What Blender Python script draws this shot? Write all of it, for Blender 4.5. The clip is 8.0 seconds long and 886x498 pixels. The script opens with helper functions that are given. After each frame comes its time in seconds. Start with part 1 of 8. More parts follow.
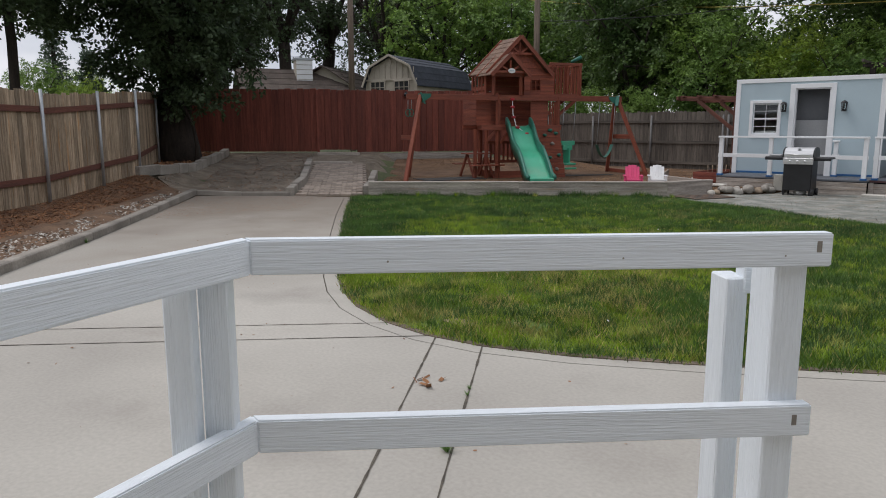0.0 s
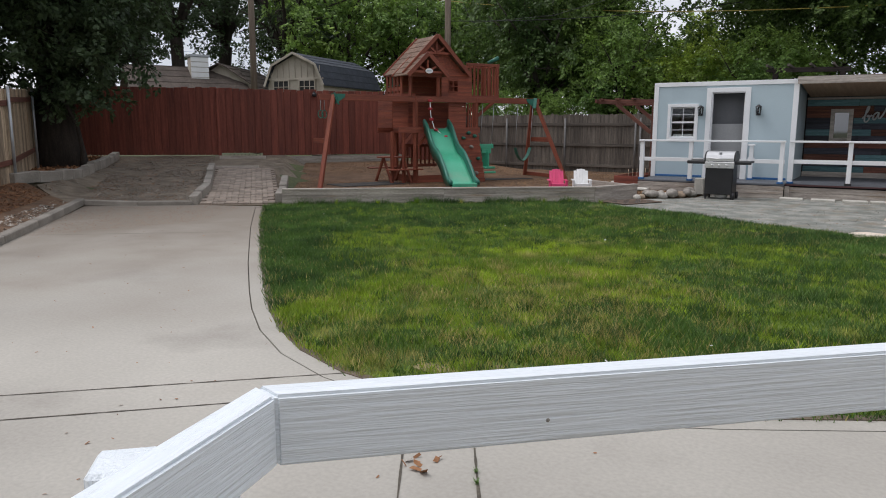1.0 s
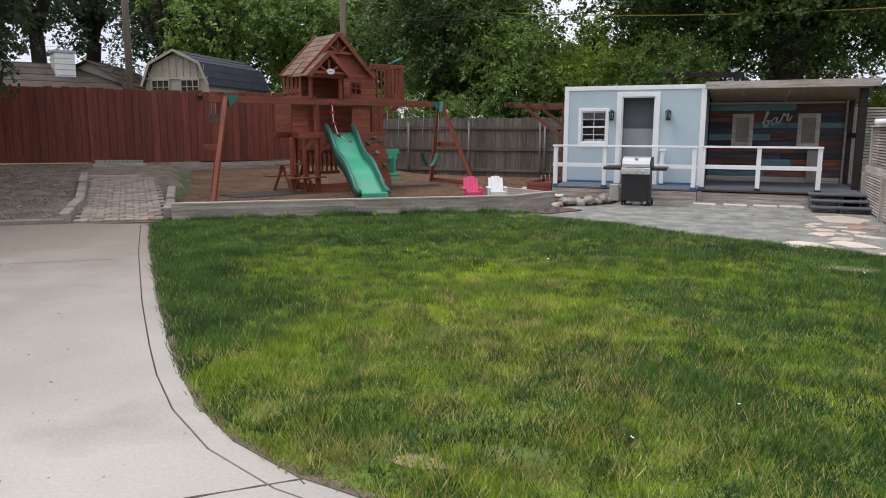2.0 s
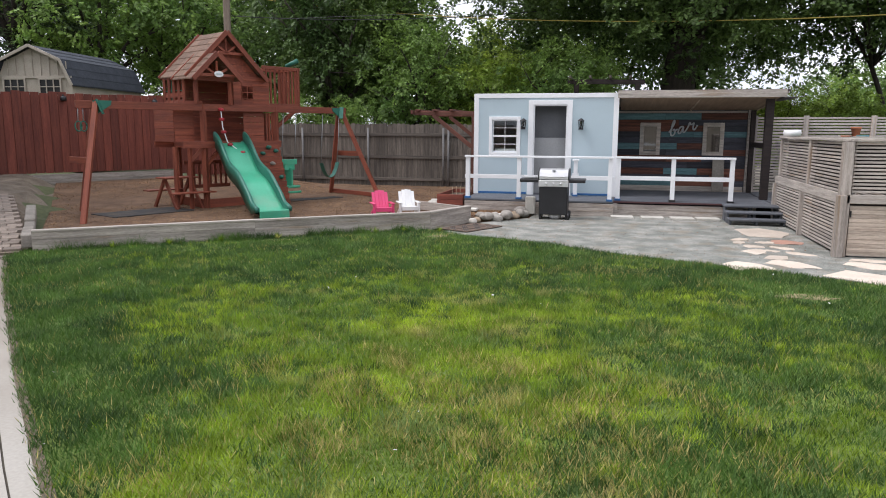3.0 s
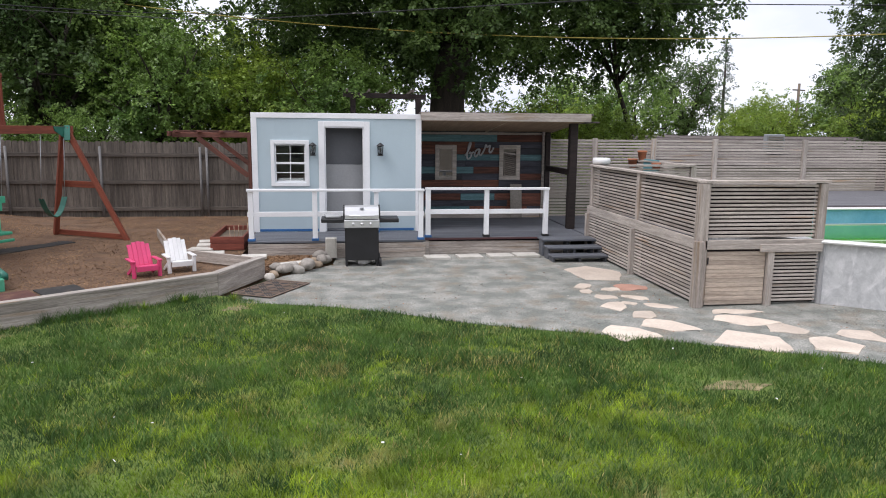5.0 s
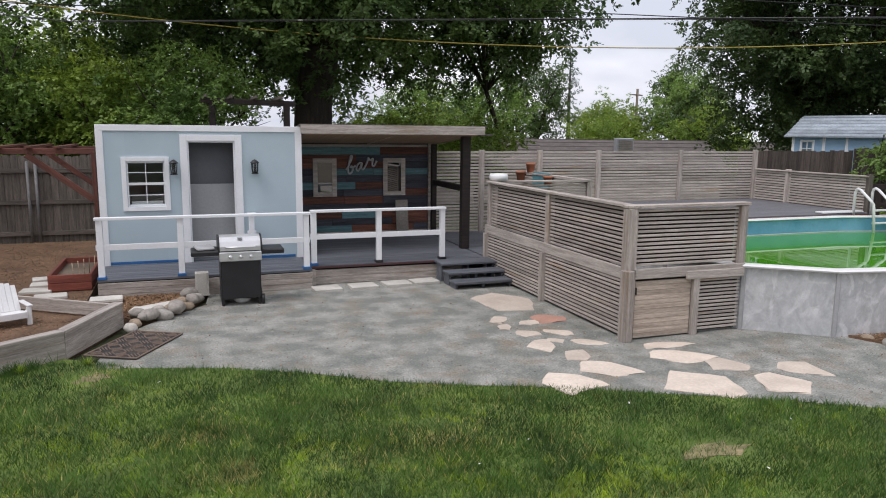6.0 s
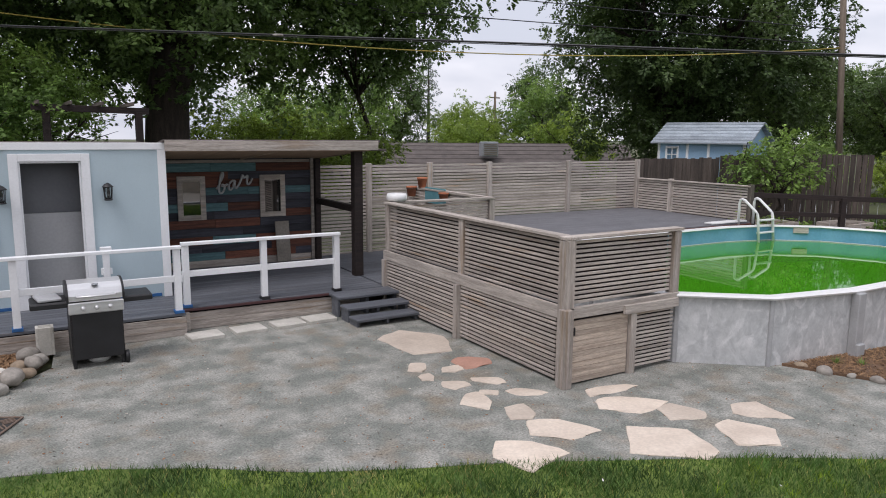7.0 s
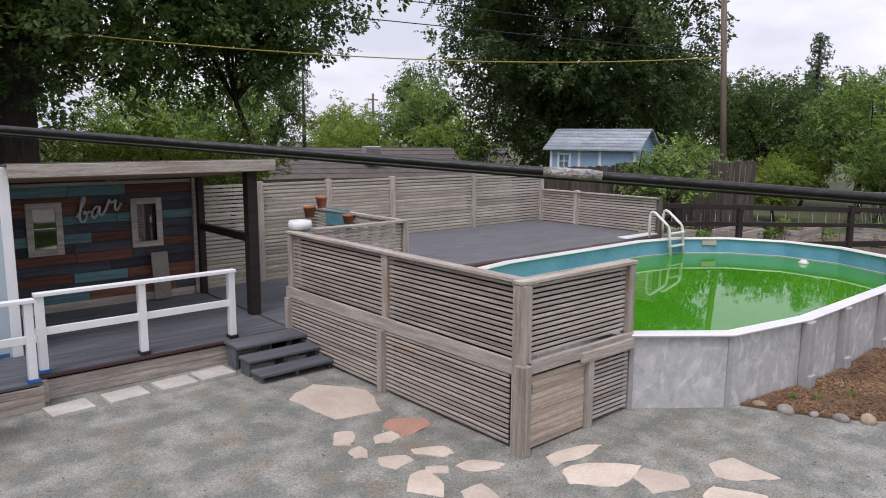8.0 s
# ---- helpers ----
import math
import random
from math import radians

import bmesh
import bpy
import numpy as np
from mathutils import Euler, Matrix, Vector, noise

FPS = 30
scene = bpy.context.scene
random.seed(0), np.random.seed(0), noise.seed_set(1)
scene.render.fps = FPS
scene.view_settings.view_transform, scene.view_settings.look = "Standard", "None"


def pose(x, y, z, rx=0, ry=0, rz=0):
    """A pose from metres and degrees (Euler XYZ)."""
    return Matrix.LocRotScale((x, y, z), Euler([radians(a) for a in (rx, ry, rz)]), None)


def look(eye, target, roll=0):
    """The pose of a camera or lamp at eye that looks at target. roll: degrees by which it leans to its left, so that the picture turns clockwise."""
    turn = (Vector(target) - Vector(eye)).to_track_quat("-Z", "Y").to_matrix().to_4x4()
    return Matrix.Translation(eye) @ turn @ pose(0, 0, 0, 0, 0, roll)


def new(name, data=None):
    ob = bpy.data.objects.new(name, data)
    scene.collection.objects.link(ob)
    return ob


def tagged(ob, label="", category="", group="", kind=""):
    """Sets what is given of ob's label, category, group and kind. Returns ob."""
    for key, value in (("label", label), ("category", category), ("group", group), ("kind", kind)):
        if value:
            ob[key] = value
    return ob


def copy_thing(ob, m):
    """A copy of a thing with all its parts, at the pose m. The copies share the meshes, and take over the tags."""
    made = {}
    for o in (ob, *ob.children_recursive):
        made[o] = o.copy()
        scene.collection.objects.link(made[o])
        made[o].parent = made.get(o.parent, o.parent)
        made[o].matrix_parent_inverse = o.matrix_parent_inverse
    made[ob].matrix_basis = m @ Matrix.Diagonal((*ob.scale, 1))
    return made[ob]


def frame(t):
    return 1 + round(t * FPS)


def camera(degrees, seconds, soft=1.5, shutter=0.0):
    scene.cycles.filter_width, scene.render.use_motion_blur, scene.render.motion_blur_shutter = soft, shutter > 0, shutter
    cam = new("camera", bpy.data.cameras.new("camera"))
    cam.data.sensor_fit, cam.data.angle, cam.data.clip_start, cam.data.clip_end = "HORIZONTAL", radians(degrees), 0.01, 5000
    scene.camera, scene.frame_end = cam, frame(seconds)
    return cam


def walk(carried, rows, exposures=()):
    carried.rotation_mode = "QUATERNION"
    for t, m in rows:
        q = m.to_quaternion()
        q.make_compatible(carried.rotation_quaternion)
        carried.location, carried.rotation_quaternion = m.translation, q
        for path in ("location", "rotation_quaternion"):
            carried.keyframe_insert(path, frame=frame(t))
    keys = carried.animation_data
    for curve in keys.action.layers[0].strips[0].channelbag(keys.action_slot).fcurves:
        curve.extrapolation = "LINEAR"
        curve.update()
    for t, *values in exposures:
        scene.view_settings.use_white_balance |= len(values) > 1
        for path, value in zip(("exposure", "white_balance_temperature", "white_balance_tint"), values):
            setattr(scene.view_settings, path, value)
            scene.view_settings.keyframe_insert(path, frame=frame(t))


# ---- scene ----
cam = camera(63.3, 8.0, soft=1.0)
METRES, EYE, TILT, LEAN, TURN = 10.633, 1.394, 0.0, 0.0, 39.5
ROWS = [
    (0.0, 0.0, 0.0, 0.0, -0.01, -9.57, 0.07),
    (0.5, -0.0186, 0.0415, 0.0018, -3.39, -9.53, -0.01),
    (1.0, -0.0369, 0.0863, 0.0037, -7.94, -9.5, -0.13),
    (1.5, -0.0531, 0.1361, 0.0063, -12.46, -9.44, -0.1),
    (3.0, -0.0698, 0.3107, 0.0297, -26.1, -9.36, -0.24),
    (3.5, -0.0674, 0.3723, 0.0403, -30.83, -9.35, -0.31),
    (4.0, -0.0594, 0.4366, 0.0525, -35.71, -9.35, -0.38),
    (4.5, -0.0478, 0.5004, 0.0645, -41.32, -9.32, -0.45),
    (6.0, 0.0235, 0.6901, 0.0986, -59.04, -9.21, -0.56),
    (6.5, 0.062, 0.7471, 0.11, -64.92, -9.16, -0.54),
    (7.0, 0.1053, 0.8, 0.1205, -70.48, -9.12, -0.5),
    (7.5, 0.154, 0.8468, 0.1314, -75.36, -9.08, -0.44),
    (8.0, 0.2094, 0.8857, 0.1424, -80.45, -9.03, -0.35),
]
walk(cam, [(t, pose(0, 0, EYE, TILT, LEAN, TURN) @ pose(METRES * x, METRES * y, METRES * z, 90 + pitch, roll, yaw)) for t, x, y, z, yaw, pitch, roll in ROWS],
     exposures=((0.0, -0.72, 6330, 14), (1.0, -0.58, 6330, 14), (1.5, -0.42, 6320, 15), (3.5, 0.04, 6280, 16), (4.2, 0.06, 6280, 16), (5.0, -0.12, 6280, 17), (6.0, -0.44, 6290, 17), (7.0, -0.50, 6300, 18), (8.0, -0.44, 6300, 20)))

# ---- light ----
world = bpy.data.worlds.new("overcast_sky")
scene.world = world
world.use_nodes = True
wn, wl = world.node_tree.nodes, world.node_tree.links
wn.clear()
sky = wn.new("ShaderNodeTexSky")
sky.sky_type, sky.sun_disc = "NISHITA", False
sky.sun_elevation, sky.sun_rotation = radians(62), radians(245)
sky.dust_density = 3.0
tint = wn.new("ShaderNodeHueSaturation")
tint.inputs["Saturation"].default_value = 0.45
cloud_pos = wn.new("ShaderNodeTexCoord")
cloud_map = wn.new("ShaderNodeMapping")
cloud_map.inputs["Scale"].default_value = (1.0, 1.0, 3.2)
cloud = wn.new("ShaderNodeTexNoise")
cloud.inputs["Scale"].default_value, cloud.inputs["Detail"].default_value = 2.4, 6.0
cloud_ramp = wn.new("ShaderNodeValToRGB")
cloud_ramp.color_ramp.elements[0].position, cloud_ramp.color_ramp.elements[0].color = 0.40, (6.9, 7.4, 8.0, 1)
cloud_ramp.color_ramp.elements[1].position, cloud_ramp.color_ramp.elements[1].color = 0.60, (11.0, 11.1, 11.2, 1)
mix = wn.new("ShaderNodeMix")
mix.data_type = "RGBA"
mix.inputs["Factor"].default_value = 0.82
back = wn.new("ShaderNodeBackground")
back.inputs["Strength"].default_value = 0.1
wout = wn.new("ShaderNodeOutputWorld")
wl.new(sky.outputs[0], tint.inputs["Color"])
wl.new(cloud_pos.outputs["Generated"], cloud_map.inputs["Vector"])
wl.new(cloud_map.outputs[0], cloud.inputs["Vector"])
wl.new(cloud.outputs["Fac"], cloud_ramp.inputs["Fac"])
wl.new(tint.outputs[0], mix.inputs["A"])
wl.new(cloud_ramp.outputs[0], mix.inputs["B"])
# an overcast sky is brighter overhead than at the horizon
split = wn.new("ShaderNodeSeparateXYZ")
wl.new(cloud_pos.outputs["Generated"], split.inputs[0])
climb = wn.new("ShaderNodeMapRange")
climb.inputs["From Min"].default_value, climb.inputs["From Max"].default_value = 0.0, 1.0
climb.inputs["To Min"].default_value, climb.inputs["To Max"].default_value = 0.150, 0.166
wl.new(split.outputs["Z"], climb.inputs["Value"])
wl.new(climb.outputs[0], back.inputs["Strength"])
wl.new(mix.outputs["Result"], back.inputs["Color"])
wl.new(back.outputs[0], wout.inputs["Surface"])
sun = new("sun", bpy.data.lights.new("sun", "SUN"))
sun.data.energy, sun.data.angle, sun.data.color = 2.0, radians(26), (1.0, 0.97, 0.92)
sun.matrix_world = look((0, 0, 30), (11.5, 5.4, 30 - 24))

# ---- materials ----
def mat(name, col, col2=None, rough=0.7, scale=6.0, fine=60.0, bump=0.25, metal=0.0, stretch=(1, 1, 1), vary=0.25,
        spot=None, spot_at=(0.55, 0.7), spot_scale=1.5, rand=0.0, world_space=False, trans=0.0, island=False, edge=(0.32, 0.68)):
    """Two-scale procedural surface: broad colour drift, fine grain, optional stains, a shade of its own for each piece."""
    m = bpy.data.materials.new(name)
    m.use_nodes = True
    n, l = m.node_tree.nodes, m.node_tree.links
    b = n["Principled BSDF"]
    b.inputs["Roughness"].default_value, b.inputs["Metallic"].default_value = rough, metal
    tc = n.new("ShaderNodeTexCoord")
    src = tc.outputs["Object"]
    if world_space:
        src = n.new("ShaderNodeNewGeometry").outputs["Position"]
    info = n.new("ShaderNodeObjectInfo")
    shift = n.new("ShaderNodeVectorMath")
    shift.operation = "MULTIPLY_ADD"
    shift.inputs[1].default_value = (37.0, 17.0, 29.0)
    mp = n.new("ShaderNodeMapping")
    mp.inputs["Scale"].default_value = stretch
    if world_space:
        l.new(src, mp.inputs["Vector"])
    else:
        l.new(info.outputs["Random"], shift.inputs[0])
        l.new(src, shift.inputs[2])
        l.new(shift.outputs[0], mp.inputs["Vector"])
    n1 = n.new("ShaderNodeTexNoise")
    n1.inputs["Scale"].default_value, n1.inputs["Detail"].default_value = scale, 4 if edge[0] < 0.4 else 8
    n2 = n.new("ShaderNodeTexNoise")
    n2.inputs["Scale"].default_value, n2.inputs["Detail"].default_value = fine, 3
    for k in (n1, n2):
        l.new(mp.outputs[0], k.inputs["Vector"])
    ramp = n.new("ShaderNodeValToRGB")
    e = ramp.color_ramp.elements
    c2 = col2 or tuple(c * 0.7 for c in col)
    e[0].position, e[0].color = edge[0], (*c2, 1)
    e[1].position, e[1].color = edge[1], (*col, 1)
    l.new(n1.outputs["Fac"], ramp.inputs["Fac"])
    out = ramp.outputs[0]
    if spot:
        n3 = n.new("ShaderNodeTexNoise")
        n3.inputs["Scale"].default_value, n3.inputs["Detail"].default_value = spot_scale, 5
        l.new(mp.outputs[0], n3.inputs["Vector"])
        r3 = n.new("ShaderNodeMapRange")
        r3.inputs["From Min"].default_value, r3.inputs["From Max"].default_value = spot_at
        l.new(n3.outputs["Fac"], r3.inputs["Value"])
        mx = n.new("ShaderNodeMix")
        mx.data_type = "RGBA"
        mx.inputs["B"].default_value = (*spot, 1)
        l.new(r3.outputs[0], mx.inputs["Factor"])
        l.new(out, mx.inputs["A"])
        out = mx.outputs["Result"]
    gr = n.new("ShaderNodeMapRange")
    gr.inputs["From Min"].default_value, gr.inputs["From Max"].default_value = 0.3, 0.7
    gr.inputs["To Min"].default_value, gr.inputs["To Max"].default_value = 1 - vary, 1 + vary
    l.new(n2.outputs["Fac"], gr.inputs["Value"])
    hs = n.new("ShaderNodeHueSaturation")
    l.new(out, hs.inputs["Color"])
    if rand:
        ri = n.new("ShaderNodeMapRange")
        ri.inputs["To Min"].default_value, ri.inputs["To Max"].default_value = 1 - rand, 1 + rand
        l.new(n.new("ShaderNodeNewGeometry").outputs["Random Per Island"] if island else info.outputs["Random"], ri.inputs["Value"])
        mu = n.new("ShaderNodeMath")
        mu.operation = "MULTIPLY"
        l.new(ri.outputs[0], mu.inputs[0])
        l.new(gr.outputs[0], mu.inputs[1])
        l.new(mu.outputs[0], hs.inputs["Value"])
    else:
        l.new(gr.outputs[0], hs.inputs["Value"])
    l.new(hs.outputs[0], b.inputs["Base Color"])
    if bump:
        bp = n.new("ShaderNodeBump")
        bp.inputs["Strength"].default_value, bp.inputs["Distance"].default_value = bump, 0.01
        l.new(n2.outputs["Fac"], bp.inputs["Height"])
        l.new(bp.outputs[0], b.inputs["Normal"])
    if trans:
        tr = n.new("ShaderNodeBsdfTranslucent")
        l.new(hs.outputs[0], tr.inputs["Color"])
        ms = n.new("ShaderNodeMixShader")
        ms.inputs[0].default_value = trans
        l.new(b.outputs[0], ms.inputs[1])
        l.new(tr.outputs[0], ms.inputs[2])
        l.new(ms.outputs[0], n["Material Output"].inputs["Surface"])
    return m


GRAIN = (0.6, 9, 9)          # wood grain runs along a piece's own x
WHITE = mat("white_paint", (0.85, 0.90, 0.94), (0.80, 0.85, 0.89), 0.45, 3, 26, 0.5, stretch=(0.3, 9, 9), vary=0.04, rand=0.03)
WHITE_PLAIN = mat("white_trim_paint", (0.86, 0.87, 0.88), (0.81, 0.82, 0.83), 0.5, 3, 40, 0.08, vary=0.03)
BLUE = mat("pale_blue_paint", (0.47, 0.575, 0.62), (0.43, 0.53, 0.575), 0.6, 1.2, 90, 0.1, vary=0.04)
GREYWOOD = mat("weathered_grey_wood", (0.50, 0.445, 0.395), (0.285, 0.25, 0.22), 0.85, 2.5, 22, 0.4, stretch=GRAIN, vary=0.25, rand=0.16,
               spot=(0.30, 0.22, 0.15), spot_at=(0.58, 0.75))
PALEWOOD = mat("bleached_wood", (0.56, 0.505, 0.45), (0.35, 0.31, 0.275), 0.85, 2.5, 22, 0.4, stretch=GRAIN, vary=0.22, rand=0.15,
               spot=(0.40, 0.27, 0.16), spot_at=(0.62, 0.78))
DARKFENCE = mat("old_fence_wood", (0.17, 0.145, 0.12), (0.085, 0.073, 0.062), 0.9, 2, 18, 0.4, stretch=GRAIN, vary=0.28, rand=0.25)
REDFENCE = mat("red_stained_wood", (0.215, 0.058, 0.036), (0.13, 0.032, 0.022), 0.75, 2, 16, 0.3, stretch=GRAIN, vary=0.22, rand=0.24)
TANFENCE = mat("tan_fence_wood", (0.47, 0.37, 0.265), (0.21, 0.15, 0.095), 0.85, 3.2, 20, 0.4, stretch=GRAIN, vary=0.3, rand=0.42,
               spot=(0.42, 0.22, 0.085), spot_at=(0.6, 0.75))
REDRAIL = mat("red_brown_rail", (0.17, 0.062, 0.042), (0.10, 0.04, 0.028), 0.8, 2, 16, 0.3, stretch=GRAIN, vary=0.2)
CEDAR = mat("red_cedar", (0.285, 0.074, 0.037), (0.165, 0.042, 0.024), 0.65, 2, 18, 0.3, stretch=GRAIN, vary=0.2, rand=0.15)
SHINGLE = mat("cedar_shingle", (0.235, 0.145, 0.098), (0.135, 0.082, 0.058), 0.8, 4, 25, 0.4, stretch=GRAIN, vary=0.2, rand=0.2)
GARDENFENCE = mat("dark_old_boards", (0.10, 0.08, 0.068), (0.05, 0.04, 0.034), 0.9, 2, 18, 0.4, stretch=GRAIN, vary=0.28, rand=0.3)
# Dark timber; the same near-black also shades the gaps between deck slats.
DARKWOOD_AND_GAPS = mat("dark_wood_and_gap_shade", (0.032, 0.020, 0.017), (0.014, 0.010, 0.009), 0.8, 3, 25, 0.8, stretch=GRAIN, vary=0.3)
BARNRED = mat("reclaimed_brown_plank", (0.25, 0.092, 0.055), (0.10, 0.042, 0.03), 0.75, 3, 20, 0.4, stretch=GRAIN, vary=0.3, rand=0.4)
BARNBLUE = mat("reclaimed_teal_plank", (0.14, 0.27, 0.29), (0.075, 0.16, 0.18), 0.75, 3, 20, 0.4, stretch=GRAIN, vary=0.25, rand=0.2)
BARNDARK = mat("reclaimed_dark_plank", (0.068, 0.072, 0.092), (0.034, 0.034, 0.044), 0.75, 3, 20, 0.4, stretch=GRAIN, vary=0.3, rand=0.4)
DECKPAINT = mat("slate_deck_paint", (0.13, 0.14, 0.16), (0.085, 0.092, 0.105), 0.6, 2, 30, 0.2, stretch=GRAIN, vary=0.12, rand=0.12,
                spot=(0.20, 0.20, 0.21), spot_at=(0.58, 0.75))
DECKGREY = mat("pool_deck_paint", (0.155, 0.155, 0.165), (0.12, 0.12, 0.13), 0.7, 2, 40, 0.2, vary=0.1, rand=0.08)
DECKEDGE = mat("dark_red_deck_edge", (0.085, 0.035, 0.036), (0.05, 0.022, 0.024), 0.7, 2, 20, 0.2, stretch=GRAIN, vary=0.2)
CONCRETE = mat("concrete", (0.47, 0.445, 0.395), (0.36, 0.338, 0.30), 0.9, 0.55, 45, 0.18, vary=0.07, world_space=True,
               spot=(0.29, 0.265, 0.235), spot_at=(0.57, 0.8), spot_scale=0.9)
def dirt_and_shade_end(m):
    """Brown dirt, with the overhanging tree's shade painted in, over the drive's far end, thinning out towards the
    porch in ragged tongues.
    """
    n, l = m.node_tree.nodes, m.node_tree.links
    b = n["Principled BSDF"]
    src = b.inputs["Base Color"].links[0].from_socket
    pos = n.new("ShaderNodeNewGeometry").outputs["Position"]
    ahead = n.new("ShaderNodeVectorMath")
    ahead.operation = "DOT_PRODUCT"
    ahead.inputs[1].default_value = (-0.636, 0.7716, 0.0)
    l.new(pos, ahead.inputs[0])
    ragged = n.new("ShaderNodeTexNoise")
    ragged.inputs["Scale"].default_value, ragged.inputs["Detail"].default_value = 1.1, 7
    l.new(pos, ragged.inputs["Vector"])
    add = n.new("ShaderNodeMath")
    add.operation = "MULTIPLY_ADD"
    add.inputs[1].default_value = 9.0
    l.new(ragged.outputs["Fac"], add.inputs[0])
    l.new(ahead.outputs["Value"], add.inputs[2])
    amount = n.new("ShaderNodeMapRange")
    amount.inputs["From Min"].default_value, amount.inputs["From Max"].default_value = 10.3, 17.0
    amount.inputs["To Max"].default_value = 0.85
    l.new(add.outputs[0], amount.inputs["Value"])
    mx = n.new("ShaderNodeMix")
    mx.data_type = "RGBA"
    mx.inputs["B"].default_value = (0.20, 0.165, 0.13, 1)
    l.new(amount.outputs[0], mx.inputs["Factor"])
    l.new(src, mx.inputs["A"])
    l.new(mx.outputs["Result"], b.inputs["Base Color"])


dirt_and_shade_end(CONCRETE)
JOINT = mat("joint_dirt", (0.12, 0.105, 0.08), (0.065, 0.056, 0.045), 0.95, 9, 70, 0.4, world_space=True)
KERB = mat("old_concrete_kerb", (0.33, 0.30, 0.26), (0.20, 0.18, 0.155), 0.9, 2, 40, 0.4, vary=0.15, rand=0.08)
EARTH = mat("bare_earth", (0.19, 0.15, 0.11), (0.11, 0.085, 0.06), 0.95, 1.5, 40, 0.5, vary=0.25, world_space=True)
FIELD = mat("distant_ground", (0.10, 0.115, 0.05), (0.06, 0.07, 0.03), 0.95, 0.3, 12, 0.4, vary=0.25, world_space=True)
TURF = mat("turf_soil", (0.15, 0.21, 0.035), (0.075, 0.115, 0.022), 0.95, 1.4, 45, 0.5, vary=0.3, world_space=True,
           spot=(0.27, 0.215, 0.11), spot_at=(0.64, 0.78), spot_scale=1.6)
MULCH = mat("wood_chip_bed", (0.18, 0.108, 0.064), (0.095, 0.056, 0.033), 0.95, 3, 42, 0.5, vary=0.25, world_space=True)
CHIP = mat("wood_chip", (0.315, 0.19, 0.098), (0.15, 0.083, 0.044), 0.9, 1.2, 30, 0.2, vary=0.2, rand=0.34, world_space=True, island=True)
BARK = mat("red_bark", (0.34, 0.165, 0.075), (0.155, 0.07, 0.035), 0.9, 5, 30, 0.3, vary=0.2, rand=0.4, world_space=True, island=True)
GRAVEL = mat("grey_gravel_bed", (0.225, 0.185, 0.14), (0.12, 0.096, 0.072), 0.95, 3, 55, 0.8, vary=0.35, world_space=True)
PEBBLE = mat("grey_pebble", (0.34, 0.31, 0.27), (0.19, 0.17, 0.145), 0.85, 4, 30, 0.2, vary=0.2, rand=0.5, world_space=True, island=True)
PATIO = mat("decomposed_granite", (0.32, 0.316, 0.284), (0.18, 0.19, 0.168), 0.95, 3.0, 55, 0.5, vary=0.34, world_space=True,
            spot=(0.23, 0.20, 0.155), spot_at=(0.52, 0.72), spot_scale=2.3, edge=(0.40, 0.64))
PALEPEBBLE = mat("pale_pebble", (0.56, 0.53, 0.48), (0.34, 0.32, 0.28), 0.85, 4, 30, 0.2, vary=0.2, rand=0.4, world_space=True, island=True)
DRYBLADE = mat("dry_blade", (0.54, 0.45, 0.17), (0.38, 0.32, 0.10), 0.7, 2, 8, 0, vary=0.2, rand=0.3, world_space=True, trans=0.2, island=True)
ROOFBROWN = mat("brown_shingle_roof", (0.115, 0.09, 0.075), (0.07, 0.055, 0.046), 0.9, 2, 16, 0.4, vary=0.25, rand=0.1)
TANROCK = mat("tan_river_rock", (0.44, 0.34, 0.24), (0.28, 0.215, 0.15), 0.8, 3, 30, 0.3, vary=0.15, rand=0.25)
PALEROCK = mat("pale_river_rock", (0.48, 0.45, 0.40), (0.33, 0.31, 0.275), 0.8, 3, 30, 0.3, vary=0.15, rand=0.25)
FLAG = mat("pink_flagstone", (0.66, 0.57, 0.475), (0.53, 0.445, 0.365), 0.85, 3, 35, 0.3, vary=0.08, rand=0.14)
FLAGRED = mat("red_flagstone", (0.50, 0.28, 0.21), (0.38, 0.21, 0.155), 0.85, 3, 35, 0.3, vary=0.1, rand=0.1)
PAVER = mat("concrete_paver", (0.60, 0.575, 0.52), (0.46, 0.44, 0.39), 0.9, 4, 50, 0.25, vary=0.1, rand=0.08)
BRICK = mat("grey_path_paver", (0.33, 0.27, 0.22), (0.21, 0.17, 0.14), 0.9, 5, 50, 0.4, vary=0.18, rand=0.2)
ROCK = mat("river_rock", (0.36, 0.33, 0.29), (0.22, 0.20, 0.175), 0.8, 3, 30, 0.3, vary=0.15, rand=0.25)
TRUNK = mat("tree_bark", (0.052, 0.039, 0.031), (0.024, 0.019, 0.015), 0.95, 3, 25, 0.9, vary=0.3, stretch=(3, 3, 0.6))
POLEWOOD = mat("pole_wood", (0.25, 0.20, 0.155), (0.14, 0.11, 0.085), 0.9, 2, 20, 0.3, vary=0.2, stretch=(6, 6, 0.4))
def leaf(name, c, c2, t=0.3):
    return mat(name, c, c2, 0.55, 0.5, 9, 0, vary=0.25, rand=0.45, world_space=True, trans=t + 0.12, island=True)
LEAF_OAK = leaf("oak_leaf", (0.135, 0.21, 0.05), (0.066, 0.122, 0.035))
LEAF_WALNUT = leaf("walnut_leaf", (0.105, 0.162, 0.042), (0.046, 0.086, 0.027))
LEAF_DARK = leaf("dark_leaf", (0.088, 0.130, 0.055), (0.045, 0.076, 0.035), 0.28)
LEAF_MID = leaf("green_leaf", (0.25, 0.37, 0.075), (0.13, 0.23, 0.055))
LEAF_LIGHT = leaf("bright_leaf", (0.30, 0.40, 0.055), (0.165, 0.26, 0.045), 0.4)
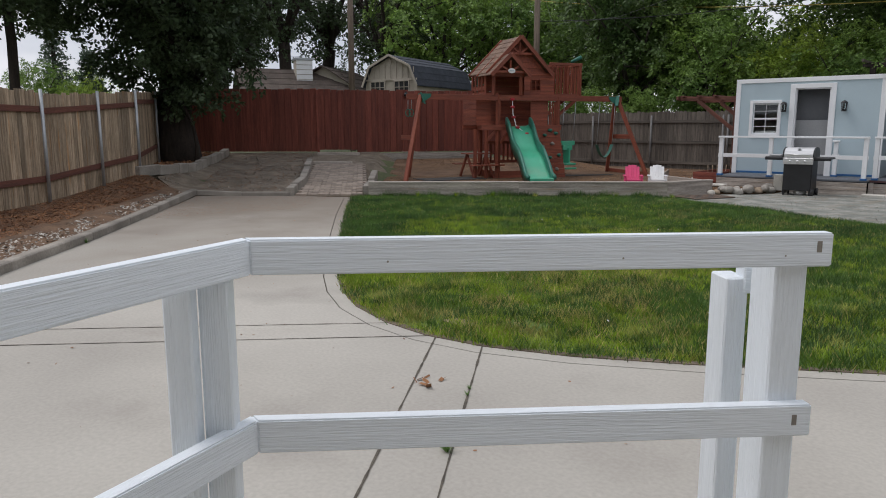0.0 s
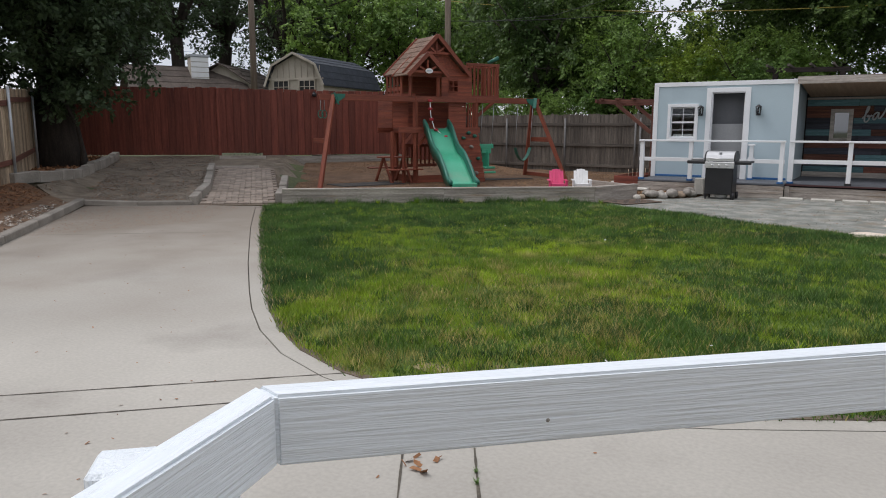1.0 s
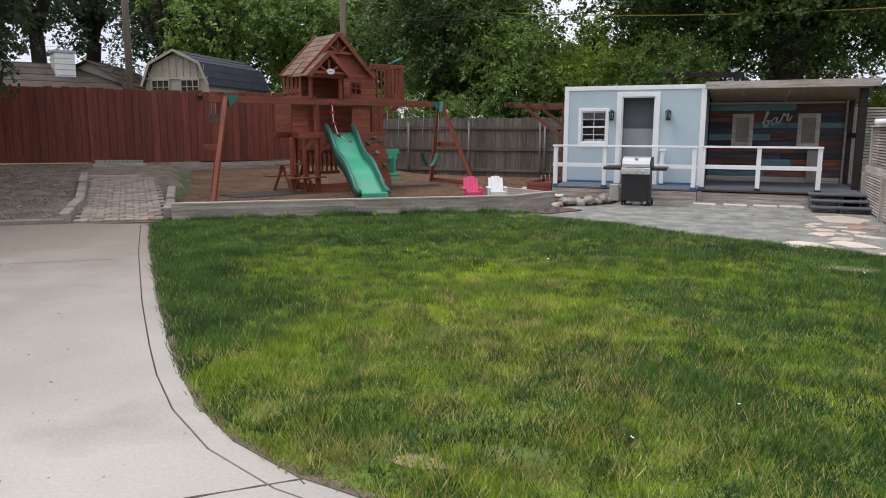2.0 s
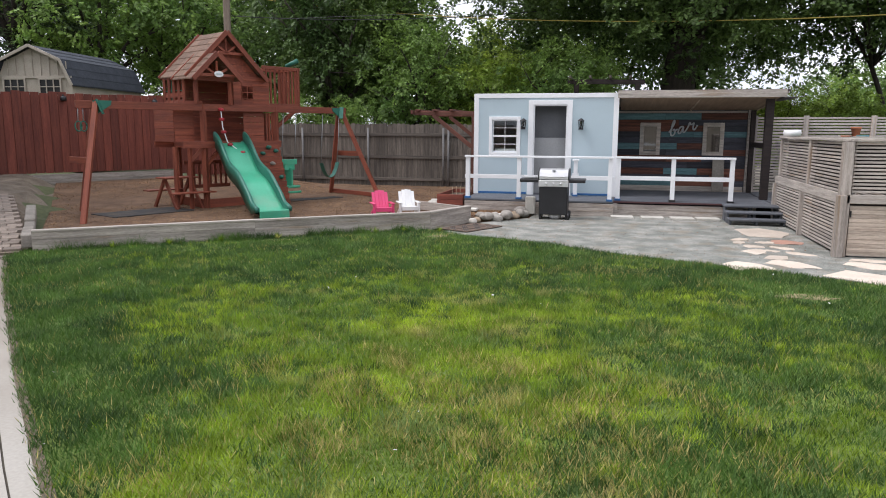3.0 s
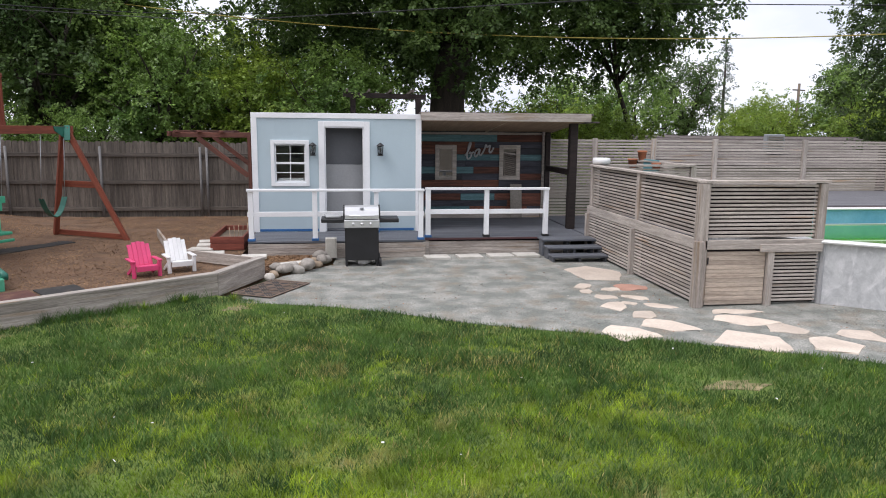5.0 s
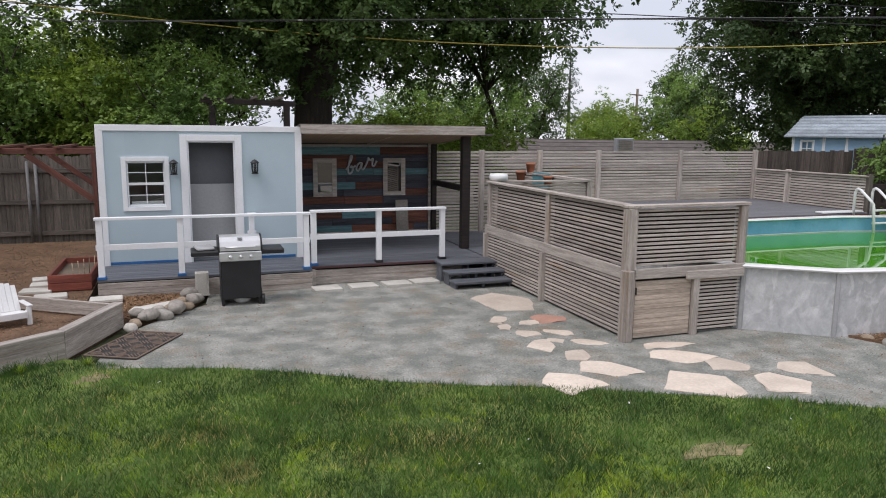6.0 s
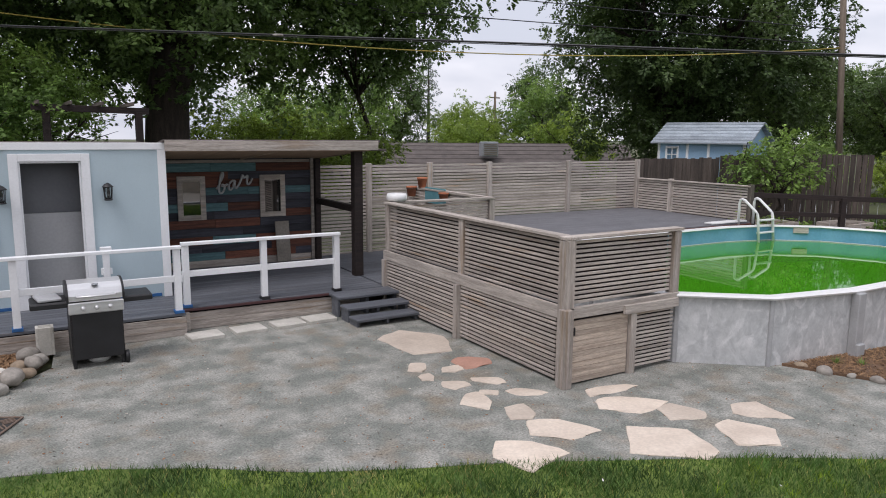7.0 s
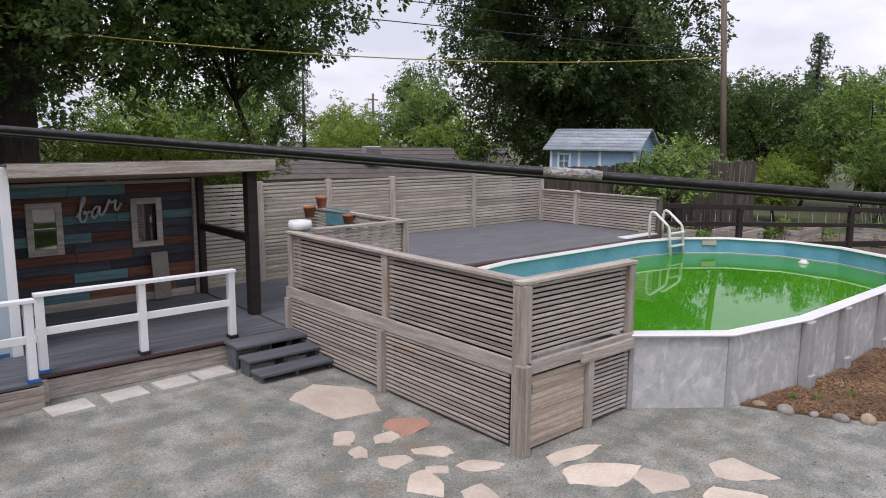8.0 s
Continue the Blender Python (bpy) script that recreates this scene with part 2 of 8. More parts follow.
LEAF_PINE = leaf("pine_needle", (0.14, 0.19, 0.12), (0.08, 0.125, 0.08), 0.25)
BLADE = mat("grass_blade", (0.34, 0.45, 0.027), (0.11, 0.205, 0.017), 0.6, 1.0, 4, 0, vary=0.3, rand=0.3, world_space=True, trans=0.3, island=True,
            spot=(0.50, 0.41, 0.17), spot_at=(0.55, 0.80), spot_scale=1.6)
# Deep green grass; its left-edge share also carries the tree's shade.
BLADE_DARK = mat("deep_and_shaded_blade", (0.10, 0.195, 0.031), (0.033, 0.082, 0.016), 0.6, 1.3, 4, 0, vary=0.3, rand=0.3, world_space=True, trans=0.3, island=True)
BLADE_BLUE = mat("coarse_grass_blade", (0.21, 0.33, 0.095), (0.105, 0.20, 0.05), 0.6, 1.1, 5, 0, vary=0.2, rand=0.3, world_space=True, trans=0.3, island=True)
STEEL = mat("galvanised_steel", (0.46, 0.48, 0.50), (0.36, 0.38, 0.40), 0.45, 4, 50, 0.1, metal=0.6, vary=0.1)
STEEL_OLD = mat("weathered_steel", (0.22, 0.215, 0.21), (0.15, 0.147, 0.143), 0.7, 4, 50, 0.2, metal=0.2, vary=0.15)
RUBBER = mat("black_rubber_mat", (0.035, 0.034, 0.033), (0.024, 0.023, 0.022), 0.8, 4, 60, 0.3, vary=0.2, spot=(0.10, 0.075, 0.05), spot_at=(0.5, 0.75), spot_scale=4)
BAREPATCH = mat("bare_straw_earth", (0.30, 0.245, 0.13), (0.17, 0.15, 0.07), 0.95, 7, 45, 0.5, vary=0.25, world_space=True)
STAINLESS = mat("stainless_steel", (0.74, 0.74, 0.74), (0.66, 0.66, 0.66), 0.3, 3, 60, 0.05, metal=0.55, vary=0.05, stretch=(0.5, 6, 6))
BLACK = mat("black_metal", (0.018, 0.018, 0.02), (0.012, 0.012, 0.013), 0.45, 5, 60, 0.1, vary=0.1)
CABLE = mat("black_cable_jacket", (0.010, 0.010, 0.012), (0.007, 0.007, 0.008), 0.45, 20, 120, 0.15, vary=0.1)
SLIDE = mat("green_plastic", (0.065, 0.42, 0.255), (0.05, 0.36, 0.21), 0.35, 2, 40, 0.05, vary=0.05, spot=(0.15, 0.33, 0.22), spot_at=(0.55, 0.8))
SLIDE_DARK = mat("dark_green_plastic", (0.02, 0.16, 0.11), (0.016, 0.12, 0.085), 0.4, 3, 40, 0.05, vary=0.06)
PINK = mat("pink_plastic", (0.72, 0.07, 0.20), (0.62, 0.055, 0.16), 0.45, 3, 40, 0.05, vary=0.05)
WHITEPLASTIC = mat("white_plastic", (0.80, 0.80, 0.79), (0.73, 0.73, 0.72), 0.4, 3, 40, 0.04, vary=0.03)
REDPLASTIC = mat("red_plastic", (0.45, 0.03, 0.04), (0.36, 0.02, 0.03), 0.45, 3, 40, 0.05, vary=0.05)
TERRA = mat("terracotta", (0.46, 0.17, 0.085), (0.36, 0.13, 0.065), 0.85, 5, 50, 0.15, vary=0.1, rand=0.12)
POOLWALL = mat("marbled_pool_wall", (0.56, 0.57, 0.57), (0.43, 0.44, 0.445), 0.55, 4, 14, 0.05, vary=0.08, spot=(0.66, 0.66, 0.66), spot_at=(0.52, 0.66), spot_scale=2.6, stretch=(1, 1, 0.7))
for swirl in POOLWALL.node_tree.nodes:
    if swirl.type == "TEX_NOISE":
        swirl.inputs["Distortion"].default_value = 2.6
HATCHWOOD = mat("bare_weathered_plank", (0.56, 0.47, 0.385), (0.34, 0.275, 0.22), 0.85, 2.5, 22, 0.4, stretch=GRAIN, vary=0.25, rand=0.16)
POOLLINER = mat("blue_pool_liner", (0.20, 0.45, 0.62), (0.12, 0.35, 0.52), 0.4, 2, 25, 0.03, vary=0.06)
POOLGREY = mat("grey_pool_upright", (0.42, 0.425, 0.43), (0.34, 0.345, 0.35), 0.5, 4, 40, 0.05, vary=0.05)
ROOFBLACK = mat("dark_asphalt_shingle", (0.05, 0.058, 0.075), (0.032, 0.038, 0.05), 0.9, 3, 30, 0.4, vary=0.25, rand=0.2)
ROOFGREY = mat("brown_grey_roof", (0.125, 0.105, 0.096), (0.08, 0.068, 0.062), 0.9, 2, 16, 0.4, vary=0.25)
ROOFPALE = mat("pale_blue_grey_roof", (0.40, 0.45, 0.50), (0.28, 0.32, 0.36), 0.85, 2, 20, 0.4, vary=0.2, rand=0.2)
BEIGE = mat("beige_siding", (0.48, 0.43, 0.36), (0.38, 0.34, 0.28), 0.8, 2, 30, 0.2, vary=0.08)
TEAL = mat("teal_paint", (0.14, 0.33, 0.37), (0.09, 0.25, 0.29), 0.6, 4, 40, 0.1, vary=0.12)
YELLOWWIRE = mat("yellow_cable_jacket", (0.42, 0.33, 0.06), (0.33, 0.26, 0.05), 0.6, 5, 40, 0, vary=0.05)
TAPE = mat("blue_masking_tape", (0.03, 0.14, 0.36), (0.025, 0.11, 0.29), 0.7, 6, 60, 0.05, vary=0.06)
GREYPANEL = mat("grey_interior_panel", (0.42, 0.425, 0.43), (0.37, 0.375, 0.38), 0.8, 2, 30, 0.1, vary=0.05)
DARKPANEL = mat("dark_grey_interior_panel", (0.15, 0.155, 0.165), (0.125, 0.13, 0.14), 0.8, 2, 30, 0.1, vary=0.05)
MATWEAVE = mat("brown_rubber_mat", (0.20, 0.145, 0.11), (0.13, 0.095, 0.075), 0.9, 6, 80, 0.4, vary=0.2)


def glass(name, col, rough, ior=1.45):
    m = bpy.data.materials.new(name)
    m.use_nodes = True
    b = m.node_tree.nodes["Principled BSDF"]
    b.inputs["Base Color"].default_value = (*col, 1)
    b.inputs["Roughness"].default_value, b.inputs["IOR"].default_value = rough, ior
    b.inputs["Transmission Weight"].default_value = 1.0
    return m


GLASS = glass("window_glass", (0.86, 0.9, 0.9), 0.02)


def mirror_mat():
    m = bpy.data.materials.new("mirror")
    m.use_nodes = True
    b = m.node_tree.nodes["Principled BSDF"]
    b.inputs["Base Color"].default_value = (0.20, 0.20, 0.20, 1)
    b.inputs["Roughness"].default_value, b.inputs["Metallic"].default_value = 0.03, 1.0
    return m


MIRROR = mirror_mat()


def water_mat():
    m = bpy.data.materials.new("green_pool_water")
    m.use_nodes = True
    n, l = m.node_tree.nodes, m.node_tree.links
    b = n["Principled BSDF"]
    b.inputs["Roughness"].default_value, b.inputs["IOR"].default_value = 0.03, 1.33
    nz = n.new("ShaderNodeTexNoise")
    nz.inputs["Scale"].default_value, nz.inputs["Detail"].default_value = 0.6, 4
    rp = n.new("ShaderNodeValToRGB")
    rp.color_ramp.elements[0].color = (0.035, 0.20, 0.006, 1)
    rp.color_ramp.elements[1].color = (0.065, 0.29, 0.01, 1)
    tc = n.new("ShaderNodeTexCoord")
    l.new(tc.outputs["Object"], nz.inputs["Vector"])
    l.new(nz.outputs["Fac"], rp.inputs["Fac"])
    l.new(rp.outputs[0], b.inputs["Base Color"])
    n2 = n.new("ShaderNodeTexNoise")
    n2.inputs["Scale"].default_value = 3.0
    l.new(tc.outputs["Object"], n2.inputs["Vector"])
    bp = n.new("ShaderNodeBump")
    bp.inputs["Strength"].default_value, bp.inputs["Distance"].default_value = 0.05, 0.01
    l.new(n2.outputs["Fac"], bp.inputs["Height"])
    l.new(bp.outputs[0], b.inputs["Normal"])
    return m


WATER = water_mat()

# ---- builders ----
PLACE = {}      # where each thing or part stands in the world
BOXES = {}      # shared meshes of alike boards


def thing(name, at, label, category, group="", kind="", turn=0.0):
    ob = new(name)
    ob.empty_display_size = 0.1
    ob.matrix_basis = PLACE[ob] = Matrix.Translation(at) @ Matrix.Rotation(radians(turn), 4, "Z")
    return tagged(ob, label, category, group, kind)


def hang(ob, m, parent):
    ob.matrix_basis = PLACE[ob] = m
    if parent:
        ob.parent = parent
        ob.matrix_parent_inverse = PLACE[parent].inverted()
    return ob


def mesh_of(bm, material, name="part", smooth=False):
    me = bpy.data.meshes.new(name)
    bmesh.ops.recalc_face_normals(bm, faces=bm.faces)
    for f in bm.faces:
        f.smooth = smooth
    bm.to_mesh(me)
    bm.free()
    me.materials.append(material)
    return me


def part(name, bm, material, parent=None, label="", at=None, smooth=False):
    """One mesh object from a bmesh in world metres (or about the pose `at`), under a thing or a part."""
    ob = new(name, mesh_of(bm, material, name, smooth))
    hang(ob, at if at else Matrix(), parent)
    return tagged(ob, label)


def box_mesh(dx, dy, dz, material, bevel):
    key = (round(dx, 3), round(dy, 3), round(dz, 3), material.name, bevel)
    if key not in BOXES:
        bm = bmesh.new()
        bmesh.ops.create_cube(bm, size=1)
        bmesh.ops.scale(bm, vec=(dx, dy, dz), verts=bm.verts)
        if bevel:
            bmesh.ops.bevel(bm, geom=bm.edges[:], offset=min(bevel, 0.3 * min(dx, dy, dz)), segments=1, affect="EDGES")
        BOXES[key] = mesh_of(bm, material, "board")
    return BOXES[key]


def board(name, centre, size, material, parent=None, label="", turn=0.0, bevel=0.004, pitch=0.0, roll=0.0):
    """A bevelled board of size (x, y, z) about its centre, turned about z."""
    ob = new(name, box_mesh(*size, material, bevel))
    m = Matrix.Translation(centre) @ Euler((radians(roll), radians(pitch), radians(turn))).to_matrix().to_4x4()
    return tagged(hang(ob, m, parent), label)


def beam(name, p, q, w, h, material, parent=None, label="", bevel=0.004, lean=0.0):
    """A timber from p to q: its own x along it, w across, h upright."""
    p, q = Vector(p), Vector(q)
    d = q - p
    x = d.normalized()
    up = Vector((0, 0, 1)) if abs(x.z) < 0.95 else Vector((math.sin(radians(lean)), math.cos(radians(lean)), 0))
    y = up.cross(x).normalized()
    z = x.cross(y)
    m = Matrix((x, y, z)).transposed().to_4x4()
    m.translation = (p + q) / 2
    ob = new(name, box_mesh(d.length, w, h, material, bevel))
    return tagged(hang(ob, m, parent), label)


def rod(name, points, radius, material, parent=None, label="", sides=8, ends=True):
    """A round tube along points."""
    pts = [Vector(p) for p in points]
    bm = bmesh.new()
    rings = []
    for i, p in enumerate(pts):
        d = (pts[min(i + 1, len(pts) - 1)] - pts[max(i - 1, 0)]).normalized()
        a = d.cross(Vector((0, 0, 1)) if abs(d.z) < 0.9 else Vector((1, 0, 0))).normalized()
        b = d.cross(a)
        r = radius[i] if isinstance(radius, (list, tuple)) else radius
        rings.append([bm.verts.new(p + a * r * math.cos(6.2832 * k / sides) + b * r * math.sin(6.2832 * k / sides)) for k in range(sides)])
    for r0, r1 in zip(rings, rings[1:]):
        for k in range(sides):
            bm.faces.new((r0[k], r0[(k + 1) % sides], r1[(k + 1) % sides], r1[k]))
    if ends:
        bm.faces.new(rings[0])
        bm.faces.new(rings[-1])
    return part(name, bm, material, parent, label, smooth=True)


def lathe(name, at, profile, material, parent=None, label="", sides=20):
    """A turned shape: profile of (radius, height) about the upright through `at`."""
    bm = bmesh.new()
    rings = [[bm.verts.new((r * math.cos(6.2832 * k / sides), r * math.sin(6.2832 * k / sides), z)) for k in range(sides)] for r, z in profile]
    for r0, r1 in zip(rings, rings[1:]):
        for k in range(sides):
            bm.faces.new((r0[k], r0[(k + 1) % sides], r1[(k + 1) % sides], r1[k]))
    bm.faces.new(rings[0])
    return part(name, bm, material, parent, label, Matrix.Translation(at), smooth=True)


def prism(outline, z0, z1, bm=None):
    """A slab over an outline of (x, y); z0 and z1 may be functions of (x, y)."""
    bm = bm or bmesh.new()
    f = lambda z, x, y: z(x, y) if callable(z) else z
    lo = [bm.verts.new((x, y, f(z0, x, y))) for x, y in outline]
    hi = [bm.verts.new((x, y, f(z1, x, y))) for x, y in outline]
    bm.faces.new(hi)
    bm.faces.new(lo[::-1])
    n = len(lo)
    for i in range(n):
        bm.faces.new((lo[i], lo[(i + 1) % n], hi[(i + 1) % n], hi[i]))
    return bm


def FL(f, l):
    """The yard's far left corner lies along the drive: f metres ahead of the porch, l metres to the right."""
    return (-0.636 * f + 0.7716 * l, 0.7716 * f + 0.636 * l)


def smooth(a, b, v):
    t = np.clip((v - a) / (b - a), 0, 1)
    return t * t * (3 - 2 * t)


def rise(x, y):
    """Height of the yard's ground: level lawn and patio, climbing to the red fence."""
    f, l = -0.636 * x + 0.7716 * y, 0.7716 * x + 0.636 * y
    h = 0.62 * np.clip((f - 15.0) / 8.5, 0, 1) * smooth(-1.62, -1.85, l)
    h = np.maximum(h, 0.14 * smooth(-4.6, -6.3, l) + 0.26 * smooth(11.5, 17, f) * smooth(-5.6, -6.6, l))
    h = np.maximum(h, 0.30 * smooth(19.5, 23.5, f) * smooth(6, 3, l))
    return h - 1.6 * smooth(27, 40, y) * smooth(0, 6, x)


def inside(poly, x, y):
    """Even-odd test of arrays of points."""
    res = np.zeros(x.shape, bool)
    n = len(poly)
    for i in range(n):
        (x0, y0), (x1, y1) = poly[i], poly[(i + 1) % n]
        if y0 != y1:
            res ^= ((y0 > y) != (y1 > y)) & (x < (x1 - x0) * (y - y0) / (y1 - y0) + x0)
    return res


def sheet(name, poly, material, lift, step=0.35, label="", category="", kind="structure", rough=0.0):
    """A ground cover over an outline, following the rise of the yard, with a skirt at its edge."""
    bm = bmesh.new()
    f = bm.faces.new([bm.verts.new((x, y, 0)) for x, y in poly])
    xs, ys = [p[0] for p in poly], [p[1] for p in poly]
    for lo, hi, no in ((min(xs), max(xs), (1, 0, 0)), (min(ys), max(ys), (0, 1, 0))):
        for k in range(1, int((hi - lo) / step) + 1):
            co = tuple(c * (lo + k * step) for c in no)
            bmesh.ops.bisect_plane(bm, geom=bm.verts[:] + bm.edges[:] + bm.faces[:], plane_co=co, plane_no=no)
    for v in bm.verts:
        v.co.z = float(rise(v.co.x, v.co.y)) + lift + rough * noise.noise((v.co.x * 1.7, v.co.y * 1.7, 0.0))
    edge = [e for e in bm.edges if e.is_boundary]
    ext = bmesh.ops.extrude_edge_only(bm, edges=edge)
    for v in (g for g in ext["geom"] if isinstance(g, bmesh.types.BMVert)):
        v.co.z -= 0.12 + lift
    ob = new(name, mesh_of(bm, material, name))
    PLACE[ob] = Matrix()
    return tagged(ob, label, category, kind=kind)


def scatter(name, poly, count, material, size, lift, label, category, flat=0.5, seed=1, slim=1.0):
    """Loose chips or pebbles lying over an outline: one mesh of small tilted four-sided flakes."""
    rng = np.random.default_rng(seed)
    xs, ys = np.array([p[0] for p in poly]), np.array([p[1] for p in poly])
    x, y = rng.uniform(xs.min(), xs.max(), count * 3), rng.uniform(ys.min(), ys.max(), count * 3)
    k = inside(poly, x, y)
    x, y = x[k][:count], y[k][:count]
    n = len(x)
    a, s = rng.uniform(0, 6.2832, n), rng.uniform(0.5, 1.3, n) * size
    w = s * slim * rng.uniform(0.3, 0.6, n)
    tilt, tilt2 = rng.normal(0, flat, n), rng.normal(0, flat, n)
    z = rise(x, y) + lift + 0.25 * s
    v = np.zeros((n, 4, 3))
    for i, (p, q) in enumerate(((-1, -1), (1, -1), (0.8, 1), (-0.8, 1))):
        v[:, i, 0] = x + p * s * np.cos(a) - q * w * np.sin(a)
        v[:, i, 1] = y + p * s * np.sin(a) + q * w * np.cos(a)
        v[:, i, 2] = z + p * s * tilt + q * w * tilt2
    return raw(name, v.reshape(-1, 3), 4, material, label, category, "stuff")


def raw(name, verts, per, material, label="", category="", kind=""):
    """A mesh of many loose faces with `per` corners each."""
    n = len(verts) // per
    me = bpy.data.meshes.new(name)
    me.vertices.add(len(verts))
    me.vertices.foreach_set("co", np.ascontiguousarray(verts, dtype=np.float32).ravel())
    me.loops.add(n * per)
    me.loops.foreach_set("vertex_index", np.arange(n * per, dtype=np.int32))
    me.polygons.add(n)
    me.polygons.foreach_set("loop_start", np.arange(0, n * per, per, dtype=np.int32))
    me.update()
    me.materials.append(material)
    ob = new(name, me)
    PLACE[ob] = Matrix()
    return tagged(ob, label, category, kind=kind)

# ---- ground ----
def ground():
    axis = np.concatenate([np.linspace(-400, -45, 10), np.arange(-40, 40.1, 1.0), np.linspace(46, 400, 10)])
    xs, ys = axis, axis + 10
    gx, gy = np.meshgrid(xs, ys)
    gz = rise(gx, gy) - 0.08
    n = len(xs)
    verts = np.stack([gx, gy, gz], -1).reshape(-1, 3)
    faces = [(i * n + j, i * n + j + 1, (i + 1) * n + j + 1, (i + 1) * n + j) for i in range(n - 1) for j in range(n - 1)]
    me = bpy.data.meshes.new("ground")
    me.from_pydata(verts.tolist(), [], faces)
    me.materials.append(FIELD)
    tagged(new("ground", me), "dry grassy earth under and beyond the yard", "ground", kind="structure")


ground()

# the lawn's edge along the drive, round its corner and along the patio
CURVE = [(-10.6, 9.95), (-8.7, 8.02), (-6.6, 5.98), (-5.55, 5.0), (-5.05, 4.55), (-4.55, 4.15), (-4.05, 3.84), (-3.55, 3.65), (-3.1, 3.58), (-2.65, 3.62),
         (-2.1, 3.8), (-1.5, 4.1), (-0.6, 4.62), (0.6, 5.3), (2.2, 6.2), (4.4, 7.3)]
PATIO_EDGE = [(5.2, 8.3), (3.0, 9.5), (1.5, 10.28), (0.9, 10.68), (-0.1, 11.2), (-1.1, 11.72), (-1.9, 12.05), (-2.7, 12.42), (-3.4, 12.92), (-4.1, 13.3), (-5.1, 13.62)]
LAWN = CURVE + PATIO_EDGE + [(-5.55, 14.02), (-5.9, 14.25), (-8.27, 12.45), (-10.73, 10.53)]
lawn = sheet("lawn", LAWN, TURF, 0.0, 0.6, "uneven green lawn with dry yellow patches", "lawn", rough=0.012)


BARE = [(-3.1, 3.98, 0.24, 0.12), (-2.7, 4.22, 0.22, 0.14), (-0.68, 10.1, 0.5, 0.25), (-5.45, 13.42, 0.35, 0.28)]   # worn spots


def grass():
    rng = np.random.default_rng(4)
    def blades(name, n, keep, hmin, hmax, width, material, label):
        x, y = rng.uniform(-10.7, 5.3, n), rng.uniform(3.5, 14, n)
        k = inside(LAWN, x + rng.normal(0, 0.016, n), y + rng.normal(0, 0.016, n)) & keep(x, y)
        x, y = x[k], y[k]
        n = len(x)
        a, b = rng.uniform(0, 6.2832, n), rng.uniform(0, 6.2832, n)
        clump = 0.5 + 0.5 * np.sin(x * 5.1 + 2 * np.sin(y * 3.3)) * np.sin(y * 4.7 + 1.5 * np.sin(x * 2.9))
        h = rng.uniform(hmin, hmax, n) * (0.65 + 0.6 * clump)
        lean = rng.uniform(0.25, 0.95, n) * h
        w = width * rng.uniform(0.6, 1.3, n)
        z = rise(x, y) - 0.005
        v = np.zeros((n, 3, 3))
        for i, (p, q) in enumerate(((-1, 0), (1, 0), (0, 1))):
            v[:, i, 0] = x + p * w * np.cos(a) + q * lean * np.cos(b)
            v[:, i, 1] = y + p * w * np.sin(a) + q * lean * np.sin(b)
            v[:, i, 2] = z + q * h
        return raw(name, v.reshape(-1, 3), 3, material, label, "grass", "stuff")
    def worn(x, y):
        k = np.zeros(x.shape)
        for px, py, rx, ry in BARE:
            k = np.maximum(k, 1.15 - ((x - px) / rx) ** 2 - ((y - py) / ry) ** 2)
        return rng.uniform(0, 1, x.shape) < np.minimum(k * 0.85, 0.66)
    # Share of dark blades: tufts and drift, plus tree shade painted along the left edge.
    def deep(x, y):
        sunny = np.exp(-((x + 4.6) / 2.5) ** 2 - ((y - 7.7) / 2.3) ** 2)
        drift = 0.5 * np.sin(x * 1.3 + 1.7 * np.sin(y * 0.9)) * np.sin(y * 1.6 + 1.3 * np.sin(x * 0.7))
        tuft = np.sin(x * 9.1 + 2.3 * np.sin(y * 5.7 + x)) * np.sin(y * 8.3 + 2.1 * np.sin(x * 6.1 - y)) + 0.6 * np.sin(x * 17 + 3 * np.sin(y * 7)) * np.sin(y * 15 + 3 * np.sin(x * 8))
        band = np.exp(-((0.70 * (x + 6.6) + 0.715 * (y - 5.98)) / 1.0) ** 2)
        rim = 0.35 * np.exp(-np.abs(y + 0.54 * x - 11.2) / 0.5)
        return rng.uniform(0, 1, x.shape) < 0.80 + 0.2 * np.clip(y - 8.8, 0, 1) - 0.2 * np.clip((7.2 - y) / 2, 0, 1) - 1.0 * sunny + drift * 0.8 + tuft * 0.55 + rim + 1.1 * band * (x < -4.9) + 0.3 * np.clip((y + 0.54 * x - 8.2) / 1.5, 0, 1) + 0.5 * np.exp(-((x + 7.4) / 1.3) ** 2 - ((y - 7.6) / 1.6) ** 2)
    thin = lambda x, y: rng.uniform(0, 1, x.shape) < np.clip(1.5 - 0.1 * np.hypot(x + 3.5, y - 4.0), 0.35, 1)
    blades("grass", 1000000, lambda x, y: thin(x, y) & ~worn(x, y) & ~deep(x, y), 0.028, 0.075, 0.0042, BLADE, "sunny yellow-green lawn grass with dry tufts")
    blades("deep_grass", 1000000, lambda x, y: thin(x, y) & ~worn(x, y) & deep(x, y), 0.028, 0.08, 0.0042, BLADE_DARK, "deep green lawn grass, with tree shade in its colour along the left edge")
    straw = lambda x, y: rng.uniform(0, 1, x.shape) < np.exp(-((x + 3.5) / 1.5) ** 2 - ((y - 5.6) / 1.6) ** 2) * 2.3 * np.clip(0.25 + 1.2 * np.sin(x * 4.3 + 2 * np.sin(y * 2.7)) * np.sin(y * 4.9 + 2 * np.sin(x * 3.1)), 0.06, 1)
